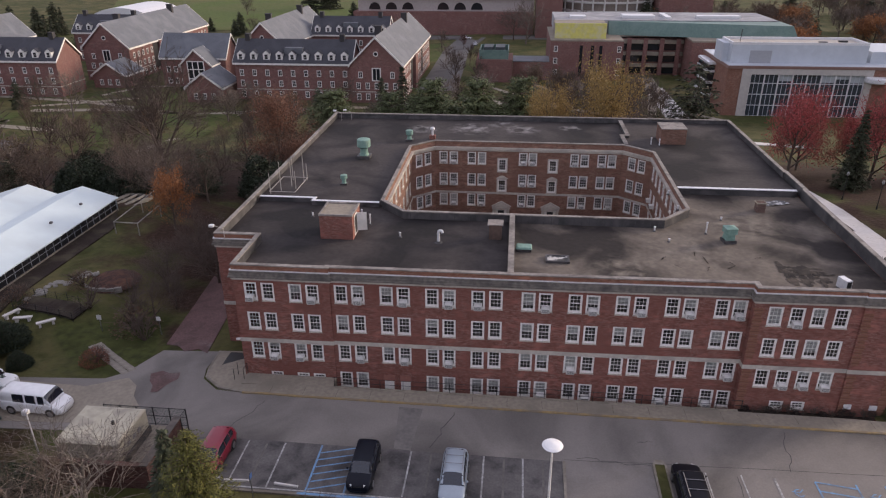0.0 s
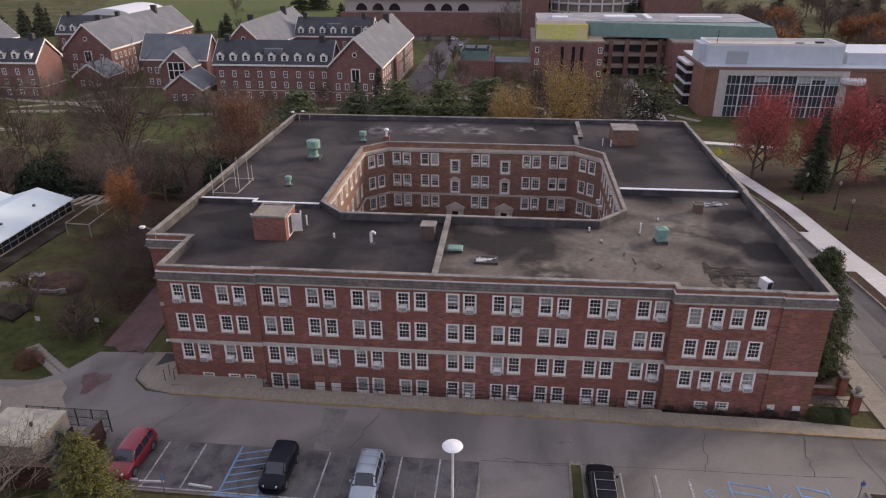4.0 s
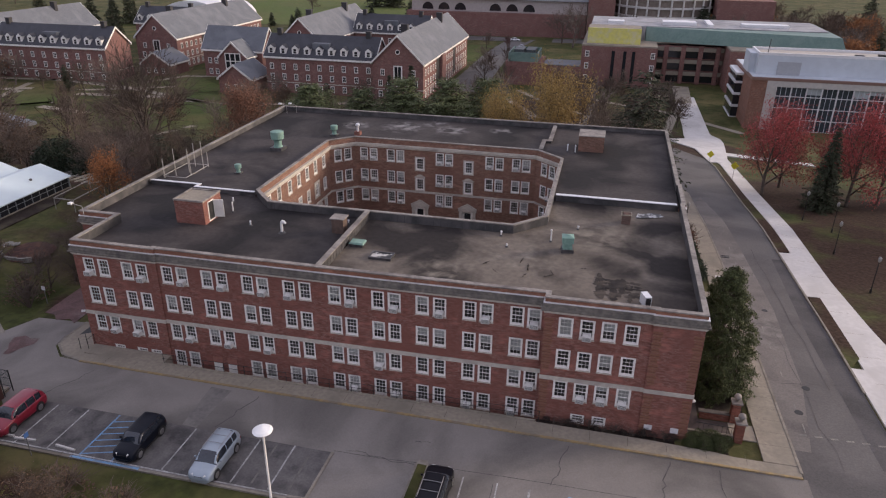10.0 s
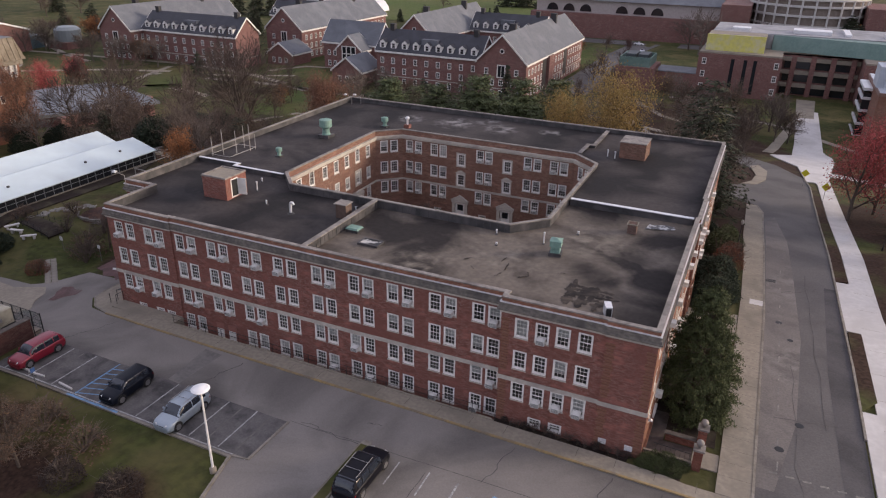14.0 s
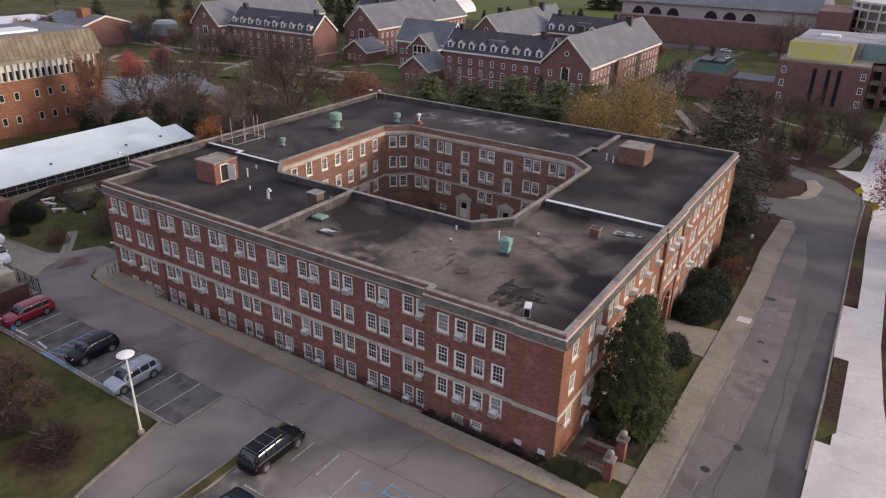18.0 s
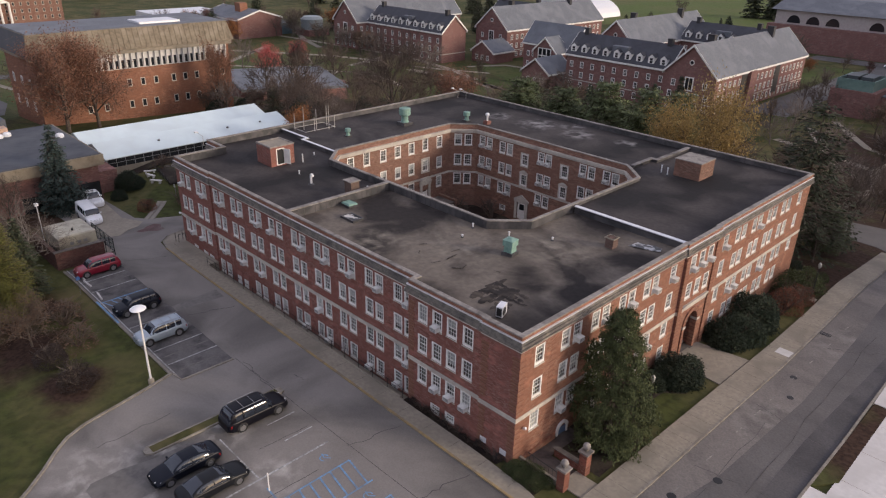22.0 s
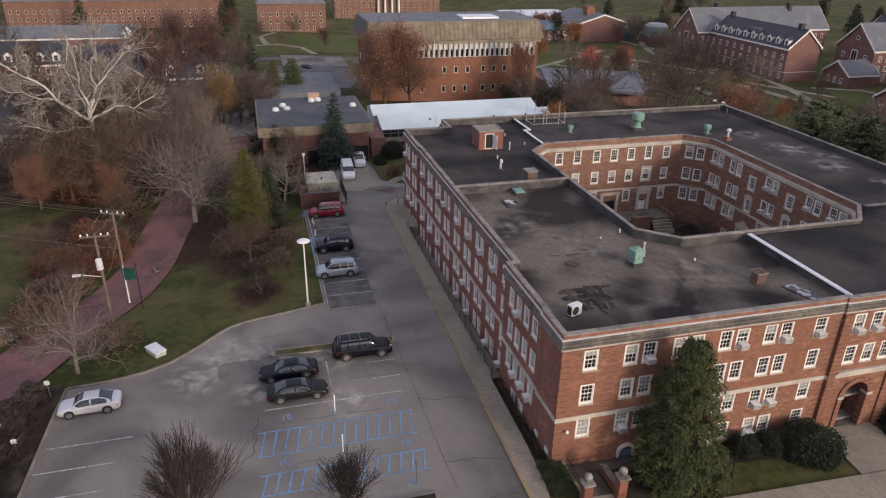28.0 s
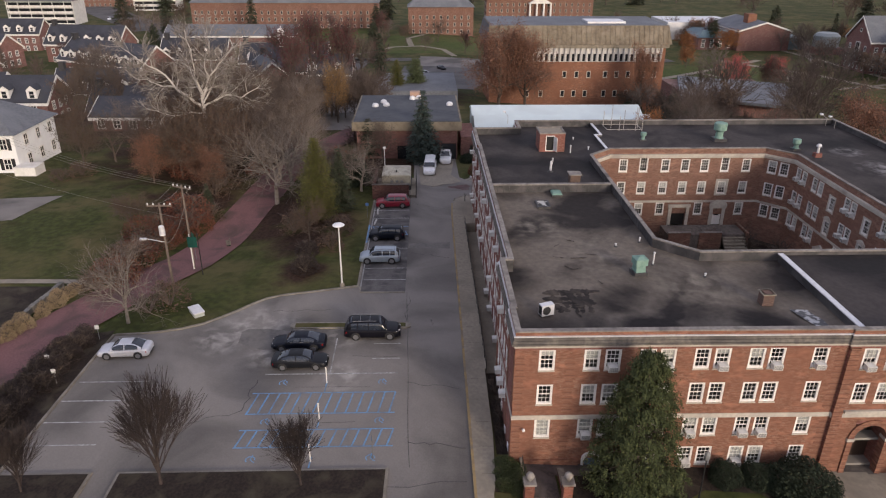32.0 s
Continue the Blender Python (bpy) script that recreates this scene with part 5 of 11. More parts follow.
# new science building with a white penthouse
PALE_METAL = surf("pale metal panel", (0.50, 0.54, 0.585), (0.455, 0.49, 0.535), 0.6, 0.5, (0.43, 0.465, 0.51), 0.15)
BLUE_GLASS = paint("pale blue glazing", (0.045, 0.055, 0.066), 0.12)
t = thing("science_building", "new brick science building with white metal penthouse and glass front", "building")
part("wall", Build().box(61.1, 212, -16, 65.2, 242, -0.7).box(65.2, 212.9, -16, 101.4, 242, -0.7).box(101.4, 212, -16, 125, 242, -0.7), brick_mat("pale brown brick", (0.25, 0.125, 0.09), (0.20, 0.10, 0.075), (0.25, 0.18, 0.14)), t)
part("cornice", Build().box(60.9, 211.7, -0.72, 125, 242.1, 0.05), surf("brown metal", (0.20, 0.115, 0.092), (0.17, 0.098, 0.078), 1.0, 0.6), t)
part("roof", Build().box(61.2, 212.2, 0.05, 125, 242, 0.15), PALE_METAL, t)
part("penthouse", Build().box(62.5, 216, 0.1, 100.4, 228, 5.4), PALE_METAL, t, "pale metal penthouse")
part("penthouse_wing", Build().box(60.8, 219.5, 0.1, 62.48, 228, 5.4), PALE_METAL, t)
part("penthouse_roof", Build().box(62.9, 216.4, 5.4, 100.0, 227.6, 5.44), surf("tan roof membrane", (0.46, 0.42, 0.37), (0.38, 0.35, 0.31), 0.4, 0.9), t, "tan roof membrane")
part("parapet", Build().ring([(62.5, 216), (100.4, 216), (100.4, 228), (62.5, 228)], 0.0, 0.4, 5.4, 6.1), METAL_WHITE, t, "white penthouse parapet")
for x, y in ((88.0, 219.6), (94.5, 222.0)):
    part("roof_vent", Build().box(x, y, 5.44, x + 2.2, y + 1.2, 5.9), BLACK_METAL, t, "dark roof vent")
part("mast", Build().tube((65.2, 219, 5.44), (65.4, 219, 9.4), 0.1, None, 6), BLACK_METAL, t, "dark thin mast")
part("louvre", Build().box(67.7, 215.9, 0.2, 73.8, 215.98, 3.8), paint("louvre grey", (0.34, 0.35, 0.37), 0.5), t, "grey louvre")
part("annex", Build().box(102.4, 218, 0.1, 125, 236, 3.4), PALE_METAL, t)
part("window_surround", grid_frame([65.2, 67.8, 99.4, 101.4], [-16, -15.2, -2.35, -0.72], 211.8, 212.6), surf("beige precast concrete", (0.47, 0.44, 0.41), (0.41, 0.385, 0.36), 1.0, 0.8), t, "beige precast window surround")
part("curtain_glass", Build().box(67.8, 212.5, -15.2, 99.4, 212.65, -2.35), BLUE_GLASS, t, "dark curtain wall glass")
for i in range(9):
    part("mullion", Build().box(67.66 + 3.95 * i, 212.05, -15.2, 67.94 + 3.95 * i, 212.48, -2.35), METAL_WHITE, t, "white mullion")
for i in range(8):
    for u in (1.32, 2.64):
        part("glazing_bar", Build().box(67.8 + 3.95 * i + u - 0.05, 212.3, -15.2, 67.8 + 3.95 * i + u + 0.05, 212.47, -2.35), PALE_METAL, t)
for k in range(4):
    part("transom", Build().box(67.9, 212.2, -14.6 + 3.2 * k, 99.3, 212.46, -14.44 + 3.2 * k), METAL_WHITE, t, "white transom")
for i, d in ((2, 1.9), (5, 2.2), (6, 1.2), (7, 2.3)):
    part("roller_blind", Build().box(67.98 + 3.95 * i, 212.46, -2.35 - d, 71.6 + 3.95 * i, 212.49, -2.36), surf("pale roller blind", (0.40, 0.43, 0.44), (0.35, 0.38, 0.39), 1.0, 0.8, bump=0), t, "pale roller blind")
part("canopy", Build().turned([(0.01, -4.2), (3.2, -4.2), (3.4, -3.9), (3.4, -2.9), (3.1, -2.6), (0.01, -2.6)], 20), METAL_WHITE, t, "white rounded canopy", pose(102.6, 212.0, 0))
part("glass_bay", Build().box(59.2, 226, -15, 61.08, 239, -2.7), DARKPANE, t, "glass corner bay")
for z in (-15, -11.4, -7.8, -4.4, -2.0):
    part("bay_band", Build().box(58.9, 225.6, z, 61.09, 239.4, z + 0.7), METAL_WHITE, t, "white bay band")

# field house at the edge of the playing field
t = thing("field_house", "long brick field house with arched windows", "building")
part("wall", Build().box(-88, 384, -15, 8, 440, -3.2), BRICK_FAR, t)
part("upper_wall", Build().box(-86, 388, -3.2, 8, 440, 3.4), surf("pale stucco", (0.42, 0.38, 0.36), (0.37, 0.33, 0.32), 1.0, 0.8), t, "pale upper wall")
part("roof", Build().loft([[(-88, 386, 3.4), (9, 386, 3.4), (9, 442, 3.4), (-88, 442, 3.4)], [(-86, 400, 9), (8, 400, 9), (8, 430, 9), (-86, 430, 9)]]), SLATE, t)
for k in range(2):
    for i in range(3):
        x = -77 + 37 * k + 9 * i
        part("arched_window", Build().loft([[(x + 3.1 * math.cos(a), 387.7, -2.4 + 3.6 * math.sin(a)) for a in [math.pi * j / 10 for j in range(11)]], [(x + 3.1 * math.cos(a), 387.95, -2.4 + 3.6 * math.sin(a)) for a in [math.pi * j / 10 for j in range(11)]]]), DARKPANE, t, "dark arched window")
part("brick_front", Build().box(9, 372, -15, 22, 410, 6), BRICK_FAR, t)
part("rotunda", Build().turned([(25, -15), (25, 9)], 40, (46, 402, 0)), surf("buff stone", (0.24, 0.20, 0.17), (0.19, 0.16, 0.14), 1.0, 0.8), t, "round buff stone end")
for z in (-7.0, -2.6, 1.8, 6.0, 9.0):
    part("ring_beam", Build().turned([(25.1, z), (26.2, z), (26.2, z + 0.9), (25.1, z + 0.9)], 40, (46, 402, 0)), CONCRETE_NEW, t, "white ring beam")
for i in range(14):
    a = math.pi * (1.04 + 0.92 * i / 13)
    part("column", Build().tube((46 + 26 * math.cos(a), 402 + 26 * math.sin(a), -15), (46 + 26 * math.cos(a), 402 + 26 * math.sin(a), 9.4), 0.45, None, 6), CONCRETE_NEW, t, "white column")
part("brick_wing", Build().box(70, 376, -15, 96, 410, 7), BRICK_FAR, t)

# orange brick hall with a timber mansard
TIMBER = surf("weathered timber cladding", (0.205, 0.172, 0.128), (0.145, 0.120, 0.088), 1.6, 0.85, (0.25, 0.215, 0.165), 0.4)
t = thing("mansard_hall", "orange brick hall with timber-clad mansard storey", "building")
part("wall", Build().box(-134, 60.5, -11, -113.5, 106.3, 8.6), BRICK_ORANGE, t)
# Thin dark sheet over the south slope; its shade is painted in.
part("mansard_end", Build().loft([[(-135.05, 59.1, 9.1), (-112.2, 59.1, 9.1), (-112.25, 59.19, 9.1), (-135, 59.19, 9.1)], [(-134.05, 60.1, 13.4), (-113.65, 60.1, 13.4), (-113.65, 60.19, 13.4), (-134, 60.19, 13.4)]]), SLATE_DARK, t, "dark sheet for the shaded mansard end")
part("mansard", Build().loft([[(-135, 59.2, 9), (-112.2, 59.2, 9), (-112.2, 107.4, 9), (-135, 107.4, 9)], [(-134, 60.2, 13.5), (-113.6, 60.2, 13.5), (-113.6, 106.4, 13.5), (-134, 106.4, 13.5)]]), TIMBER, t, "weathered timber cladding")
for i in range(38):
    y = 60.0 + i * 1.25
    part("cladding_batten", Build().loft([[(-112.2, y, 9.05), (-112.2, y + 0.1, 9.05), (-112.1, y + 0.1, 9.05), (-112.1, y, 9.05)], [(-113.6, y, 13.5), (-113.6, y + 0.1, 13.5), (-113.5, y + 0.1, 13.5), (-113.5, y, 13.5)]]), TIMBER, t)
part("concrete_band", Build().box(-134.6, 59.8, 8.0, -112.8, 106.9, 8.98), CONCRETE, t, "pale concrete band")
part("roof", Build().box(-133.8, 60.4, 13.5, -113.75, 106.2, 13.65), SLATE, t, "grey flat roof")
part("roof_light", Build().box(-124, 86, 13.65, -117, 96, 14.1), METAL_WHITE, t, "white roof light")
part("fin_panel", Build().box(-113.46, 65.8, 4.5, -113.32, 105.4, 7.98), CONCRETE_NEW, t, "pale panel behind the fins")
for i in range(28):
    y = 66.4 + i * 1.4
    part("slot_window", Build().box(-113.34, y, 4.65, -113.28, y + 0.62, 6.5), DARKPANE, t, "narrow dark window")
    part("fin", Build().loft([[(-113.3, y + 0.8, 4.6), (-113.1, y + 0.8, 4.6), (-113.1, y + 1.1, 4.6), (-113.3, y + 1.1, 4.6)], [(-113.3, y + 0.8, 7.97), (-112.7, y + 0.8, 7.97), (-112.7, y + 1.1, 7.97), (-113.3, y + 1.1, 7.97)]]), CONCRETE_NEW, t, "pale tapered fin")
for z, ys in ((0.4, (70.5, 74.2, 80.2, 83.4, 86.6, 91, 94, 97, 101, 104)), (-4.6, (70.5, 74.2, 80.0, 83.0, 86.0, 91.0, 94.0, 97.0, 102))):
    for y in ys:
        far_window(t, -113.5, y, z, 90, "slim", STONE)
for z in (-3.4, 1.6):
    for x in (-130, -124, -118):
        far_window(t, x, 60.5, z, 0, "dorm", STONE)

# greenhouse with two white ridges
AERIAL_GREY = paint("grey glazing bar", (0.22, 0.23, 0.24), 0.5)
POLY = surf("milky greenhouse roof", (0.585, 0.675, 0.69), (0.545, 0.63, 0.645), 0.5, 0.45, (0.50, 0.57, 0.585), 0.15, bump=0)
t = thing("greenhouse", "long greenhouse with milky white roof and glazed walls", "greenhouse")
gz, bz, ez, rz = -0.8, 0.55, 2.1, 3.6
part("roof", Build().loft([[(-55.0, y, ez), (-60.0, y, rz), (-64.0, y, ez + 0.2), (-68.2, y, rz), (-73.0, y, ez), (-73.0, y, ez - 0.1), (-68.2, y, rz - 0.12), (-64.0, y, ez + 0.05), (-60.0, y, rz - 0.12), (-55.0, y, ez - 0.12)] for y in (52.6, 86.6)]), POLY, t, "milky white roof")
for y in (52.8, 86.3):
    b = Build()
    b.face([(-55.2, y, ez), (-55.2, y, gz), (-72.8, y, gz), (-72.8, y, ez), (-68.2, y, rz - 0.15), (-64.0, y, ez), (-60.0, y, rz - 0.15)])
    part("end_wall", b, POLY, t, "milky end wall")
part("glazing", Build().box(-55.4, 53.0, bz, -55.2, 86.1, ez - 0.15), DARKPANE, t, "dark side glazing")
part("base_wall", Build().box(-55.5, 52.8, gz - 1, -55.1, 86.3, bz), CONCRETE, t, "low concrete wall")
for i in range(24):
    part("post", Build().box(-55.18, 52.8 + i * 1.44, bz, -55.10, 52.86 + i * 1.44, ez - 0.12), AERIAL_GREY, t)
for z in (1.25, ez - 0.2):
    part("rail", Build().box(-55.17, 52.9, z, -55.12, 86.2, z + 0.06), AERIAL_GREY, t)
for y in (62.0, 74.5, 81.0):
    part("roof_vent", Build().box(-57.2, y, 2.95, -56.9, y + 0.3, 3.2), FLASH, t, "small dark roof vent")

# cold frames and benches in the nursery yard
FRAME_WOOD = surf("bleached frame timber", (0.34, 0.32, 0.29), (0.25, 0.235, 0.21), 3.0, 0.85, (0.18, 0.17, 0.15), 0.6)
for i in range(6):
    x, y = -62.4 + 1.55 * i, 93.2 - 0.45 * i
    t = thing("cold_frame", "bleached timber cold frame in the nursery yard", "cold frame", pose(x, y, tz(x, y), 0, 0, 76 + 3 * (i % 3)), "cold frames")
    for s in (-1, 1):
        part("side_board", Build().box(-2.3, s * 0.6 - 0.06, -0.2, 2.3, s * 0.6 + 0.06, 0.45), FRAME_WOOD, t)
        part("end_board", Build().box(s * 2.3 - 0.06, -0.54, -0.2, s * 2.3 + 0.06, 0.54, 0.45), FRAME_WOOD, t)
    part("glazing_rail", Build().box(-0.04, -0.6, 0.45, 0.04, 0.6, 0.5), FRAME_WOOD, t)
    part("soil", Build().box(-2.2, -0.5, -0.2, 2.2, 0.5, 0.2), MULCH, t, "dark soil")
t = thing("pergola", "open frame of bleached timber posts and beams", "pergola")
for p, q in (((-51.0, 78.2), (-47.7, 78.0)), ((-51.0, 78.2), (-51.3, 85.8)), ((-47.7, 78.0), (-48.0, 84.6)), ((-51.3, 85.8), (-51.5, 90.5))):
    part("beam", Build().tube((p[0], p[1], 1.95), (q[0], q[1], 1.95), 0.075, None, 5), FRAME_WOOD, t)
for x, y in ((-51.0, 78.2), (-47.7, 78.0), (-51.3, 85.8), (-48.0, 84.6)):
    part("post", Build().tube((x, y, tz(x, y) - 0.2), (x, y, 2.0), 0.07, None, 5), FRAME_WOOD, t)

# low flat-roofed building with a timber fascia
t = thing("low_building", "low brick building with flat grey roof and timber fascia", "building")
part("wall", Build().box(-67, 31.5, -4, -47.5, 49.0, 4.1), BRICK_FAR, t)
part("fascia", Build().box(-68, 30.8, 4.1, -46.6, 49.7, 5.6), TIMBER, t, "ribbed timber fascia")
part("roof", Build().box(-67.7, 31.1, 5.6, -46.9, 49.4, 5.7), surf("blue grey roofing", (0.075, 0.08, 0.092), (0.06, 0.064, 0.075), 1.0, 0.8, (0.10, 0.105, 0.115), 0.15), t, "blue-grey roofing")
part("rear_roof", Build().box(-135, 30, -6, -109, 52, -2.2), SLATE, t, "grey lower roof")
part("link", Build().box(-60, 49.75, -4, -50, 52.3, 2.0), BRICK_FAR, t)
part("door", Build().box(-47.48, 38.5, -1.6, -47.3, 41.0, 1.2), DARKPANE, t, "dark glazed door")
part("door", Build().box(-47.48, 46.2, -1.6, -47.3, 48.8, 1.6), DARKPANE, t, "dark glazed door")
for x, y in ((-58, 34.2), (-61, 35.6), (-58.5, 36.2), (-64, 41), (-64.5, 42.2), (-59, 48.0)):
    part("skylight", Build().turned([(0.62, 5.7), (0.62, 6.0), (0.45, 6.25), (0.12, 6.36)], 12, (x, y, 0)), METAL_WHITE, t, "white domed skylight")
part("roof_unit", Build().box(-66.8, 40.5, 5.7, -65, 42.6, 6.8), paint("tan unit", (0.42, 0.27, 0.19), 0.6), t, "tan rooftop unit")

# low pavilion roof west of the wood
t = thing("pavilion", "low pavilion with wide grey roof", "building")
part("wall", Build().box(-160, 122, -15, -125, 152, -9), BRICK_FAR, t)
part("roof", Build().prism([(-162, 128), (-130, 118), (-116, 146), (-148, 158)], -9, -8.2), SLATE, t)

# white house
t = thing("white_house", "white clapboard house with grey hip roof and dark shutters", "house")
WX0, WX1, WY0, WY1 = -53.0, -39.5, -36.5, -22.6
part("wall", Build().box(WX0, WY0, -3, WX1, WY1, 5.6), surf("white clapboard", (0.82, 0.82, 0.82), (0.76, 0.76, 0.76), 1.0, 0.6), t)
part("porch", Build().box(WX1 - 1.0, WY1, -2, WX1 + 2.0, WY1 + 3.4, 0.7), WHITE, t, "white porch wall")
part("roof", Build().loft([[(WX0 - 0.7, WY0 - 0.7, 5.6), (WX1 + 0.7, WY0 - 0.7, 5.6), (WX1 + 0.7, WY1 + 0.7, 5.6), (WX0 - 0.7, WY1 + 0.7, 5.6)], [(-48, -30.5, 9.4), (-44.5, -30.5, 9.4), (-44.5, -28.5, 9.4), (-48, -28.5, 9.4)]]), SLATE, t, "grey hip roof")
part("roof_dormer", Build().box(-44, -30.5, 6.0, -40.4, -27.5, 7.7).loft([[(-40.2, -31.0, 7.7), (-40.2, -27.0, 7.7), (-40.2, -29, 8.6)], [(-45, -31.0, 7.7), (-45, -27.0, 7.7), (-45, -29, 8.6)]]), WHITE, t, "white roof dormer")
for z in (-0.3, 3.0):
    for y in (-34.6, -31.1, -27.6, -24.4):
        far_window(t, WX1, y, z, 90, "dorm")
        for s in (-0.95, 0.95):
            part("shutter", Build().box(WX1 + 0.01, y + s - 0.28, z, WX1 + 0.08, y + s + 0.28, z + 1.9), BLACK_METAL, t, "black shutter")
    for x in (-51, -47, -43):
        far_window(t, x, WY1, z, 180, "dorm")
part("door", Build().box(WX1 + 0.01, -33.4, -0.6, WX1 + 0.1, -32.3, 1.6), paint("red door", (0.4, 0.03, 0.04), 0.4), t, "red front door")


def brick_house(x, y, w, d, turn, zb, ze, zr, dormers=0, label="brick house with slate roof and white dormers", roof=None):
    """A house about its middle, long side to its local south."""
    t = thing("brick_house", label, "house", pose(x, y, 0, 0, 0, turn))
    gabled_block(t, -w / 2, -d / 2, w / 2, d / 2, zb, ze, zr, roof or SLATE_DARK, "x")
    k = (zr - ze) / (d / 2)
    for i in range(dormers):
        dormer(t, -w / 2 + w * (i + 0.5) / dormers, -d / 2 + 0.7, ze + 0.7 * k - 0.1, 0)
    nr = max(1, int((ze - zb) / 3.2))
    wall_windows(t, (-w / 2, -d / 2), (w / 2, -d / 2), 0, [zb + 1.0 + 3.1 * i for i in range(nr)], 3.0)
    wall_windows(t, (w / 2, -d / 2), (w / 2, d / 2), 90, [zb + 1.0 + 3.1 * i for i in range(nr)], 3.0)
    chimney(t, -w / 2 + 1.2, 0, zr, 1.4)
    return t


brick_house(-166, -58, 38, 14, 62, -15, -3.5, 2.0, 9)
brick_house(-128, -47, 22, 12, 90, -14, -5.0, 0.2, 4)
brick_house(-182, -36, 22, 13, 90, -15, -4.5, 1.0, 5)
brick_house(-100, -26, 20, 12, 90, -9, -3.5, 1.0, 3)
brick_house(-145, -4, 18, 12, 20, -14, -4.5, 0.5, 2)
brick_house(-118, -80, 26, 12, 90, -12, -4.0, 1.0, 5)
brick_house(-210, -85, 30, 13, 80, -15, -4.0, 2.0, 6)
brick_house(-160, 12, 16, 10, 90, -14, -6.0, -1.0, 2)
t = thing("cupola", "white louvred cupola on a brick house", "cupola", pose(-185.6, -7, -1.0))
part("tower", Build().turned([(1.7, -9), (1.7, 0.2), (1.55, 0.3), (1.55, 3.4), (1.8, 3.4), (1.8, 3.7), (1.4, 3.9), (1.3, 4.6), (0.3, 5.2), (0.02, 5.8)], 8), WHITE, t)
part("louvre", Build().box(1.3, -0.4, 0.4, 1.52, 0.4, 2.4).box(-0.4, -1.52, 0.4, 0.4, -1.3, 2.4), BLACK_METAL, t, "dark louvre")
brick_house(-186, -6, 30, 14, 90, -15, -6.5, -1.0, 4)


BRICK_DORM = brick_mat("dull dorm brick", (0.225, 0.120, 0.090), (0.170, 0.090, 0.068), (0.26, 0.19, 0.15))


def long_dorm(x, y0, y1, h, label="long red brick dormitory with rows of pale windows", portico=False):
    t = thing("long_dormitory", label, "building")
    part("wall", Build().box(x - 14, y0, -15.5, x, y1, -15.5 + h), BRICK_DORM, t)
    part("roof", Build().loft([[(x - 14.6, y0 - 0.6, h - 15.5), (x + 0.6, y0 - 0.6, h - 15.5), (x + 0.6, y1 + 0.6, h - 15.5), (x - 14.6, y1 + 0.6, h - 15.5)], [(x - 8, y0 + 5, h - 10.5), (x - 6, y0 + 5, h - 10.5), (x - 6, y1 - 5, h - 10.5), (x - 8, y1 - 5, h - 10.5)]]), SLATE, t)
    wall_windows(t, (x, y0), (x, y1), 90, [-14 + 3.3 * i for i in range(int((h - 1) / 3.3))], 3.4, kind="slim", glass=BLIND)
    wall_windows(t, (x - 14, y0), (x, y0), 0, [-14 + 3.3 * i for i in range(int((h - 1) / 3.3))], 3.4, kind="slim", glass=BLIND)
    if portico:
        m = (y0 + y1) / 2
        part("pediment", Build().loft([[(x + 2.5, m - 7, -2.5), (x + 2.5, m + 7, -2.5), (x + 2.5, m, 1.2)], [(x, m - 7, -2.5), (x, m + 7, -2.5), (x, m, 1.2)]]), WHITE, t, "white pediment")
        for i in range(4):
            part("column", Build().turned([(0.6, -15), (0.5, -2.5)], 10, (x + 2, m - 6 + 4 * i, 0)), WHITE, t, "white column")
    return t


long_dorm(-308, -76, 20, 17)
long_dorm(-287, 36, 68, 17)
long_dorm(-352, 80, 142, 15, portico=True)
long_dorm(-420, -190, -130, 16)
TEAL_ROOF = surf("blue green metal roof", (0.10, 0.16, 0.19), (0.08, 0.13, 0.155), 1.0, 0.5, (0.13, 0.19, 0.21), 0.2)
t = thing("chapel", "brick chapel with grey and blue-green roofs and chimney", "building")
gabled_block(t, -292, 189, -258, 213, -15, -6.0, -2.4, SLATE, "x", BRICK_FAR)
part("wing", Build().box(-284, 172, -15, -262, 188.9, -9.5), BRICK_FAR, t)
part("wing_roof", Build().loft([[(-285, 171.4, -9.5), (-261.2, 171.4, -9.5), (-261.2, 188.8, -9.5), (-285, 188.8, -9.5)], [(-280, 175, -6.8), (-266, 175, -6.8), (-266, 188.8, -6.8), (-280, 188.8, -6.8)]]), TEAL_ROOF, t, "blue-green metal roof")
wall_windows(t, (-262, 172), (-262, 188.9), 90, (-14, -12), 4.0, kind="wide")
part("chimney", Build().box(-272, 196, -5, -267, 200, 0.5), BRICK_ORANGE, t, "square brick chimney")
part("white_roof", Build().box(-324, 168, -15, -296, 204, -6.5), METAL_WHITE, t, "white flat roofs")
part("side_roof", Build().box(-290, 213.1, -15, -262, 222, -9.5), TEAL_ROOF, t, "blue-green side roof")
t = thing("cooling_tower", "ribbed grey metal tank on a brick base", "tank")
part("base", Build().box(-258, 221, -15, -246, 233, -12), BRICK_FAR, t)
part("tank", Build().turned([(5.6, -12), (5.6, -7.2), (4.2, -6.0)], 24, (-252, 227, 0)), surf("ribbed tank metal", (0.24, 0.27, 0.28), (0.19, 0.22, 0.23), 3.0, 0.5), t, "ribbed grey tank")
t = thing("dome_hall", "white fabric sports dome", "building")
part("dome", Build().loft([[(-228 + 22 * math.cos(a), y, -15 + 11.5 * math.sin(a)) for a in [math.pi * j / 12 for j in range(13)]] for y in (398, 440)]), METAL_WHITE, t)


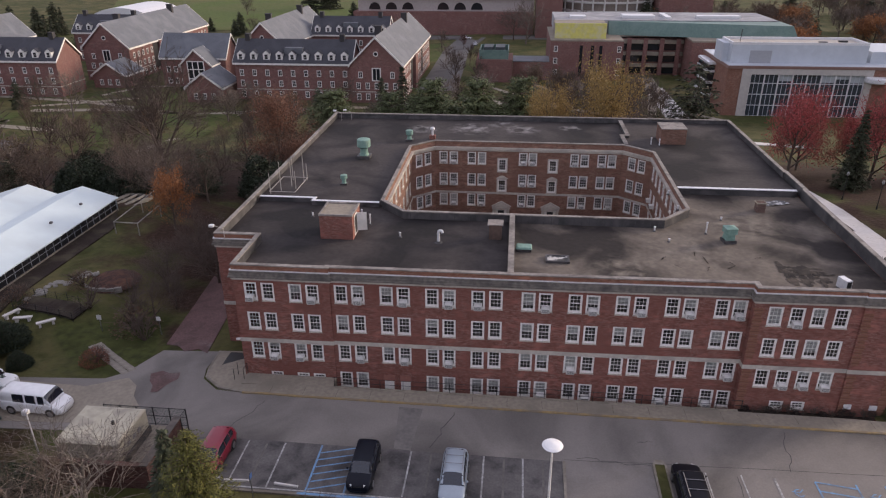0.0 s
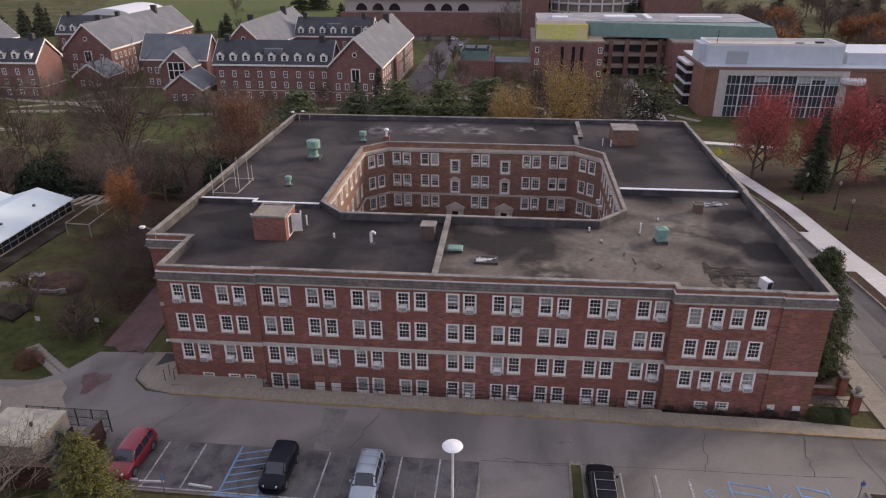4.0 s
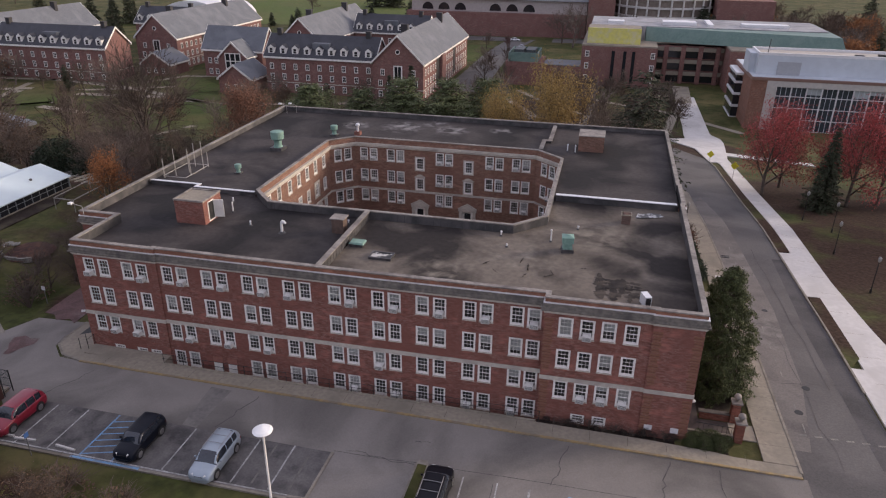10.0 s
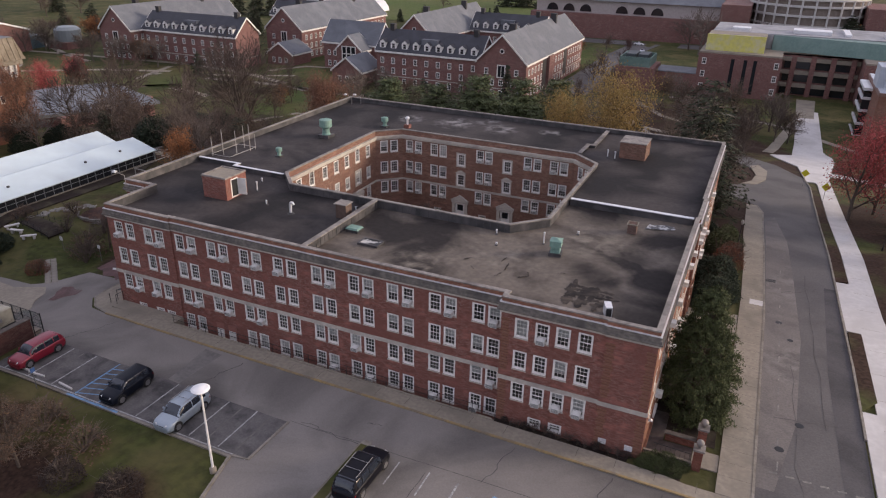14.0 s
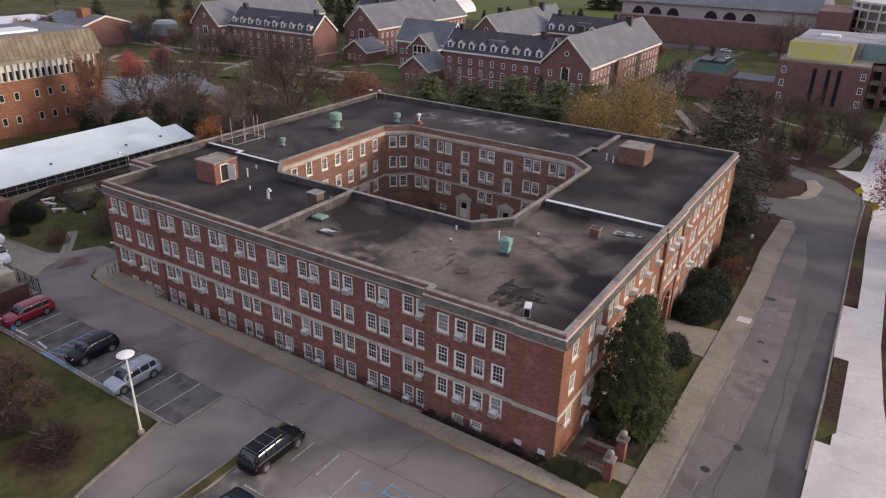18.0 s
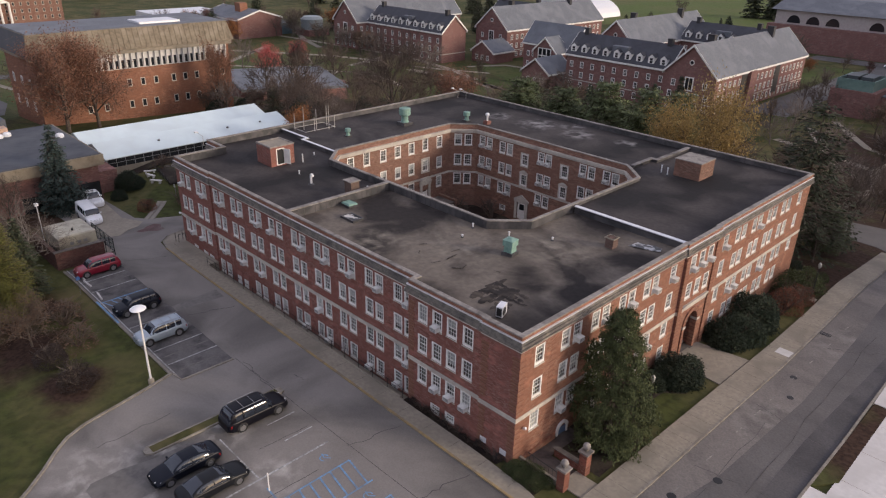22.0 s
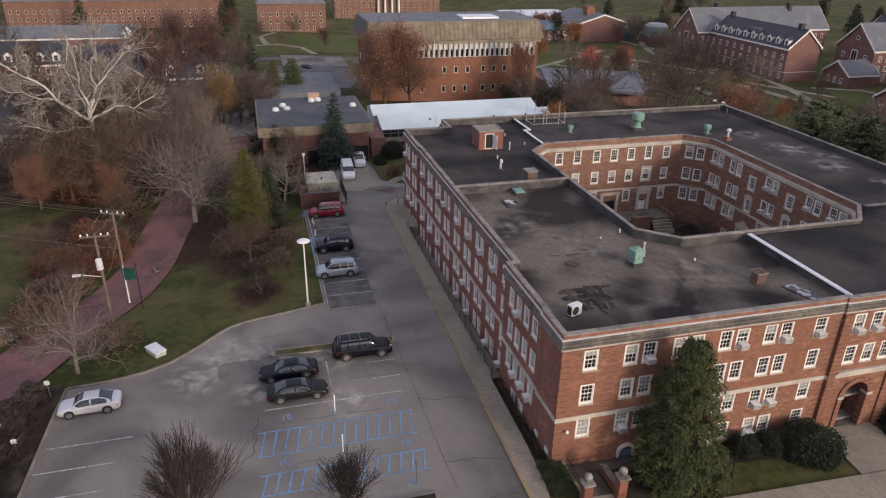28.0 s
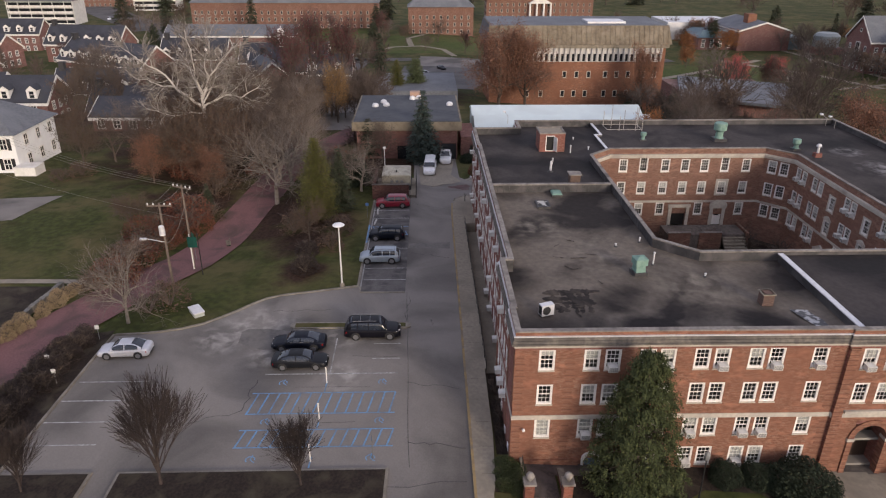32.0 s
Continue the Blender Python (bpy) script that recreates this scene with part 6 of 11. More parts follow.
def apartments(x, y0, y1, storeys, label):
    """A white block of flats with long balconies on its east side."""
    t = thing("apartment_building", label, "building")
    z = tz(x, (y0 + y1) / 2)
    part("wall", Build().box(x - 14, y0, z - 1, x, y1, z + 3 * storeys), surf("white stucco", (0.6, 0.59, 0.57), (0.52, 0.51, 0.49), 0.6, 0.8), t)
    part("roof", Build().box(x - 14.5, y0 - 0.5, z + 3 * storeys, x + 1.9, y1 + 0.5, z + 3 * storeys + 0.4), SLATE, t)
    for k in range(storeys):
        part("window_band", Build().box(x, y0 + 0.5, z + 3 * k + 0.5, x + 0.1, y1 - 0.5, z + 3 * k + 2.3), DARKPANE, t, "dark window band")
        part("balcony", Build().box(x + 0.1, y0, z + 3 * k - 0.1, x + 1.7, y1, z + 3 * k + 0.1).box(x + 1.6, y0, z + 3 * k + 0.1, x + 1.7, y1, z + 3 * k + 1.0), WHITE, t, "white balcony")
        for j in range(int((y1 - y0) / 6) + 1):
            part("balcony_post", Build().box(x + 1.5, y0 + 6 * j, z + 3 * k + 0.1, x + 1.62, y0 + 6 * j + 0.3, z + 3 * k + 2.9), WHITE, t)
    return t


apartments(-322, -176, -142, 4, "white apartment building with long balconies")
apartments(-395, -138, -112, 3, "white apartment building behind a far car park")
apartments(-300, -215, -190, 3, "white apartment building beside other flats")
brick_house(-250, -40, 56, 16, 90, -12, -6.0, -2.5, 0, "long low brick hall with plain grey roof", SLATE)
brick_house(-196, -118, 24, 12, 70, -11, -4.0, 1.0, 4)
brick_house(-150, -100, 22, 12, 75, -10, -3.0, 2.0, 4)
brick_house(-240, -130, 26, 12, 90, -12, -4.0, 1.0, 5)
brick_house(-92, -50, 18, 12, 90, -6, 0.5, 5.0, 3)
t = thing("low_shed", "low dark-roofed shed behind the trees", "building")
gabled_block(t, -82, -24, -70, -8, -4, 1.0, 3.6, SLATE_DARK, "y", BRICK_FAR)
wall_windows(t, (-70, -24), (-70, -8), 90, (-1.5,), 3.2, kind="wide")

t = thing("brick_house", "brick house with dark slate roof", "house", pose(-160, -3, 0))
gabled_block(t, -7, -9, 7, 9, -15, -5.0, -0.6, SLATE_DARK, "y", BRICK_FAR)

# ---- vehicles ----
TYRE = paint("tyre rubber", (0.018, 0.018, 0.019), 0.85)
RIM = paint("alloy rim", (0.34, 0.34, 0.35), 0.35, 0.8)
CARGLASS = paint("car glass", (0.016, 0.022, 0.034), 0.05, 0.0, 0.0, 0.8)
TRIM = paint("black plastic trim", (0.022, 0.022, 0.023), 0.6)
LAMP_CLEAR = paint("clear lamp", (0.62, 0.62, 0.62), 0.15)
LAMP_RED = paint("red lamp", (0.30, 0.012, 0.014), 0.2)
CHROME = paint("dull chrome", (0.30, 0.30, 0.31), 0.5, 0.6)


def lerp(pts, u):
    for (a, p), (c, q) in zip(pts, pts[1:]):
        if u <= c:
            return p + (q - p) * ((u - a) / (c - a) if c > a else 0)
    return pts[-1][1]


def smooth(pts, u):
    """Like lerp, with eased joins."""
    return (lerp(pts, max(u - 0.022, 0)) + 2 * lerp(pts, u) + lerp(pts, min(u + 0.022, 1))) / 4


CAR_KINDS = {
    # shoulder height along the length; feet and heads of windscreen and rear window; roof inset; wheel places
    "sedan": dict(top=[(0, 0.52), (0.02, 0.66), (0.08, 0.76), (0.28, 0.90), (0.60, 0.95), (0.86, 0.99), (0.96, 0.97), (0.99, 0.86), (1, 0.72)], cab=(0.255, 0.45, 0.66, 0.875), inset=0.30, axle=(0.195, 0.79), sweep=1.0),
    "suv": dict(top=[(0, 0.62), (0.015, 0.82), (0.06, 0.94), (0.24, 1.06), (0.60, 1.10), (0.95, 1.13), (0.985, 1.05), (1, 0.85)], cab=(0.235, 0.39, 0.88, 0.975), inset=0.23, axle=(0.19, 0.79), sweep=0.6),
    "van": dict(top=[(0, 0.70), (0.015, 0.90), (0.12, 1.10), (0.17, 1.22), (0.98, 1.28), (1, 1.2)], cab=(0.13, 0.26, 0.97, 0.995), inset=0.16, axle=(0.17, 0.80), sweep=0.2),
    "pickup": dict(top=[(0, 0.80), (0.015, 1.0), (0.07, 1.08), (0.25, 1.16), (0.62, 1.2), (0.64, 1.22), (0.99, 1.22), (1, 1.1)], cab=(0.24, 0.34, 0.56, 0.60), inset=0.2, axle=(0.18, 0.79), sweep=0.3),
}


def car(name, label, x, y, turn, ln, w, h, kind, mat, z=None, rails=False, category="car"):
    """A vehicle: nose towards its local +x, standing at its middle."""
    t = thing(name, label, category, pose(x, y, (tz(x, y) + 0.055) if z is None else z, 0, 0, turn))
    k = CAR_KINDS[kind]
    hw = w / 2

    def plan(u):
        e = min(u / 0.13, (1 - u) / 0.10, 1)
        return hw * (0.74 + 0.26 * math.sqrt(max(0, 1 - (1 - e) ** 2.2)))

    b, rings = Build(), []
    us = [0, 0.004, 0.012, 0.03] + [0.06 + 0.88 * i / 26 for i in range(27)] + [0.97, 0.988, 0.996, 1]
    for u in us:
        top, hh = smooth(k["top"], u), plan(u)
        e = min(u, 1 - u)
        low = 0.22 + 0.14 * max(0, 1 - e / 0.10) ** 2
        px = ln / 2 - u * ln
        prof = [(hh * 0.86, low), (hh * 0.96, low + 0.07), (hh, low + 0.22), (hh * 0.995, (low + top) / 2 + 0.08), (hh * 0.985, top - 0.14), (hh * 0.955, top - 0.06), (hh * 0.89, top - 0.015), (hh * 0.66, top + 0.018), (0, top + 0.035)]
        rings.append([(px, yy, zz) for yy, zz in prof] + [(px, -yy, zz) for yy, zz in prof[-2::-1]])
    b.loft(rings)
    part("body", b, mat, t, smooth=True)
    c0, c1, c2, c3 = k["cab"]
    zt = h - 0.03

    def cabin(u, lift=0.0):
        """Half section of the cabin: foot, mid glass, cant rail, crown."""
        px = ln / 2 - u * ln
        foot = smooth(k["top"], u) - 0.02
        if u < c1:
            s = math.sin(math.pi / 2 * (u - c0) / (c1 - c0)) ** (0.9)
        elif u > c2:
            s = math.sin(math.pi / 2 * (c3 - u) / (c3 - c2)) ** (0.9)
        else:
            s = 1.0
        arch = 0.05 * math.sin(math.pi * (u - c0) / (c3 - c0))
        zc = foot + 0.03 + (zt - 0.05 + arch - foot - 0.03) * s
        yb = plan(u) * 0.90
        wi = (hw - k["inset"]) * (0.94 + 0.06 * s) + (yb - hw + k["inset"]) * (1 - s) * 0.9
        return [(px, yb + lift, foot), (px, yb + (wi - yb) * 0.45 + 0.02 + lift, foot + (zc - foot) * 0.5), (px, wi + lift, foot + (zc - foot) * 0.90), (px, wi * 0.86, zc + lift * 0.6), (px, wi * 0.45, zc + 0.025 * s + lift), (px, 0, zc + 0.032 * s + lift)]

    def cab_loft(ua, ub, n, lift, first=0, last=6, side=0):
        rr = []
        for i in range(n):
            q = cabin(ua + (ub - ua) * i / (n - 1), lift)[first:last]
            if side:
                rr.append([(a, side * c, d) for a, c, d in q])
            else:
                rr.append([(a, -c, d) for a, c, d in q] + [(a, c, d) for a, c, d in q[::-1] if c > 0])
        bb = Build()
        bb.loft(rr, False, False)
        return bb

    part("glasshouse", cab_loft(c0, c3, 22, 0.0), mat if kind == "van" else CARGLASS, t, "white upper body" if kind == "van" else "dark glasshouse", smooth=True)
    if kind == "van":
        part("windscreen", cab_loft(c0 + 0.015, c1 - 0.035, 8, 0.014, 2, 6), CARGLASS, t, "dark windscreen", smooth=True)
        for s in (-1, 1):
            for a, c in ((0.235, 0.335), (0.37, 0.53), (0.56, 0.74)):
                part("side_window", cab_loft(a, c, 4, 0.016, 0, 3, s), CARGLASS, t, "dark side window")
    else:
        part("roof", cab_loft(c1 - 0.02, c2 + 0.02, 10, 0.012, 2), mat, t, smooth=True)
        mid = (c1 + c2) / 2 - 0.01
        cuts = [(c0 + 0.01, c0 + 0.055), (mid - 0.008, mid + 0.010), (c3 - 0.075, c3 - 0.012)]
        if kind == "suv":
            cuts = [(c0 + 0.01, c0 + 0.04), (mid - 0.07, mid - 0.054), (0.74, 0.76), (c2 - 0.01, c3 - 0.02)]
        for s in (-1, 1):
            for a, c in cuts:
                part("pillar", cab_loft(a, c, 4, 0.012, 0, 4, s), mat, t)
            part("cant_rail", cab_loft(c0 + 0.03, c3 - 0.03, 14, 0.011, 2, 4, s), mat, t)
            if kind == "sedan":
                part("window_trim", Build().tube((ln / 2 - (c0 + 0.06) * ln, s * hw * 0.905, smooth(k["top"], c0 + 0.06) + 0.02), (ln / 2 - (c3 - 0.08) * ln, s * hw * 0.905, smooth(k["top"], c3 - 0.08) + 0.02), 0.015, None, 4), CHROME, t, "chrome window trim")
    f1, r1 = ln / 2 - c1 * ln, ln / 2 - c2 * ln
    wi = hw - k["inset"]
    if kind == "pickup":
        part("bed", Build().box(-ln / 2 + 0.12, -hw * 0.78, 1.232, -ln / 2 + ln * 0.36, hw * 0.78, 1.268), TRIM, t, "dark load bed")
    if rails:
        for s in (-1, 1):
            part("roof_rail", Build().tube((f1 - 0.15, s * wi * 0.88, zt + 0.09), (r1 + 0.2, s * wi * 0.88, zt + 0.09), 0.025, None, 5), CHROME, t)
        for q in (0.3, 0.65):
            part("cross_bar", Build().tube((f1 + (r1 - f1) * q, -wi * 0.88, zt + 0.1), (f1 + (r1 - f1) * q, wi * 0.88, zt + 0.1), 0.02, None, 5), CHROME, t)
    rad = 0.34 if kind == "sedan" else 0.38
    well = Build().turned([(rad + 0.06, -0.02), (rad + 0.06, 0.0), (0.02, 0.002)], 20).mesh("wheel_well")
    tyre = Build().turned([(rad - 0.07, -0.1), (rad, -0.07), (rad, 0.07), (rad - 0.07, 0.1)], 20).mesh("wheel")
    rim = Build().turned([(rad * 0.70, 0.085), (rad * 0.68, 0.108), (rad * 0.2, 0.10), (0.05, 0.115)], 16).mesh("rim")
    for u in k["axle"]:
        px = ln / 2 - u * ln
        for s in (-1, 1):
            part("wheel_well", well, TRIM, t, "dark wheel well", pose(px, s * (hw + 0.002), rad + 0.02, -90 * s))
            wh = part("wheel", tyre, TYRE, t, "black tyre", pose(px, s * (hw - 0.065), rad, 90 * s))
            part("rim", rim, RIM, wh, "grey alloy rim", pose(0, 0, 0, 180))
    zh = smooth(k["top"], 0.05)
    for s in (-1, 1):
        part("headlight", Build().loft([[(ln / 2 - 0.02, s * hw * 0.46, zh - 0.20), (ln / 2 - 0.02, s * hw * 0.46, zh - 0.08), (ln / 2 - 0.14, s * hw * 0.46, zh - 0.03)], [(ln / 2 - 0.32, s * hw * 0.93, zh - 0.16), (ln / 2 - 0.32, s * hw * 0.93, zh - 0.02), (ln / 2 - 0.40, s * hw * 0.90, zh + 0.0)]]), LAMP_CLEAR, t, "clear headlight")
        zl = smooth(k["top"], 0.985) - 0.20
        part("tail_light", Build().loft([[(-ln / 2 - 0.005, s * hw * 0.50, zl - 0.07), (-ln / 2 - 0.005, s * hw * 0.50, zl + 0.07), (-ln / 2 + 0.1, s * hw * 0.50, zl + 0.07)], [(-ln / 2 + 0.20, s * hw * 0.965, zl - 0.10), (-ln / 2 + 0.20, s * hw * 0.965, zl + 0.12), (-ln / 2 + 0.38, s * hw * 0.97, zl + 0.10)]]), LAMP_RED, t, "red tail light")
        fx = ln / 2 - (c0 + 0.075) * ln
        part("mirror", Build().turned([(0.03, -0.09), (0.085, -0.05), (0.085, 0.05), (0.03, 0.09)], 8), mat, t, "", pose(fx, s * (hw + 0.07), smooth(k["top"], c0 + 0.07) + 0.10, 90))
    part("grille", Build().box(ln / 2 - 0.12, -hw * 0.34, zh - 0.30, ln / 2 - 0.004, hw * 0.34, zh - 0.16), TRIM, t, "dark grille")
    part("front_bumper", Build().loft([[(ln / 2 - 0.25, -hw * 0.86, 0.26), (ln / 2 - 0.25, -hw * 0.86, 0.38)], [(ln / 2 + 0.015, -hw * 0.6, 0.26), (ln / 2 + 0.015, -hw * 0.6, 0.38)], [(ln / 2 + 0.03, 0, 0.26), (ln / 2 + 0.03, 0, 0.38)], [(ln / 2 + 0.015, hw * 0.6, 0.26), (ln / 2 + 0.015, hw * 0.6, 0.38)], [(ln / 2 - 0.25, hw * 0.86, 0.26), (ln / 2 - 0.25, hw * 0.86, 0.38)]], False, False), mat, t)
    part("rear_bumper", Build().box(-ln / 2 - 0.02, -hw * 0.7, 0.32, -ln / 2 + 0.1, hw * 0.7, 0.46), TRIM, t)
    return t


P_BLACK = paint("black car paint", (0.006, 0.006, 0.010), 0.35, 0.0, 0.0, 0.2)
P_NAVY = paint("blue-black car paint", (0.005, 0.007, 0.014), 0.35, 0.0, 0.0, 0.2)
P_GREEN = paint("dark grey car paint", (0.011, 0.012, 0.015), 0.35, 0.0, 0.0, 0.2)
P_RED = paint("red car paint", (0.22, 0.008, 0.026), 0.3, 0.0, 0.3)
P_SILVER = paint("silver car paint", (0.60, 0.61, 0.65), 0.3, 0.2, 0.3)
P_BLUEGREY = paint("blue-grey car paint", (0.32, 0.375, 0.43), 0.35, 0.3, 0.3)
P_WHITE = paint("white car paint", (0.84, 0.85, 0.86), 0.3, 0.0, 0.3)
car("suv", "large black SUV with chrome roof rails beside the island", 13.2, 38.1, 90, 5.35, 2.0, 1.86, "suv", P_BLACK, rails=True)
car("sedan", "blue-black sedan parked nose to the drive", 15.1, 31.4, -90, 5.0, 1.86, 1.42, "sedan", P_NAVY)
car("sedan", "dark grey sedan beside the blue-black sedan", 18.15, 31.95, 90, 4.95, 1.86, 1.42, "sedan", P_GREEN)
car("sedan", "silver sedan parked at the hedge kerb", 16.05, 15.75, -88, 4.65, 1.82, 1.46, "sedan", P_SILVER)
car("suv", "blue-grey SUV with roof rails by the lamp", -3.3, 37.9, -90, 4.75, 1.88, 1.72, "suv", P_BLUEGREY, rails=True)
car("suv", "black compact SUV in a bay with blue lines", -9.9, 38.4, -90, 4.5, 1.84, 1.68, "suv", P_NAVY)
car("suv", "red SUV beside the brick enclosure", -21.3, 38.7, -90, 4.75, 1.86, 1.72, "suv", P_RED)
car("sedan", "pale silver sedan in the campus car park", -170.2, 43.8, 20, 4.7, 1.82, 1.45, "sedan", P_SILVER, z=tz(-170.2, 43.8) + 0.16)
car("sedan", "dark sedan in the campus car park", -189.5, 49.8, 25, 4.7, 1.82, 1.45, "sedan", P_BLACK, z=tz(-189.5, 49.8) + 0.16)
car("van", "white passenger van on the drive", -39.2, 44.1, -3, 5.7, 2.0, 2.1, "van", P_WHITE, category="van")
car("pickup_truck", "white pickup truck beside the garden lawn", -46.2, 46.9, -3, 5.8, 2.0, 1.95, "pickup", P_WHITE, category="pickup truck")
for i, (x, y, a, mt, lb) in enumerate(((-92, 32, 90, P_NAVY, "dark car in the service yard"), (-20, 345, 90, P_SILVER, "silver car on the far road"), (-26, 368, 0, P_WHITE, "white car on the far road"), (-330, -108, 20, P_NAVY, "dark car in a far car park"), (-335, -120, 20, P_SILVER, "silver car in a far car park"), (-322, -96, 20, P_BLACK, "black car in a far car park"), (-345, -134, 20, P_WHITE, "white car in a far car park"))):
    car("parked_car", lb, x, y, a, 4.7, 1.85, 1.5, "sedan", mt)

# ---- car park markings, lamps and small site things ----
def stripe(pts, w, mat, label, name="parking_line", dz=0.075, category="parking line", group="parking lines"):
    ob = drape(name, band(pts, w), dz, mat, 4, 0, label=label, category=category, kind="structure")
    return tagged(ob, group=group)


for x in (-22.6, -19.5, -16.6, -6.8, -3.95, -1.3, 1.6):
    stripe([(x, 36.3), (x, 41.0)], 0.13, LINE_WHITE, "worn white parking line")
for x in (-18.0, -5.25, 0.2, 3.06):
    stripe([(x, 36.6), (x, 40.8)], 0.16, ASPHALT_DARK, "dark worn streak in a parking bay", "streak", category="streak", group="streaks")
for x in (-13.7, -10.95):
    stripe([(x, 36.0), (x, 41.0)], 0.15, LINE_BLUE, "worn blue parking line")
for i in range(6):
    stripe([(-13.6, 36.4 + 0.75 * i), (-11.0, 37.2 + 0.75 * i)], 0.12, LINE_BLUE, "worn blue hatching line", dz=0.08)
drape("kerb", band([(3.2, 36.0), (4.55, 36.15), (4.65, 41.0)], 0.2), 0.13, KERB, 4, 0.4, label="low kerb at the end of the bays", category="kerb")
stripe([(-14.2, 35.9), (-8.4, 35.9)], 0.21, LINE_BLUE, "worn blue paint on the kerb", "kerb_paint", 0.157, "kerb paint", "")
stripe([(-24, 36.25), (4.4, 36.1)], 0.12, LINE_WHITE, "worn pale line along the kerb", dz=0.085)
# bays beside the island
stripe([(19.6, 29.1), (19.6, 40.7)], 0.16, LINE_WHITE, "worn white parking line")
for x in (14.8, 17.3):
    stripe([(x, 38.3), (x, 40.8)], 0.11, LINE_WHITE, "short worn white line")
stripe([(13.8, 34.75), (19.5, 34.75)], 0.12, LINE_WHITE, "worn white centre line", dz=0.085)
for x0, x1 in ((22.35, 25.1), (27.1, 29.1)):
    for x in (x0, x1):
        stripe([(x, 28.6), (x, 40.6)], 0.13, LINE_BLUE, "worn blue hatched bay line")
    for i in range(14):
        y = 28.7 + i * 0.88
        stripe([(x0, y + 0.45), (x1, y)], 0.14, LINE_BLUE, "worn blue hatching line", dz=0.08)
for x0, x1 in ((19.7, 22.3), (25.2, 27.0), (29.2, 31.4)):
    stripe([(x0 + 1.0, 34.65), (x1, 34.6)], 0.13, LINE_BLUE, "worn blue centre line", dz=0.085)
for x, y in ((20.9, 30.9), (20.9, 39.4), (26.1, 30.4), (26.1, 39.4), (30.4, 30.2), (30.4, 39.0)):
    stripe([(x + 0.34 * math.cos(a * 0.7), y + 0.34 * math.sin(a * 0.7)) for a in range(2, 9)], 0.09, LINE_BLUE, "faded blue painted symbol", "painted_symbol", category="painted symbol", group="painted symbols")
    stripe([(x - 0.5, y + 0.1), (x, y), (x + 0.34, y + 0.34)], 0.09, LINE_BLUE, "faded blue painted symbol", "painted_symbol", category="painted symbol", group="painted symbols")
for x, y0, y1 in ((20.4, 13.4, 19.4), (23.05, 13.1, 18.5), (25.8, 13.0, 18.4), (28.5, 12.9, 18.2)):
    stripe([(x, y0), (x, y1)], 0.12, LINE_WHITE, "worn white parking line")
# patches, pale dust and cracks
drape("asphalt_patch", [(11.9, 25.9), (12.4, 25.4), (14.4, 25.5), (15.6, 27.8), (15.9, 33.6), (12.6, 34.0), (12.4, 30.2), (11.9, 28)], 0.07, ASPHALT_DARK, 4, 0, label="dark newer asphalt patch", category="asphalt patch")
drape("asphalt_patch", [(-8.2, 41.2), (-6.9, 41.1), (-6.6, 46.2), (-8.6, 46.3)], 0.062, surf("sealed trench asphalt", (0.175, 0.162, 0.152), (0.135, 0.126, 0.120), 3.0, 0.9, (0.20, 0.185, 0.172), 0.5), 4, 0, label="dark sealed trench patch", category="asphalt patch")
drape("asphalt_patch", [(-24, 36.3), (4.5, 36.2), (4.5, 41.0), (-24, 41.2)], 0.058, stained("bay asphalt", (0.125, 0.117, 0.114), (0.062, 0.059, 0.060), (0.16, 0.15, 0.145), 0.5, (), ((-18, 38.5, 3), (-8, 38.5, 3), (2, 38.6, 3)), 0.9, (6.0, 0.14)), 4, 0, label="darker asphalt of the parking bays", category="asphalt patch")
ROAD_OLD = stained("older brown road asphalt", (0.168, 0.152, 0.142), (0.110, 0.101, 0.097), (0.22, 0.205, 0.19), 0.18, (), ((40.5, 70, 6), (42, 90, 6)), 0.9, (6.0, 0.15))
drape("asphalt_patch", [(38.95, 50), (40.2, 50), (41.8, 60), (42.4, 76), (41.9, 92), (41.2, 108), (39.6, 122), (38.2, 118), (38.65, 97), (38.95, 80)], 0.058, ROAD_OLD, 4, 0, label="older brown asphalt along the sidewalk", category="asphalt patch")
drape("asphalt_patch", [(44.9, 49), (46.7, 49), (46.7, 70), (46.4, 92), (45.2, 92), (44.6, 70)], 0.06, stained("dark road asphalt", (0.092, 0.087, 0.088), (0.062, 0.059, 0.061), (0.13, 0.125, 0.12), 0.2, (), (), 0.9, (6.0, 0.13)), 4, 0, label="dark resurfaced strip of the road", category="asphalt patch")
CRACK = surf("tarred crack", (0.085, 0.079, 0.076), (0.062, 0.058, 0.057), 4.0, 0.9, (0.12, 0.112, 0.108), 0.6)
crack_r = random.Random(5)
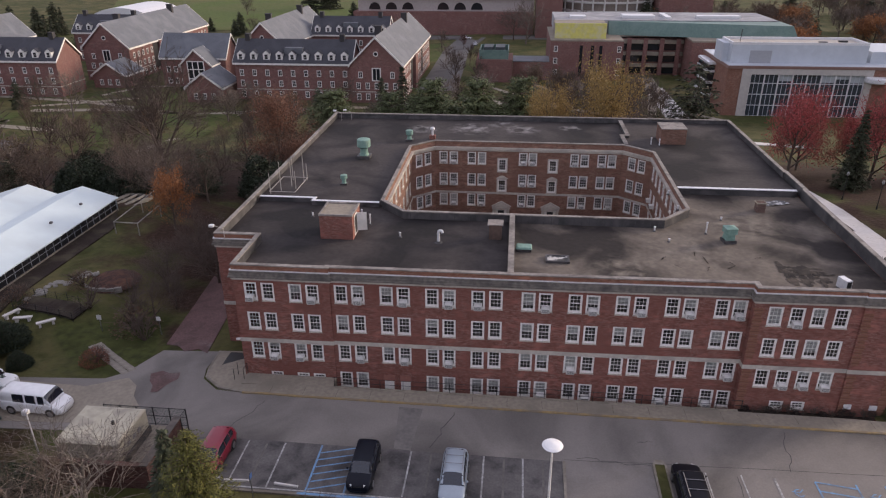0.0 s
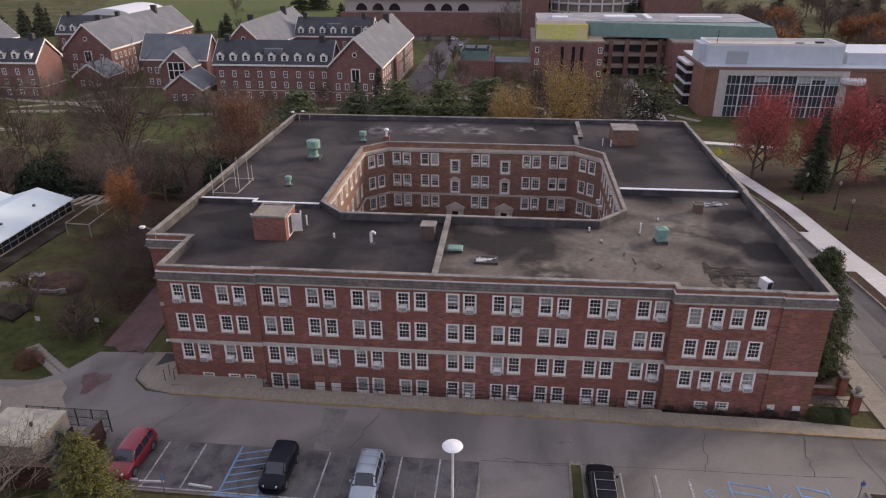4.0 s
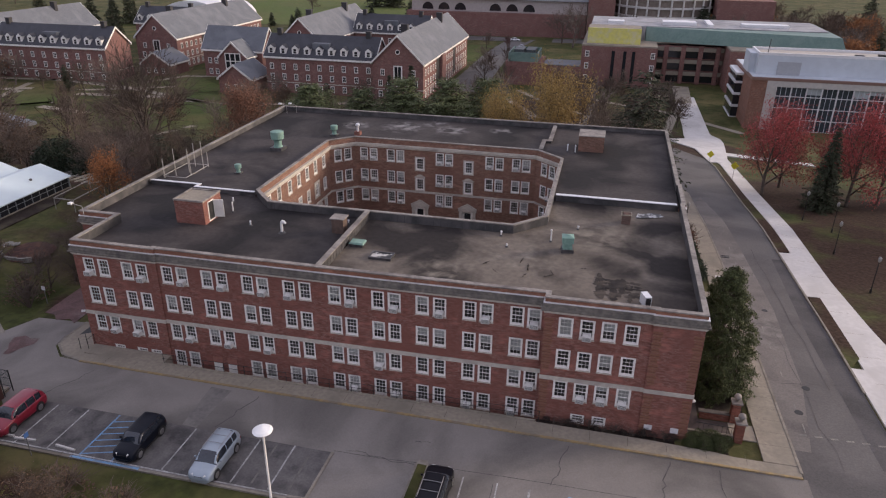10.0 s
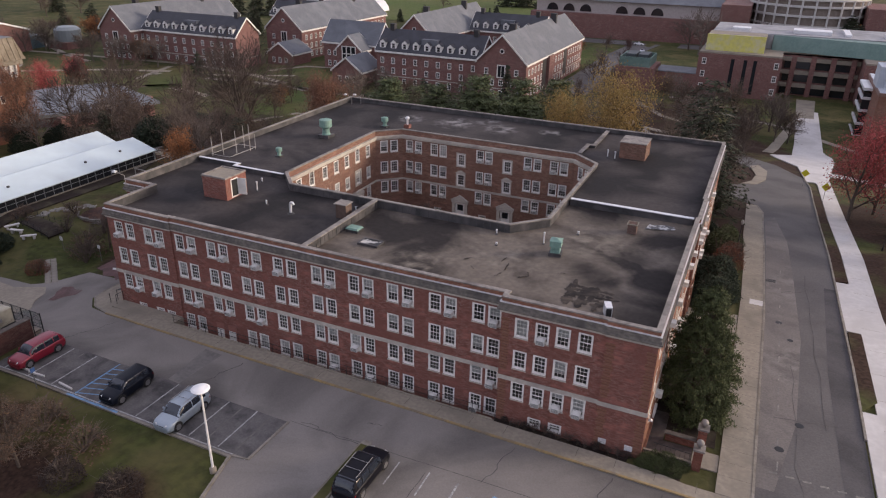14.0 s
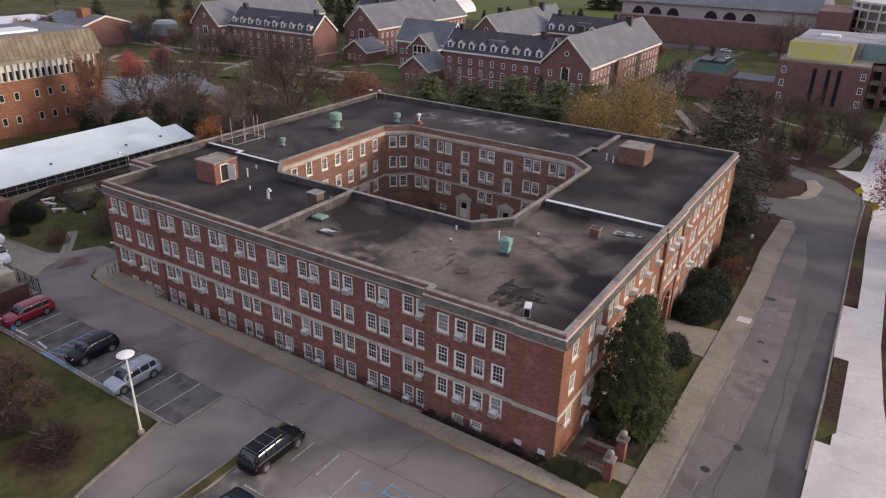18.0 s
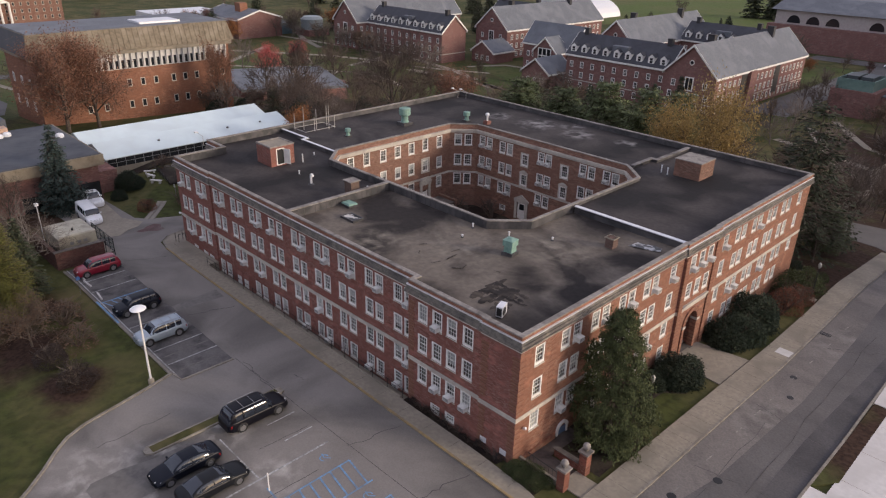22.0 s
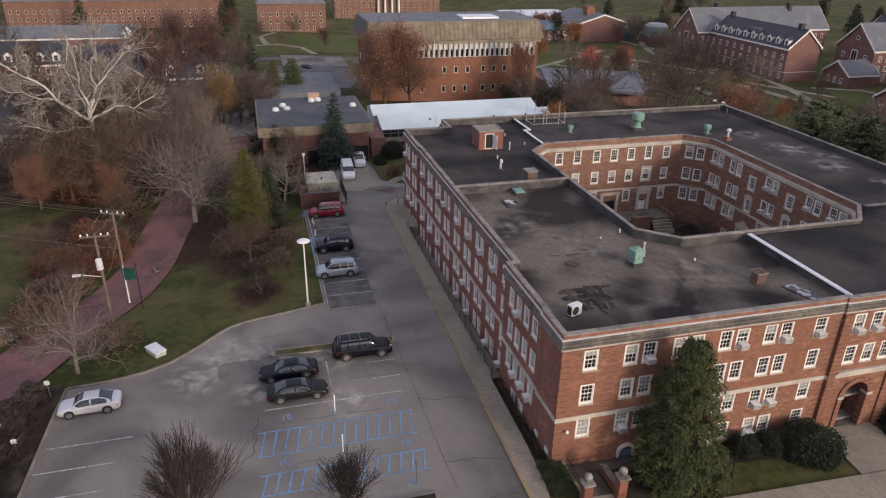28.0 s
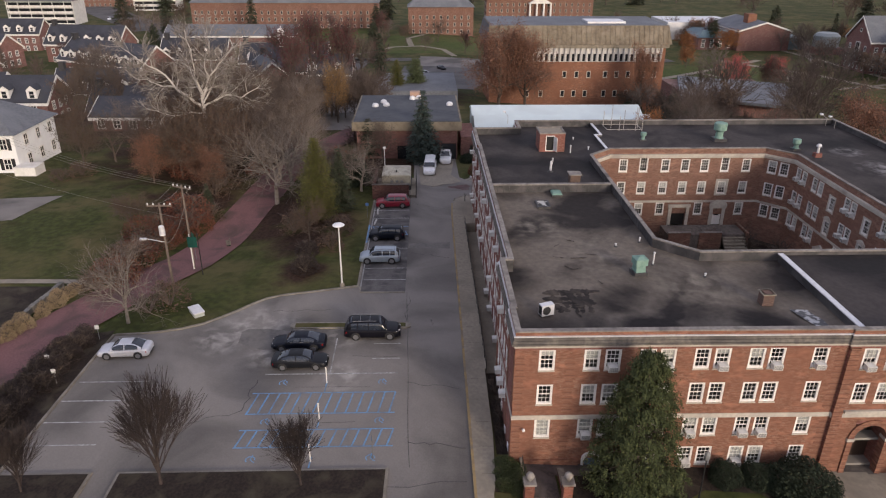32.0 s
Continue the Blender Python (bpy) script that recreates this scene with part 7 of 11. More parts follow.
for a, c, wob in (((5.6, 41.4), (11.0, 41.2), 0.5), ((20.4, 28.6), (24.6, 28.2), 0.4), ((24.6, 28.2), (27.5, 22.0), 0.7), ((8.4, 27.6), (8.2, 33.4), 0.3), ((10.4, 43.6), (11.6, 43.9), 0.3), ((4.7, 41.2), (31.5, 41.9), 0.15), ((22, 46.0), (21, 41.5), 0.4), ((-4, 46), (-5.5, 41.5), 0.5), ((28.7, 41.7), (29.5, 46.1), 0.5),
                  ((-20, 46), (-22, 42), 0.6), ((21.6, 38.4), (21.5, 32), 0.1), ((26.4, 31), (26.2, 37.5), 0.1), ((16.8, 36.4), (17.0, 40.6), 0.1), ((33, 46), (34, 30), 0.5), ((40, 60), (46, 61), 0.5), ((39.8, 72), (46.5, 70), 0.6), ((42, 48), (41.4, 70), 0.6), ((44, 60), (43.2, 95), 0.5), ((40.5, 88), (45.8, 92), 0.7)):
    pts = []
    for i in range(9):
        u = i / 8
        pts.append((a[0] + (c[0] - a[0]) * u + crack_r.uniform(-wob, wob) * 0.5 * (0 < i < 8), a[1] + (c[1] - a[1]) * u + crack_r.uniform(-wob, wob) * 0.5 * (0 < i < 8)))
    stripe(pts, crack_r.uniform(0.04, 0.08), CRACK, "tarred crack in the asphalt", "crack", 0.066, "crack", "cracks")
for y in (52.6, 55.8, 61.2, 64.0, 66.4, 70.2, 73.6, 78.8, 83.0, 88.4, 94.0):
    stripe([(40.35, y), (40.4, y + 1.2)], 0.10, LINE_FADED, "faded lane dash", "lane_dash", category="lane marking", group="lane dashes")
for i in range(6):
    stripe([(39.8 + 1.15 * i, 52.2), (40.4 + 1.15 * i, 52.3)], 0.2, LINE_FADED, "faded crossing mark", "crossing_mark", category="crossing mark", group="crossing marks")
JOINT = surf("dusty joint", (0.14, 0.125, 0.105), (0.10, 0.09, 0.075), 4.0, 0.95, bump=0)
for i in range(27):
    stripe([(36.35, 50.0 + 1.75 * i), (38.7, 50.0 + 1.75 * i)], 0.025, JOINT, "dark joint in the sidewalk", "joint", 0.176, "joint", "joints")
for i in range(20):
    stripe([(-20 + 2.9 * i, 47.1), (-20 + 2.9 * i, 48.25)], 0.03, JOINT, "dark joint in the sidewalk", "joint", 0.146, "joint", "joints")
for i in range(14):
    stripe([(48.3, 62 + 5 * i), (50.3, 62 + 5 * i)], 0.04, CONCRETE, "joint in the pale sidewalk", "joint", 0.18, "joint", "joints")
tagged(drape("pavement_slab", [(37.2, 82.6), (38.6, 82.6), (38.6, 84.0), (37.2, 84.0)], 0.18, CONCRETE_NEW, 4, 0, label="new white slab in the sidewalk", category="slab"))
for x, y, rr in ((42.0, 59.7, 0.35), (40.5, 55.5, 0.35), (40.3, 79.3, 0.33), (41.4, 75.5, 0.3)):
    t = thing("manhole_cover", "dark iron manhole cover in the asphalt", "manhole cover", pose(x, y, tz(x, y) + 0.06))
    part("lid", Build().turned([(rr, 0), (rr, 0.015), (rr * 0.92, 0.02)], 18), BLACK_METAL, t)
t = thing("storm_drain", "dark storm drain grate at the kerb", "drain", pose(39.3, 91.1, tz(39.3, 91.1) + 0.06))
part("grate", grid_frame([-0.5, -0.45, -0.3, -0.25, -0.1, -0.05, 0.1, 0.15, 0.3, 0.35, 0.5, 0.55], [-0.3, -0.25, 0.25, 0.3], 0, 0.03), BLACK_METAL, t, "", pose(0, 0, 0.03, 90))

# wheel stops and posts
for x in (21.0, 25.9, 30.7):
    t = thing("sign_post", "white painted post in the hatched bays", "post", pose(x, 34.65, 0.055), "white posts")
    part("post", Build().tube((0, 0, 0), (0, 0, 1.55), 0.05, 0.05, 8), WHITE, t)
    part("cap", Build().turned([(0.06, 1.55), (0.06, 1.6), (0.02, 1.63)], 8), WHITE, t)
for x, y, a in ((-18.9, 36.7, 3), (-15.2, 36.6, -6), (-20.9, 36.8, 0)):
    t = thing("wheel_stop", "white concrete wheel stop", "wheel stop", pose(x, y, 0.055, 0, 0, a), "wheel stops")
    part("block", Build().loft([[(-0.9, -0.1, 0), (-0.9, 0.1, 0), (-0.9, 0.07, 0.13), (-0.9, -0.07, 0.13)], [(0.9, -0.1, 0), (0.9, 0.1, 0), (0.9, 0.07, 0.13), (0.9, -0.07, 0.13)]]), CONCRETE_NEW, t)

# saucer lamp
t = thing("car_park_lamp", "tall white lamp post with saucer-shaped head", "lamp post", pose(3.1, 34.1, tz(3.1, 34.1)))
part("base", Build().turned([(0.26, -0.2), (0.26, 0.35), (0.14, 0.5)], 12), CONCRETE, t)
part("pole", Build().turned([(0.10, 0.4), (0.065, 7.1)], 10), WHITE, t)
part("head", Build().turned([(0.08, 7.08), (0.34, 7.16), (0.62, 7.28), (0.65, 7.33), (0.5, 7.43), (0.18, 7.5), (0.02, 7.52)], 24), paint("white saucer enamel", (0.80, 0.80, 0.80), 0.4), t, "white saucer head")


def park_lamp(x, y, h=4.6):
    t = thing("path_lamp", "black path lamp with glass lantern", "lamp post", pose(x, y, tz(x, y)), "path lamps")
    part("pole", Build().turned([(0.14, -0.1), (0.12, 0.5), (0.06, 0.7), (0.05, h - 0.6)], 8), BLACK_METAL, t)
    part("lantern", Build().turned([(0.08, h - 0.6), (0.2, h - 0.4), (0.2, h - 0.1), (0.06, h + 0.1)], 8), paint("lantern glass", (0.25, 0.25, 0.24), 0.3), t, "glass lantern")


for x, y in ((53.8, 96.5), (54.5, 84), (53.5, 112), (34.6, 62.0), (34.9, 99.5), (56, 106)):
    park_lamp(x, y)


def road_sign(x, y, h, col, lb, w=0.75, diamond=True, turn=0):
    t = thing("road_sign", lb, "road sign", pose(x, y, tz(x, y), 0, 0, turn))
    part("post", Build().tube((0, 0, -0.2), (0, 0, h), 0.04, None, 6), paint("sign post grey", (0.2, 0.2, 0.2), 0.5, 0.5), t)
    m = pose(0, -0.05, h - 0.3, 0, 45 if diamond else 0, 0)
    part("plate", Build().box(-w / 2, -0.012, -w / 2, w / 2, 0.012, w / 2, m), paint("sign paint " + lb[:6], col, 0.5), t)


road_sign(44.6, 152, 3.2, (0.65, 0.60, 0.03), "yellow diamond crossing sign on a post", 1.1)
road_sign(47.5, 140, 3.2, (0.65, 0.60, 0.03), "yellow diamond crossing sign by the walk", 1.1)
road_sign(-34.8, 57.2, 2.2, (0.6, 0.6, 0.6), "small white sign by the garden", 0.45, False)
road_sign(-41.0, 57.0, 1.9, (0.6, 0.6, 0.6), "white notice board in the garden", 0.5, False)
road_sign(-6.6, 15.3, 3.6, (0.02, 0.12, 0.08), "green street sign by the brick walk", 0.75, False, 40)
for x, y in ((13.4, 12.2), (18.4, 10.0), (20.6, 11.6)):
    road_sign(x, y, 1.7, (0.62, 0.62, 0.6), "small white sign at the hedge", 0.4, False, 90)
road_sign(30.5, 39.2, 2.3, (0.05, 0.12, 0.3), "thin dark post with a small sign", 0.3, False)
road_sign(-17.2, 35.4, 2.2, (0.05, 0.12, 0.3), "parking sign on a dark post", 0.4, False, 90)
# white utility lid, bench and stones
t = thing("utility_box", "flat white utility box on the grass", "utility box", pose(8.5, 19.9, tz(8.5, 19.9), 0, 0, 35))
part("base", Build().box(-0.9, -0.5, -0.1, 0.9, 0.5, 0.42), paint("utility green grey", (0.42, 0.45, 0.42), 0.6), t)
part("lid", Build().box(-0.96, -0.56, 0.42, 0.96, 0.56, 0.52), METAL_WHITE, t, "white lid")
t = thing("bench", "wooden bench beside the brick walk", "bench", pose(-12.1, 17.7, tz(-12.1, 17.7), 0, 0, 20))
for i in range(3):
    part("seat_slat", Build().box(-0.85, -0.25 + 0.17 * i, 0.42, 0.85, -0.11 + 0.17 * i, 0.46), TIMBER, t)
part("backrest", Build().box(-0.85, 0.24, 0.5, 0.85, 0.28, 0.85), TIMBER, t)
for s in (-0.7, 0.7):
    part("leg", Build().box(s - 0.04, -0.22, -0.1, s + 0.04, 0.26, 0.42), BLACK_METAL, t)

# utility poles and wires
WOOD_POLE = surf("weathered pole wood", (0.17, 0.135, 0.11), (0.12, 0.095, 0.08), 3.0, 0.9)


def power_pole(x, y, z0, z1, arm_turn, guard, transformer, lb):
    t = thing("utility_pole", lb, "utility pole", pose(x, y, 0))
    part("pole", Build().tube((0, 0, z0 - 0.3), (0, 0, z1 + 0.3), 0.16, 0.11, 8), WOOD_POLE, t)
    m = pose(0, 0, z1, 0, 0, arm_turn)
    part("crossarm", Build().box(-1.3, -0.06, -0.08, 1.3, 0.06, 0.08, m), WOOD_POLE, t)
    for s in (-1.2, -0.6, 0.55, 1.15):
        q = m @ Vector((s, 0, 0))
        part("insulator", Build().turned([(0.06, 0.08), (0.09, 0.2), (0.05, 0.3)], 8, tuple(q)), LAMP_CLEAR, t, "pale insulator")
    if guard:
        part("cable_guard", Build().tube((0.17, 0, z0), (0.17, 0, z0 + 5.4), 0.07, None, 6), WHITE, t, "white cable guard")
    if transformer:
        part("transformer", Build().turned([(0.3, z1 - 3.2), (0.3, z1 - 2.2), (0.2, z1 - 2.1)], 12, (0.42, 0, 0)), METAL_WHITE, t, "white transformer can")
        part("lamp_arm", Build().tube((0, 0, z1 - 4.2), (0.4, -1.9, z1 - 3.6), 0.035, None, 5), METAL_WHITE, t)
        part("lamp_head", Build().box(0.28, -2.5, z1 - 3.72, 0.55, -1.8, z1 - 3.55), METAL_WHITE, t, "pale street lamp head")


power_pole(-3.3, 16.1, -1.7, 9.3, 65, True, False, "wooden utility pole with crossarm and white cable guard")
power_pole(1.5, 15.2, -0.5, 9.0, 90, False, True, "wooden utility pole with transformer and lamp")


def wire(p, q, sag, n=14):
    p, q = Vector(p), Vector(q)
    pts = [p.lerp(q, i / n) - Vector((0, 0, sag * 4 * (i / n) * (1 - i / n))) for i in range(n + 1)]
    b = Build()
    rings = []
    for c in pts:
        rings.append([c + Vector((0.022 * math.cos(a), 0.022 * math.sin(a), 0.022 * math.sin(a + 1))) for a in (0, 2.1, 4.2)])
    b.loft(rings)
    tagged(part("overhead_wire", b, WIRE_GREY), "thin weathered overhead wire between poles", "wire", "overhead wires")


WIRE_GREY = paint("weathered aluminium wire", (0.24, 0.23, 0.21), 0.6)
for dy, dz in ((-1.1, 0.2), (0.0, 0.25), (1.1, 0.2)):
    wire((1.5, 15.2 + dy, 9.0 + dz), (-3.3, 16.1 + dy, 9.3 + dz), 0.3)
    wire((-3.3, 16.1 + dy, 9.3 + dz), (-48, -40 + dy, 8.5 + dz), 1.8)
wire((1.5, 15.2, 4.6), (-3.3, 16.1, 7.2), 0.9)
wire((-3.3, 16.1, 5.5), (-39.4, -36.4, 3.6), 1.0, 20)
t = thing("banner_post", "slim dark post with a green cloth banner by the walk", "banner", pose(-1.5, 17.6, tz(-1.5, 17.6)))
part("post", Build().tube((0, 0, -0.2), (0, 0, 5.0), 0.06, 0.05, 8), BLACK_METAL, t)
part("finial", Build().turned([(0.05, 5.0), (0.11, 5.08), (0.02, 5.2)], 8), BLACK_METAL, t)
for z in (3.45, 4.75):
    part("bracket", Build().tube((0, 0, z), (0, -1.25, z), 0.02, None, 5), BLACK_METAL, t)
part("banner", Build().loft([[(-0.015, -0.12, 3.47), (0.015, -0.12, 3.47), (0.015, -0.12, 4.73), (-0.015, -0.12, 4.73)], [(0.05, -0.65, 3.45), (0.08, -0.65, 3.45), (0.05, -0.65, 4.73), (0.02, -0.65, 4.73)], [(-0.015, -1.2, 3.48), (0.015, -1.2, 3.48), (0.015, -1.2, 4.73), (-0.015, -1.2, 4.73)]]), surf("green banner cloth", (0.010, 0.058, 0.046), (0.008, 0.044, 0.035), 2.0, 0.9), t, "green cloth banner")

# steps, wall and terrace beside the brick walk
STONE_GREY = surf("rough wall stone", (0.26, 0.245, 0.22), (0.18, 0.17, 0.155), 2.0, 0.9, (0.13, 0.125, 0.11), 0.9)
t = thing("garden_wall", "low stone wall with steps above the brick walk", "wall")
wr_s = random.Random(8)
for i in range(15):
    x = 2.6 + 0.78 * i
    y = 3.7 - 0.09 * i
    part("wall_stone", Build().box(x, y - 0.28, -0.6, x + 0.74, y + wr_s.uniform(0.22, 0.32), 0.62 + wr_s.uniform(-0.08, 0.08)), STONE_GREY, t, "rough grey stone")
for i in range(6):
    part("step", Build().box(-0.95, -0.32 * i - 0.32, -0.3, 0.95, -0.32 * i, 0.11 * (i + 1), pose(3.3, 6.6, -0.1, 0, 0, -32)), CONCRETE, t)
for s in (-1.0, 1.0):
    part("handrail", Build().tube(tuple(pose(3.3, 6.6, 0, 0, 0, -32) @ Vector((s, 0, 0.95))), tuple(pose(3.3, 6.6, 0, 0, 0, -32) @ Vector((s, -1.9, 1.6))), 0.03, None, 6), BLACK_METAL, t, "black handrail")
drape("path", band([(1.6, -12), (1.2, -3), (1.2, 4.4)], 1.0), 0.10, CONCRETE, 4, 0, label="pale concrete path to the steps", category="path")
drape("planting_bed", [(2.4, -3), (14, -6), (14, 2.4), (2.4, 3.4)], 0.06, MULCH, 4, 0, label="dark bare bed above the stone wall", category="planting bed")

# brick enclosure with a generator
t = thing("enclosure", "brick enclosure wall beside the bays", "enclosure")
BRICK_DARK = brick_mat("dark enclosure brick", (0.112, 0.054, 0.047), (0.078, 0.040, 0.036), (0.16, 0.12, 0.10))
part("wall", Build().box(-25.2, 35.6, -1.2, -24.8, 40.9, 1.9), BRICK_DARK, t)
part("wall", Build().box(-33.0, 35.6, -1.5, -25.2, 36.0, 1.8), BRICK_DARK, t)
part("coping", Build().box(-25.3, 35.5, 1.9, -24.7, 41.0, 1.98), WORN_SHADE_STONE, t)
part("slab", Build().box(-33.0, 36.0, -1.2, -25.2, 41.9, 0.2), CONCRETE, t)
t = thing("generator", "beige metal generator housing on a dark skid", "generator", pose(-30.0, 39.0, 0.2))
BEIGE = surf("beige enamel", (0.46, 0.425, 0.325), (0.38, 0.35, 0.27), 2.0, 0.6, (0.26, 0.235, 0.19), 0.7)
part("skid", Build().box(-2.5, -2.2, 0, 2.5, 2.2, 0.6), TRIM, t, "dark skid tank")
part("housing", Build().box(-2.4, -2.1, 0.6, 2.4, 2.1, 2.15), BEIGE, t)
part("roof", Build().loft([[(-2.45, -2.15, 2.15), (2.45, -2.15, 2.15), (2.45, 2.15, 2.15), (-2.45, 2.15, 2.15)], [(-2.3, -1.8, 2.3), (2.3, -1.8, 2.3), (2.3, 1.8, 2.3), (-2.3, 1.8, 2.3)]]), BEIGE, t)
part("exhaust", Build().tube((1.0, 0, 2.25), (1.0, 0, 2.6), 0.12, None, 8), TRIM, t)
for s in (-0.7, 0.1, 0.8):
    part("louvre", Build().box(2.4, s - 0.2, 1.1, 2.43, s + 0.2, 1.45), GRILLE, t)
t = thing("chain_fence", "dark green chain-link fence with posts", "fence")
for i in range(6):
    part("post", Build().tube((-31.6 + 1.35 * i, 41.95, -1), (-31.6 + 1.35 * i, 41.95, 1.95), 0.045, None, 6), BLACK_METAL, t)
for z in (0.3, 1.1, 1.9):
    part("rail", Build().tube((-31.6, 41.95, z), (-24.85, 41.95, z), 0.03, None, 5), BLACK_METAL, t)
us = []
for i in range(60):
    us += [-31.6 + 0.113 * i, -31.59 + 0.113 * i]
zz = []
for i in range(17):
    zz += [0.3 + 0.1 * i, 0.31 + 0.1 * i]
part("mesh", grid_frame(us, zz, 41.94, 41.95), paint("green mesh", (0.03, 0.06, 0.05), 0.5), t, "green wire mesh")
for i in range(3):
    part("post", Build().tube((-24.85, 41.95 - 0.9 * i, -1), (-24.85, 41.95 - 0.9 * i, 1.95), 0.045, None, 6), BLACK_METAL, t)
for z in (0.3, 1.9):
    part("rail", Build().tube((-24.85, 41.95, z), (-24.85, 41.0, z), 0.03, None, 5), BLACK_METAL, t)
t = thing("lamp_pole", "slim pole lamp beside the enclosure", "lamp post", pose(-34, 37, tz(-34, 37)))
part("pole", Build().tube((0, 0, -0.2), (0, 0, 5.2), 0.06, None, 6), METAL_WHITE, t)
part("head", Build().box(-0.2, -0.2, 5.2, 0.2, 0.2, 5.5), METAL_WHITE, t)

# garden path slabs, low stones and railings west of the hall
for i in range(9):
    for k in range(2):
        u = (i + 0.5) / 9
        x, y = -40.6 + 6.3 * u + 0.42 * k, 54.3 - 4.7 * u + 0.52 * k
        t = thing("paving_slab", "mossy grey stone slab in the garden path", "paving slab", pose(x, y, tz(x, y) - 0.05, 0, 0, -39 + 3 * ((i + k) % 3)), "garden path slabs")
        part("slab", Build().box(-0.46, -0.31, 0, 0.46, 0.31, 0.12), KERB, t)
for x, y, a in ((-49.4, 57.0, 15), (-51.0, 57.6, 70), (-46.6, 56.6, 40)):
    t = thing("stone_bench", "pale stone bench in the garden", "bench", pose(x, y, tz(x, y), 0, 0, a))
    part("seat", Build().box(-0.9, -0.22, 0.32, 0.9, 0.22, 0.45), CONCRETE_NEW, t)
    for s in (-0.6, 0.6):
        part("leg", Build().box(s - 0.12, -0.18, -0.1, s + 0.12, 0.18, 0.32), CONCRETE_NEW, t)
t = thing("planter_ring", "low curved stone wall round a leaf-strewn mound", "planter", pose(-44.8, 66.2, tz(-44.8, 66.2)))
arc = [math.pi * (0.80 + 0.085 * i) for i in range(12)]
for i in range(11):
    a0, a1 = arc[i], arc[i + 1] - 0.02
    part("stone", Build().prism([(3.1 * math.cos(a0), 2.5 * math.sin(a0)), (3.4 * math.cos(a0), 2.8 * math.sin(a0)), (3.4 * math.cos(a1), 2.8 * math.sin(a1)), (3.1 * math.cos(a1), 2.5 * math.sin(a1))], -0.3, 0.28 + 0.05 * (i % 3)), STONE_GREY if i > 2 else STONE, t)
part("mound", Build().turned([(3.0, -0.1), (2.6, 0.16), (1.6, 0.34), (0.05, 0.42)], 16), surf("leaf litter", (0.070, 0.036, 0.030), (0.038, 0.024, 0.020), 4.0, 0.95, (0.11, 0.055, 0.036), 0.9, bump=0.6), t, "dark leaf litter")
rk = random.Random(12)
for i in range(22):
    u = rk.random()
    x, y = -51.2 + 3.4 * u + rk.gauss(0, 0.5), 61.6 + 5.4 * u + rk.gauss(0, 0.5)
    t = thing("rock", "flat grey rock in the garden bed", "rock", pose(x, y, tz(x, y) - 0.05, 0, 0, rk.uniform(0, 180)), "garden rocks")
    k = rk.uniform(0.25, 0.6)
    part("stone", Build().turned([(k, 0), (k * 1.05, 0.1), (k * 0.7, 0.2), (0.02, 0.24)], 7), STONE_GREY, t)
t = thing("garden_fence", "low dark wire fence round a vegetable bed", "fence")
corners = ((-51.5, 58.6), (-44.4, 57.6), (-43.9, 60.2), (-50.8, 61.2), (-51.5, 58.6))
for (x0, y0), (x1, y1) in zip(corners, corners[1:]):
    n = 5 if abs(x1 - x0) > 3 else 2
    for i in range(n):
        x, y = x0 + (x1 - x0) * i / n, y0 + (y1 - y0) * i / n
        part("post", Build().tube((x, y, tz(x, y) - 0.2), (x, y, tz(x, y) + 1.0), 0.035, None, 5), BLACK_METAL, t)
    for dz in (0.25, 0.5, 0.75, 0.98):
        part("wire", Build().tube((x0, y0, tz(x0, y0) + dz), (x1, y1, tz(x1, y1) + dz), 0.015, None, 4), BLACK_METAL, t)
drape("planting_bed", [(-51.3, 58.8), (-44.5, 57.8), (-44.1, 60.1), (-50.7, 61.0)], 0.1, MULCH, 2, 0.2, label="dark bare vegetable bed", category="planting bed")

# south area, railing and beds along the hall
part("area_floor", Build().box(-14.8, 48.4, -1.6, 19.15, 50.08, -1.25), CONCRETE, HALL, "sunken concrete area")
part("retaining_wall", Build().box(-14.8, 48.38, -1.6, 19.15, 48.58, 0.1), CONCRETE, HALL)
tagged(part("planting_bed", Build().box(19.15, 48.38, -1.6, 30.0, 49.34, -0.42), MULCH), "dark leaf-strewn bed at the wall", "planting bed", kind="structure")
tagged(part("paving", Build().box(-22.95, 48.38, -1.6, -14.8, 49.94, -0.02), CONCRETE), "worn concrete strip at the wall foot", "paving", kind="structure")
t = thing("area_railing", "long black iron railing along the sunken area", "railing")
for i in range(18):
    part("post", Build().tube((-14.6 + 2.0 * i, 48.5, 0.05), (-14.6 + 2.0 * i, 48.5, 1.05), 0.028, None, 5), BLACK_METAL, t)
for z in (0.55, 1.03):
    part("rail", Build().tube((-14.7, 48.5, z), (19.5, 48.5, z), 0.022, None, 5), BLACK_METAL, t)
t = thing("stair_railing", "black railing round the area stair", "railing")
for i in range(5):
    part("post", Build().tube((-22.9 - 0.9 * (i > 2), 49.0 + 0.9 * (i % 3), -0.4), (-22.9 - 0.9 * (i > 2), 49.0 + 0.9 * (i % 3), 1.0), 0.03, None, 5), BLACK_METAL, t)
part("rail", Build().tube((-22.9, 49.0, 1.0), (-22.9, 50.9, 1.0), 0.025, None, 5), BLACK_METAL, t)
# Black slab level with the ground; the well's shade is painted, not dug.
tagged(part("stair_well", Build().box(-26.0, 50.2, -1.5, -23.15, 53.6, -0.40), TRIM), "black slab for the shaded basement stair well beside the wall", "stair well", kind="structure")
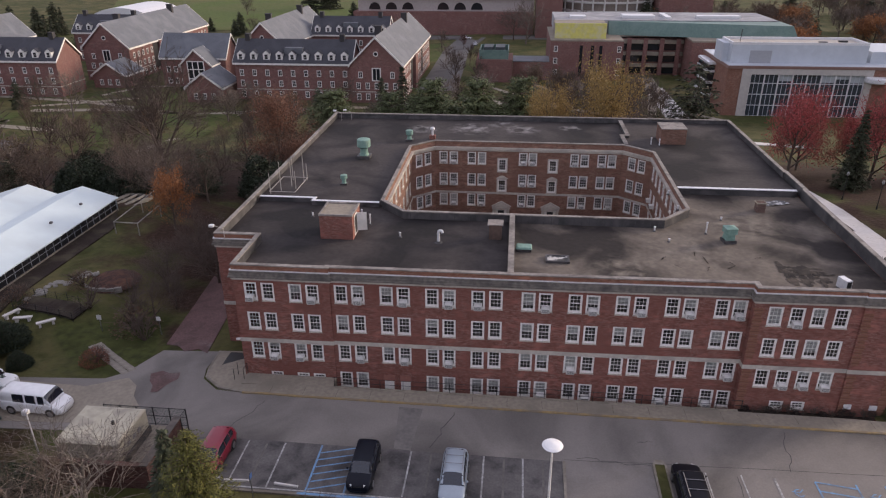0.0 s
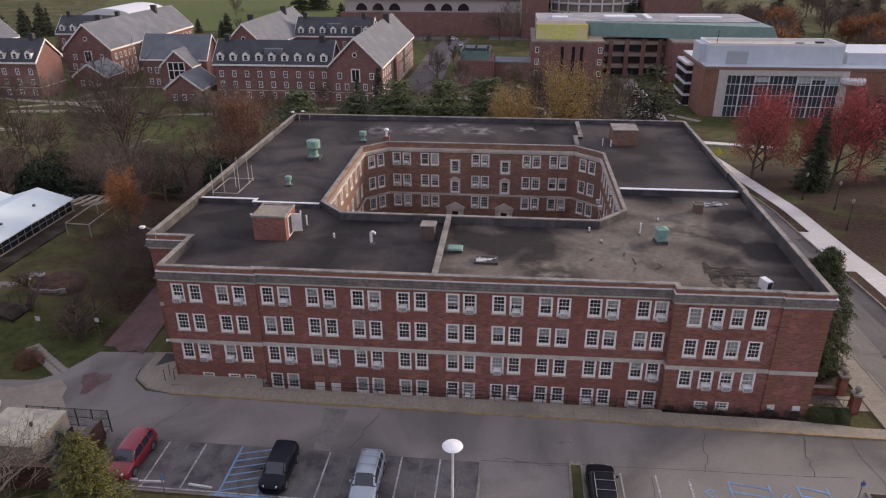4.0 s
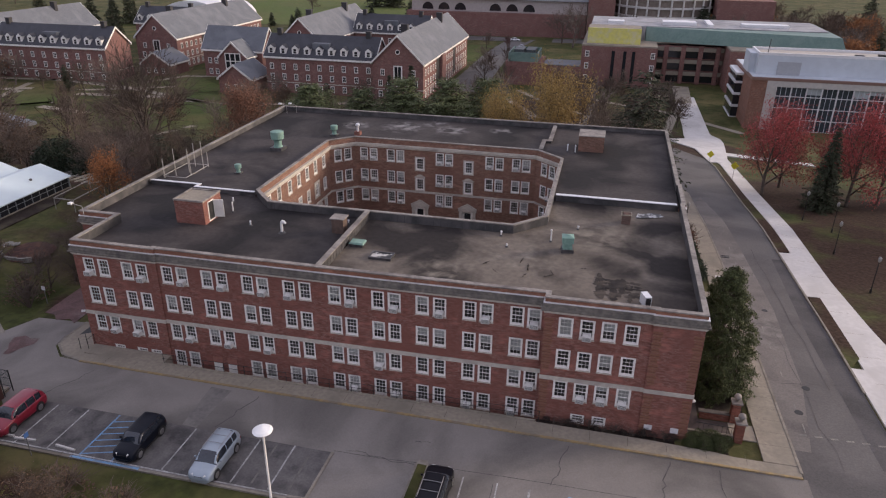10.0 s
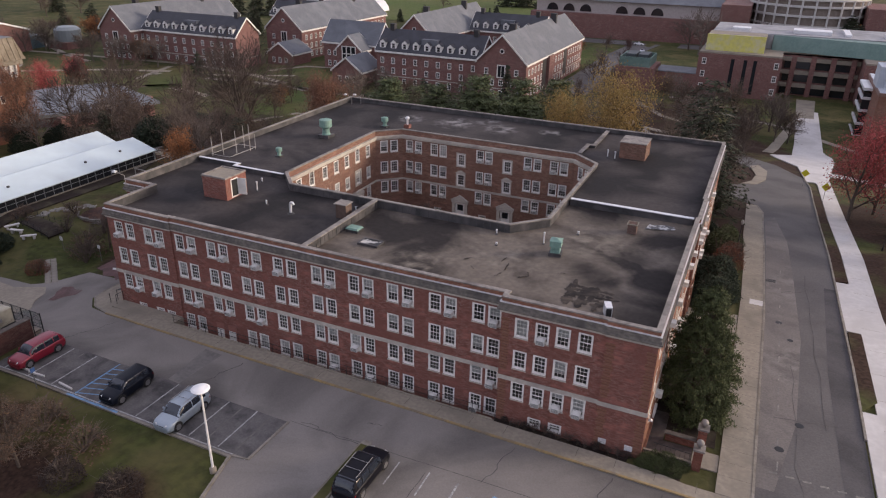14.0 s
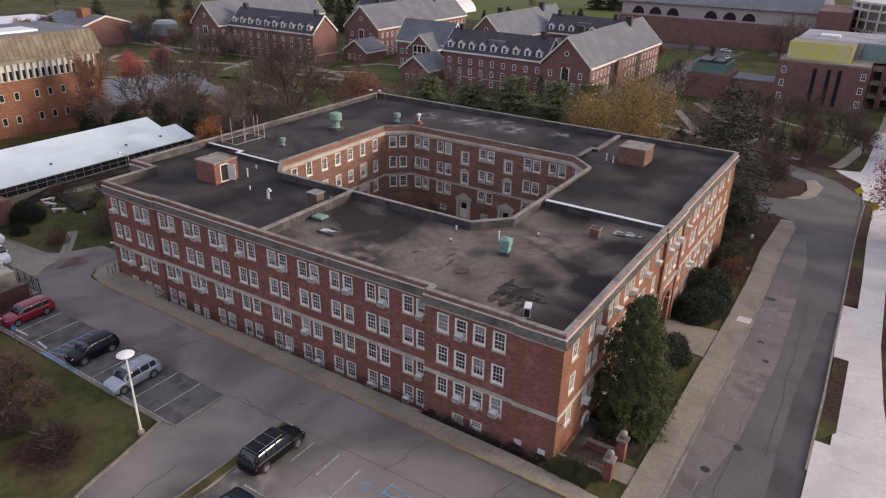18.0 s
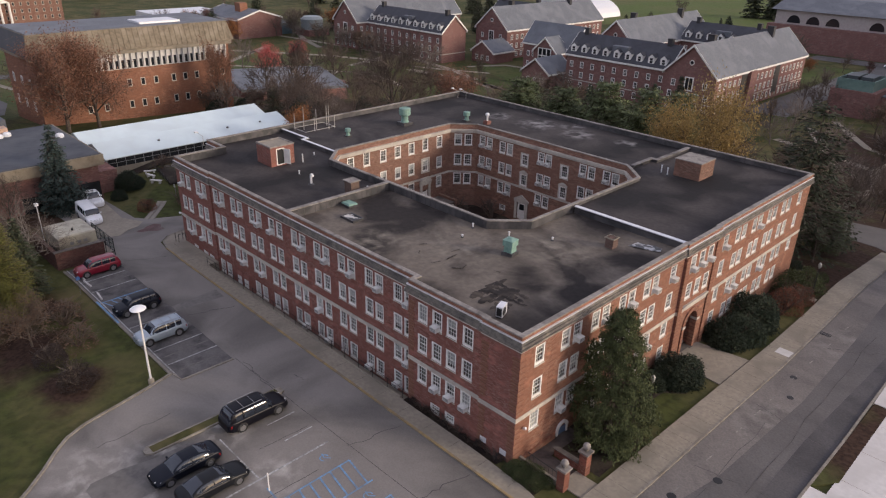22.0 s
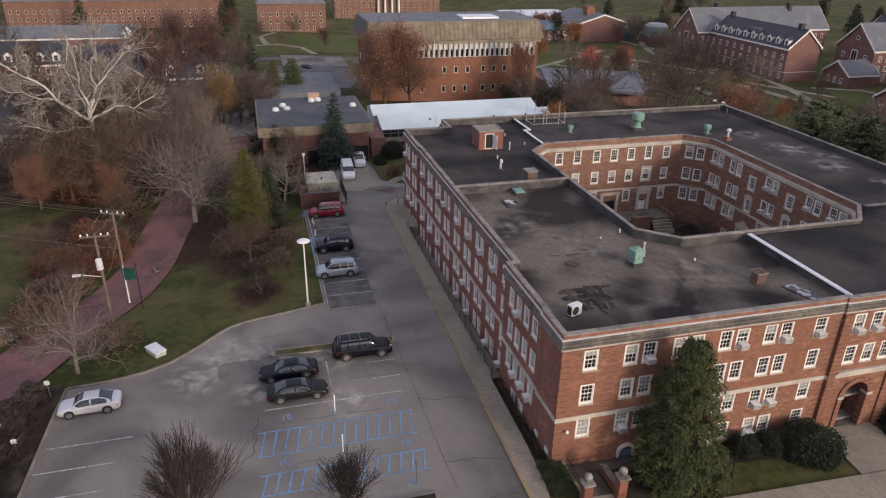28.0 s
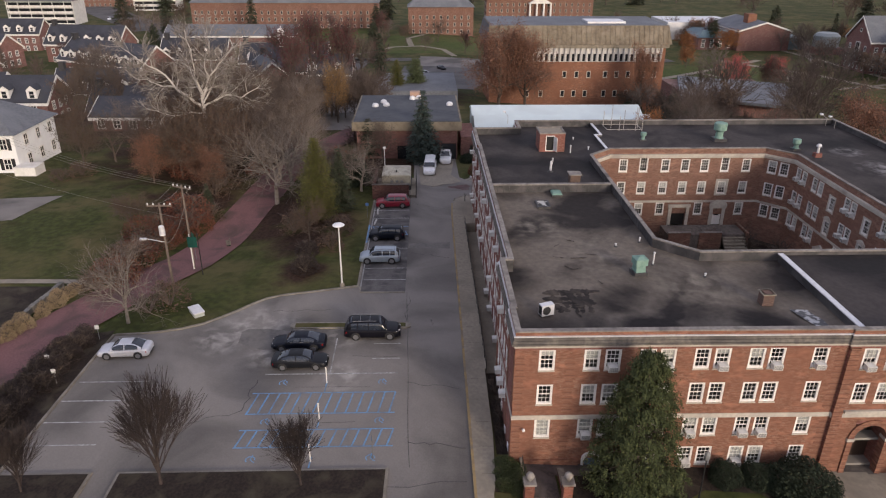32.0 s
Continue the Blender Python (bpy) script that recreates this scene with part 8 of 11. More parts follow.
for x, ac in ((flat[6], 0), (flat[7], 0)):
    t = part("vent_panel", Build().box(x - 0.5, 50.02, -1.1, x + 0.5, 50.09, 0.5), surf("faded brick infill", (0.30, 0.14, 0.11), (0.25, 0.11, 0.09), 3.0, 0.8), HALL, "faded pink infill panel")
    part("white_panel", Build().box(x - 0.42, 49.98, -1.1, x + 0.42, 50.015, -0.1), WHITE, t, "white lower panel")
for x in (27.9, 29.9):
    part("wall_vent", Build().box(x - 0.3, 49.17, 0.3, x + 0.3, 49.26, 0.75), METAL_WHITE, HALL, "pale wall vent")

# south-east gate, steps and side door
t = thing("gate_wall", "brick gate piers with weathered urns and a low wall", "gate pier")
BRK = brick_mat("gate brick", (0.205, 0.078, 0.055), (0.15, 0.056, 0.042), (0.25, 0.16, 0.12))
for x, y in ((34.8, 50.1), (34.85, 52.7)):
    part("pier", Build().box(x - 0.32, y - 0.32, -1.4, x + 0.32, y + 0.32, 1.6), BRK, t)
    part("cap", Build().box(x - 0.42, y - 0.42, 1.6, x + 0.42, y + 0.42, 1.75), COPING, t, "stone cap")
    part("ball", Build().turned([(0.05, 1.75), (0.14, 1.8), (0.1, 1.9), (0.24, 2.0), (0.3, 2.17), (0.24, 2.34), (0.1, 2.44), (0.02, 2.46)], 12, (x, y, 0)), COPING, t, "weathered stone ball", None, True)
part("kerb_wall", Build().box(30.9, 49.95, -1.4, 34.45, 50.15, 0.32), CONCRETE, t, "low concrete kerb wall")
part("low_wall", Build().box(32.2, 52.6, -1.4, 34.5, 52.9, 0.3), BRK, t)
part("wall_coping", Build().box(32.1, 52.52, 0.3, 34.5, 52.98, 0.38), WORN_SHADE_STONE, t)
part("iron_rail", Build().tube((31.6, 50.05, 1.1), (34.4, 50.05, 1.0), 0.03, None, 5), BLACK_METAL, t)
for i in range(8):
    part("baluster", Build().tube((31.8 + 0.35 * i, 50.05, 0.3), (31.8 + 0.35 * i, 50.05, 1.05), 0.015, None, 4), BLACK_METAL, t)
drape("planting_bed", [(30.75, 47.7), (33.9, 47.75), (34.0, 49.75), (30.75, 49.9)], 0.05, MULCH, 4, 0, label="dark corner bed beside the gate", category="planting bed")
drape("pavement", [(34.4, 50.3), (36.3, 50.3), (36.3, 52.4), (34.4, 52.4)], 0.1, CONCRETE, 4, 0.3, label="concrete entry walk between gate piers", category="pavement")
# Paving inside the gate, coloured dark for the shadow lying there.
drape("pavement", [(30.9, 50.2), (34.35, 50.2), (34.35, 52.4), (32.1, 52.4), (32.1, 56.4), (30.9, 56.4)], 0.07, surf("shadow-dark paving", (0.085, 0.068, 0.062), (0.055, 0.046, 0.043), 4.0, 0.8, (0.12, 0.10, 0.09), 0.5), 4, 0.2, label="shadow-dark paving before the side door", category="pavement")
part("plinth", Build().box(30.86, 49.26, -2.0, 31.04, 54.3, 0.12), BRICK_SUNTONE, HALL, "projecting brick plinth")
drape("pavement", [(31.0, 72.9), (36.2, 72.4), (36.2, 78.9), (31.0, 78.2)], 0.12, CONCRETE, 4, 0.3, label="concrete forecourt of the arch", category="pavement")
drape("planting_bed", [(30.8, 53.2), (35.9, 53.2), (35.8, 60), (34.2, 61.5), (33.2, 63), (33.4, 67), (34.8, 68.5), (34.8, 72.0), (30.8, 72.0)], 0.03, MULCH, 4, 0, label="brown leaf-strewn bed under the evergreen", category="planting bed")
drape("planting_bed", [(30.8, 78.8), (34.2, 78.8), (34.4, 102), (30.8, 102)], 0.03, MULCH, 4, 0, label="dark bed along the hall", category="planting bed")
d = part("side_door", Build().box(30.81, 54.8, -1.6, 30.93, 55.75, 0.15), paint("blue grey door", (0.10, 0.16, 0.27), 0.5), HALL, "blue-grey side door")
b = Build()
for i in range(10):
    a0, a1 = math.pi * i / 10, math.pi * (i + 1) / 10
    q = [(55.27 + 0.74 * math.cos(a0), 0.15 + 0.62 * math.sin(a0)), (55.27 + 0.74 * math.cos(a1), 0.15 + 0.62 * math.sin(a1)), (55.27 + 0.5 * math.cos(a1), 0.15 + 0.42 * math.sin(a1)), (55.27 + 0.5 * math.cos(a0), 0.15 + 0.42 * math.sin(a0))]
    b.loft([[(31.03, yy, zz) for yy, zz in q], [(30.81, yy, zz) for yy, zz in q]])
part("door_surround", b, WHITE, HALL, "white arched door surround")
for s in (54.6, 55.83):
    part("door_jamb", Build().box(30.81, s - 0.08, -1.6, 31.01, s + 0.12, 0.15), WHITE, HALL)
part("spot_lamp", Build().turned([(0.05, 0), (0.12, 0.12), (0.12, 0.3), (0.02, 0.34)], 8), METAL_WHITE, HALL, "small white spot lamp", pose(30.9, 50.1, 2.9, 0, 70, 0))
part("spot_lamp", Build().turned([(0.05, 0), (0.12, 0.12), (0.12, 0.35), (0.02, 0.4)], 8), METAL_WHITE, HALL, "small white spot lamp", pose(-23.2, 50.0, 3.5, 70, 0, -30))

# ---- things on the roof and in the courtyard ----
def deck_z(x, y):
    return 9.82 if (x > 0.1 and y < 73.4) else 9.9 if y < 66.5 else 10.3 if x > 15 else 10.15


def pipe_vent(x, y, h, mat, lb, r=0.07):
    t = thing("vent_pipe", lb, "vent pipe", pose(x, y, deck_z(x, y)))
    part("flange", Build().turned([(r * 2.6, 0), (r * 2.2, 0.04), (r * 1.2, 0.12)], 10), FLASH, t)
    part("pipe", Build().turned([(r, 0.02), (r, h - 0.1), (r * 1.4, h - 0.1), (r * 1.4, h), (r * 0.8, h + 0.02)], 10), mat, t)


for x, y, h in ((-10.2, 58.8, 0.5), (-13.6, 61.6, 1.1), (18.4, 62.4, 1.2), (13.7, 62.6, 0.5), (17.0, 68.4, 0.5), (20.7, 66.0, 0.35), (14.6, 60.2, 0.3), (17.9, 90.6, 1.0), (18.9, 90.2, 1.0), (-15.0, 64.2, 0.5), (16.9, 73.0, 0.5), (-19.8, 63.2, 0.4), (-1.2, 61.6, 0.4)):
    pipe_vent(x, y, h, METAL_WHITE, "white vent pipe on the flat roof")
# gooseneck
t = thing("gooseneck_vent", "white gooseneck vent on black felt", "vent pipe", pose(-6.5, 57.9, 9.9))
b = Build()
pts = [(0, 0, 0), (0, 0, 1.0), (0.06, 0, 1.16), (0.2, 0, 1.22), (0.34, 0, 1.14), (0.38, 0, 1.0)]
for p, q in zip(pts, pts[1:]):
    b.tube(p, q, 0.13, None, 10)
part("neck", b, METAL_WHITE, t)
part("flange", Build().turned([(0.36, 0), (0.3, 0.06), (0.16, 0.16)], 12), FLASH, t)
# copper ventilators
t = thing("copper_ventilator", "green copper box ventilator on grey roofing", "ventilator", pose(20.0, 60.7, 9.82, 0, 0, 8))
part("curb", Build().box(-0.55, -0.55, 0, 0.55, 0.55, 0.3), FLASH, t)
part("flue", Build().loft([[(-0.42, -0.42, 0.3), (0.42, -0.42, 0.3), (0.42, 0.42, 0.3), (-0.42, 0.42, 0.3)], [(-0.38, -0.38, 0.9), (0.38, -0.38, 0.9), (0.38, 0.38, 0.9), (-0.38, 0.38, 0.9)]]), COPPER, t)
part("hood", Build().box(-0.5, -0.5, 0.9, 0.5, 0.5, 1.45).loft([[(-0.54, -0.54, 1.45), (0.54, -0.54, 1.45), (0.54, 0.54, 1.45), (-0.54, 0.54, 1.45)], [(-0.1, -0.1, 1.62), (0.1, -0.1, 1.62), (0.1, 0.1, 1.62), (-0.1, 0.1, 1.62)]]), COPPER, t)
for x, y, s in ((-18.5, 82.4, 1.35), (-18.7, 72.3, 0.62), (-14.0, 90.6, 0.8)):
    t = thing("copper_ventilator", "round green copper ventilator on black felt", "ventilator", pose(x, y, 10.15))
    part("curb", Build().box(-0.6 * s, -0.6 * s, 0, 0.6 * s, 0.6 * s, 0.28 * s), FLASH, t)
    part("flue", Build().turned([(0.45 * s, 0.28 * s), (0.36 * s, 0.5 * s), (0.36 * s, 0.9 * s)], 16), COPPER, t)
    part("hood", Build().turned([(0.36 * s, 0.9 * s), (0.62 * s, 1.1 * s), (0.62 * s, 1.75 * s), (0.5 * s, 1.8 * s), (0.02, 1.84 * s)], 18), COPPER, t)
t = thing("turbine_vent", "white turbine vent on a short brick base", "ventilator", pose(-11.0, 91.8, 10.15))
part("base", Build().box(-0.4, -0.4, 0, 0.4, 0.4, 0.5), BRICK, t)
part("flue", Build().turned([(0.14, 0.5), (0.14, 1.2)], 10), METAL_WHITE, t)
part("hood", Build().turned([(0.15, 1.2), (0.3, 1.3), (0.32, 1.45), (0.2, 1.6), (0.03, 1.66)], 12), METAL_WHITE, t)
# roof stair houses
t = thing("stair_house", "brick roof stair house with an open white door", "roof house", pose(-16.0, 59.4, 9.9))
part("wall", Build().box(-1.55, -1.6, 0, 1.55, 1.6, 2.3), BRICK, t)
part("roof", Build().box(-1.5, -1.55, 2.3, 1.5, 1.55, 2.36), CONCRETE, t, "pale roof slab")
part("fascia", Build().ring([(-1.55, -1.6), (1.55, -1.6), (1.55, 1.6), (-1.55, 1.6)], 0.05, 0.14, 2.3, 2.46), COPING, t)
# Dark panel on the solid wall; the unlit inside is only its colour.
part("doorway", Build().box(1.5, -0.75, 0.2, 1.57, 0.15, 2.0), paint("doorway shade", (0.012, 0.012, 0.012), 0.8), t, "dark panel for the shade in the open doorway")
part("door_frame", grid_frame([-0.85, -0.75, 0.15, 0.25], [0.1, 0.2, 2.0, 2.1], -0.02, 0.05), WHITE, t, "white door frame", pose(1.57, 0, 0, 0, 0, 90))
part("door", Build().box(0, 0, 0.2, 0.9, 0.05, 2.0, pose(1.6, 0.22, 0, 0, 0, 14)), WHITE, t, "open white door")
t = thing("roof_house", "brick lift house on the black roof", "roof house", pose(20.8, 92.8, 10.3))
part("wall", Build().box(-1.6, -1.7, 0, 1.6, 1.7, 2.0), brick_mat("weathered brown brick", (0.205, 0.112, 0.084), (0.145, 0.080, 0.062), (0.22, 0.17, 0.13)), t)
part("roof", Build().box(-1.66, -1.76, 2.0, 1.66, 1.76, 2.1), COPING, t, "grey roof slab")
t = thing("roof_chimney", "short brick chimney on grey roofing", "chimney", pose(25.2, 68.9, 9.82))
part("flue", Build().box(-0.42, -0.42, 0, 0.42, 0.42, 1.0), brick_mat("sooty chimney brick", (0.175, 0.112, 0.092), (0.125, 0.080, 0.068), (0.18, 0.14, 0.12)), t)
part("cap", grid_frame([-0.5, -0.3, 0.3, 0.5], [-0.5, -0.3, 0.3, 0.5], -0.08, 0), CONCRETE, t, "pale open cap", pose(0, 0, 1.0, 90))
t = thing("brick_vent", "brown box vent with flat cap by the fire wall", "vent", pose(-1.35, 59.6, 9.9))
part("box", Build().box(-0.58, -0.55, 0, 0.58, 0.55, 1.45), surf("brown clay block", (0.135, 0.092, 0.074), (0.10, 0.070, 0.058), 3.0, 0.85), t)
part("cap", Build().box(-0.72, -0.68, 1.45, 0.72, 0.68, 1.53), COPING, t, "pale flat cap")
t = thing("roof_hatch", "green copper roof hatch", "roof hatch", pose(1.3, 57.2, 9.82))
part("curb", Build().box(-0.65, -0.5, 0, 0.65, 0.5, 0.28), FLASH, t)
part("lid", Build().loft([[(-0.72, -0.56, 0.28), (0.72, -0.56, 0.28), (0.72, 0.56, 0.28), (-0.72, 0.56, 0.28)], [(-0.6, -0.45, 0.42), (0.6, -0.45, 0.42), (0.6, 0.45, 0.42), (-0.6, 0.45, 0.42)]]), COPPER, t)
t = thing("skylight", "flat skylight with pale torn covering", "skylight", pose(4.2, 55.3, 9.82))
part("frame", Build().ring([(-0.95, -0.6), (0.95, -0.6), (0.95, 0.6), (-0.95, 0.6)], 0.08, 0.08, 0, 0.22), FLASH, t)
part("covering", Build().box(-0.87, -0.52, 0, 0.87, 0.52, 0.17), surf("torn covering", (0.46, 0.45, 0.43), (0.05, 0.05, 0.05), 1.8, 0.7, spread=(0.48, 0.54)), t)
t = thing("roof_condenser", "white condenser unit on the grey roof", "air conditioner", pose(26.6, 52.0, 9.82, 0, 0, -70))
part("foot", Build().box(-0.48, -0.2, 0, 0.48, 0.2, 0.1), TRIM, t)
part("case", Build().box(-0.5, -0.26, 0.1, 0.5, 0.26, 0.95), METAL_WHITE, t)
part("fan_grille", Build().turned([(0.33, 0), (0.33, 0.02), (0.05, 0.04)], 16), TRIM, t, "dark fan grille", pose(0.12, 0.26, 0.52, -90, 0, 0))
part("side_grille", Build().box(0.5, -0.2, 0.2, 0.515, 0.2, 0.85), TRIM, t, "dark side grille")
t = thing("roof_sheet", "crumpled pale sheet lying on the roof", "roofing sheet", pose(27.4, 71.2, 9.84, 0, 0, 12))
part("sheet", Build().loft([[(-1.4, -0.6, 0), (-0.9, 0.5, 0.1), (-0.9, 0.5, 0.02)], [(-0.4, -0.7, 0.12), (-0.2, 0.6, 0.02), (-0.2, 0.6, 0.0)], [(0.5, -0.5, 0.03), (0.6, 0.6, 0.12), (0.6, 0.6, 0.02)], [(1.5, -0.4, 0.1), (1.4, 0.5, 0.03), (1.4, 0.5, 0.01)]]), surf("torn sheet", (0.06, 0.06, 0.062), (0.42, 0.42, 0.42), 2.2, 0.5, spread=(0.50, 0.58)), t)
t = thing("antenna_mast", "thin roof antennas on a steel sled", "antenna", pose(-24.6, 71.0, 10.15))
AERIAL = paint("galvanised", (0.36, 0.34, 0.32), 0.6, 0.1)
part("sled", grid_frame([-1.5, -1.45, 1.35, 1.4], [-2.5, -2.45, 2.4, 2.45], -0.06, 0), AERIAL, t, "steel sled", pose(0, 0, 0.3, 90))
for x, y, h in ((-1.4, -2.3, 1.8), (-0.5, -1.4, 2.6), (0.2, 0.2, 2.2), (0.9, -0.6, 1.6), (1.2, 1.6, 2.7), (-0.3, 2.3, 2.3), (1.3, 2.5, 1.5)):
    part("mast", Build().tube((x, y, 0), (x, y, h * 1.25), 0.05, 0.04, 6), AERIAL, t)
for x, y, z0 in ((-25.6, 55.0, 10.7), (-25.8, 100.8, 10.15), (-24.4, 101.3, 10.15)):
    t = thing("roof_light", "gooseneck flood light on the parapet", "flood light", pose(x, y, z0))
    part("arm", Build().tube((0, 0, 0), (0, 0, 1.1), 0.035, None, 6).tube((0, 0, 1.1), (-0.7, -0.4, 1.5), 0.03, None, 6), AERIAL, t)
    part("head", Build().box(-1.05, -0.6, 1.42, -0.65, -0.25, 1.6), METAL_WHITE, t)
# stains: dark patches of bitumen and light ponding marks with their own outlines
BITUMEN = surf("fresh bitumen", (0.034, 0.029, 0.027), (0.022, 0.019, 0.018), 2.0, 0.92, (0.085, 0.070, 0.058), 0.8)
sr = random.Random(12)


def strip(x, y, ln, w, turn, z):
    """A torn strip of bitumen felt with ragged ends and edges."""
    a0, n, up, dn = radians(turn), 9, [], []
    for i in range(n):
        u = -ln / 2 + ln * i / (n - 1)
        e = w / 2 * (1 if 0 < i < n - 1 else 0.6)
        up.append((u + sr.uniform(-0.06, 0.06), e + sr.uniform(-0.09, 0.06)))
        dn.append((u + sr.uniform(-0.06, 0.06), -e + sr.uniform(-0.06, 0.09)))
    b = Build()
    b.face([(x + u * math.cos(a0) - v * math.sin(a0), y + u * math.sin(a0) + v * math.cos(a0), z) for u, v in dn + up[::-1]])
    part("bitumen_patch", b, BITUMEN, HALL, "dark torn bitumen patch")


for bi, (x, y, ln, w, tn) in enumerate(((23.3, 52.9, 1.3, 0.5, 84), (23.1, 55.7, 2.3, 0.42, 95), (24.2, 53.2, 2.1, 0.62, 91), (24.7, 55.1, 1.6, 1.1, 80), (25.5, 52.8, 1.5, 0.35, 87), (25.4, 54.7, 0.8, 0.5, 103), (23.9, 54.3, 1.4, 0.45, 10), (26.6, 54.4, 0.9, 0.2, 20),
                                        (16.8, 54.6, 1.0, 0.10, 70), (17.0, 56.4, 1.4, 0.09, 95), (18.9, 55.2, 1.0, 0.16, 40), (19.1, 55.8, 0.8, 0.12, 110), (16.3, 57.6, 1.1, 0.08, 80), (13.4, 56.4, 0.9, 0.08, 60), (10.2, 58.8, 0.7, 0.08, 20), (14.4, 54.9, 0.8, 0.1, 130), (21.6, 57.2, 0.6, 0.1, 20))):
    strip(x, y, ln, w, tn, 9.852 + 0.003 * bi)
for i in range(30):
    u, v = i % 6, i // 6
    strip(22.9 + 0.62 * u + sr.uniform(-0.15, 0.15), 53.1 + 0.62 * v + sr.uniform(-0.15, 0.15), sr.uniform(0.5, 0.95), sr.uniform(0.3, 0.55), sr.uniform(-14, 14) + 90 * (i % 3 == 0), 9.838 + 0.0004 * i)
# ribs of the flashing on the fire wall and court parapet
b0 = Build().box(-0.03, -0.015, 0, 0.03, 0.015, 0.8).mesh("flashing_rib")
for i in range(19):
    part("flashing_rib", b0, FLASH, HALL, "", pose(0.375, 51.0 + 0.66 * i, 9.84, 0, 0, 90))
for i in range(34):
    part("flashing_rib", b0, COPING, HALL, "", pose(-9.9 + 0.73 * i, 63.375, 9.82))
for i in range(46):
    part("flashing_rib", b0, COPING, HALL, "", pose(-26 + 1.22 * i, 102.27, 10.15 if i < 34 else 10.3))
# flashed skirts inside the parapets
part("parapet_flashing", Build().ring(OUTER, -0.285, 0.315, 9.7, 10.78, 0.6), FLASH, HALL, "dark flashing on the parapet")
part("parapet_flashing", Build().ring(CIN, 0.315, -0.285, 9.7, 10.6), FLASH, HALL, "dark flashing on the court parapet")

# courtyard floor, walks and portals
COURT_IN = offset(COURT, -0.05)
tagged(part("courtyard_floor", Build().prism(COURT_IN, -3.2, -1.6), MULCH), "dark planted courtyard ground", "courtyard", kind="structure")
tagged(part("terrace", Build().box(-13.04, 74.2, -1.8, -9.8, 84.2, 0.26), surf("worn terrace paving", (0.20, 0.175, 0.155), (0.13, 0.113, 0.102), 3.0, 0.9, (0.09, 0.078, 0.07), 0.4)), "worn paved terrace in front of the courtyard doors", "terrace", kind="structure")
for y0, y1 in ((74.2, 77.0), (78.2, 81.0)):
    part("terrace_wall", Build().box(-9.8, y0, -1.8, -9.5, y1, 0.62), BRICK_COURT, HALL, "low brick terrace wall")
    part("terrace_coping", Build().box(-9.86, y0 - 0.05, 0.62, -9.44, y1 + 0.05, 0.7), COPING, HALL, "worn coping")
part("terrace_wall", Build().box(-13.0, 84.2, -1.8, -9.5, 84.5, 0.6), BRICK_COURT, HALL, "low brick terrace wall")
tagged(part("courtyard_walk", Build().box(-2.4, 80.0, -1.7, -0.3, 88.9, -1.47).box(4.2, 80.0, -1.7, 6.4, 88.9, -1.47).box(-7.0, 78.0, -1.7, 14, 80.0, -1.46), CONCRETE), "concrete walks in the courtyard", "walk", kind="structure")
for i in range(5):
    part("court_step", Build().box(-9.8, 81.2, -1.7, -9.44 + 0.36 * i, 84.1, -0.06 - 0.31 * i), CONCRETE, HALL)


def portal(x, y, turn, w, h, z, pediment, dark):
    m = pose(x, y, z, 0, 0, turn)
    for s in (-1, 1):
        part("portal_pilaster", Build().box(s * (w / 2 + 0.2) - 0.2, -0.16, 0, s * (w / 2 + 0.2) + 0.2, 0.06, h), STONE, HALL, "stone pilaster", m)
    part("portal_lintel", Build().box(-w / 2 - 0.5, -0.2, h, w / 2 + 0.5, 0.05, h + 0.4), STONE, HALL, "stone lintel", m)
    if pediment == "gable":
        part("pediment", Build().loft([[(-w / 2 - 0.6, -0.24, h + 0.4), (w / 2 + 0.6, -0.24, h + 0.4), (0, -0.24, h + 1.15)], [(-w / 2 - 0.6, 0.0, h + 0.4), (w / 2 + 0.6, 0.0, h + 0.4), (0, 0.0, h + 1.15)]]), STONE, HALL, "stone pediment", m)
    if pediment == "round":
        part("pediment", Build().loft([[((w / 2 + 0.55) * math.cos(a), -0.24, h + 0.4 + 0.75 * math.sin(a)) for a in [math.pi * i / 12 for i in range(13)]], [((w / 2 + 0.55) * math.cos(a), 0.0, h + 0.4 + 0.75 * math.sin(a)) for a in [math.pi * i / 12 for i in range(13)]]]), STONE, HALL, "rounded stone pediment", m)
    # A dark sheet closes the opening; the passage's shade is its colour.
    if dark:
        part("portal_shade", Build().box(-w / 2, 0.3, 0, w / 2, 0.34, h), paint("painted passage shade", (0.012, 0.011, 0.011), 0.9), HALL, "painted passage shade", m)
    else:
        part("portal_door", Build().box(-w / 2, 0.12, 0, w / 2, 0.2, h), WHITE, HALL, "white panelled door", m)
        part("portal_pane", Build().box(-w * 0.28, 0.1, h * 0.55, w * 0.28, 0.118, h * 0.88), DARKPANE, HALL, "", m)


for x in DOORS_N:
    portal(x, 89.0, 0, 1.5, 2.55, -1.2, "gable", False)
    for k, z in enumerate(STAIR_Z):
        part("window_surround", grid_frame([-0.70, -0.56, 0.56, 0.70], [-0.14, -0.02, W_H + 0.02, W_H + 0.16], -0.05, 0.03), STONE, HALL, "stone window surround", pose(x, 89.0, z))
        if k:
            part("window_pediment", Build().loft([[(-0.8, -0.14, 0), (0.8, -0.14, 0), (0.35, -0.14, 0.3), (0, -0.14, 0.42), (-0.35, -0.14, 0.3)], [(-0.8, 0, 0), (0.8, 0, 0), (0.35, 0, 0.3), (0, 0, 0.42), (-0.35, 0, 0.3)]]), STONE, HALL, "small stone pediment", pose(x, 89.0, z + W_H + 0.165))
portal(-13.1, 76.35, 90, 1.9, 2.5, 0.27, "", True)
portal(-13.1, 81.45, 90, 1.2, 2.35, 0.27, "round", False)
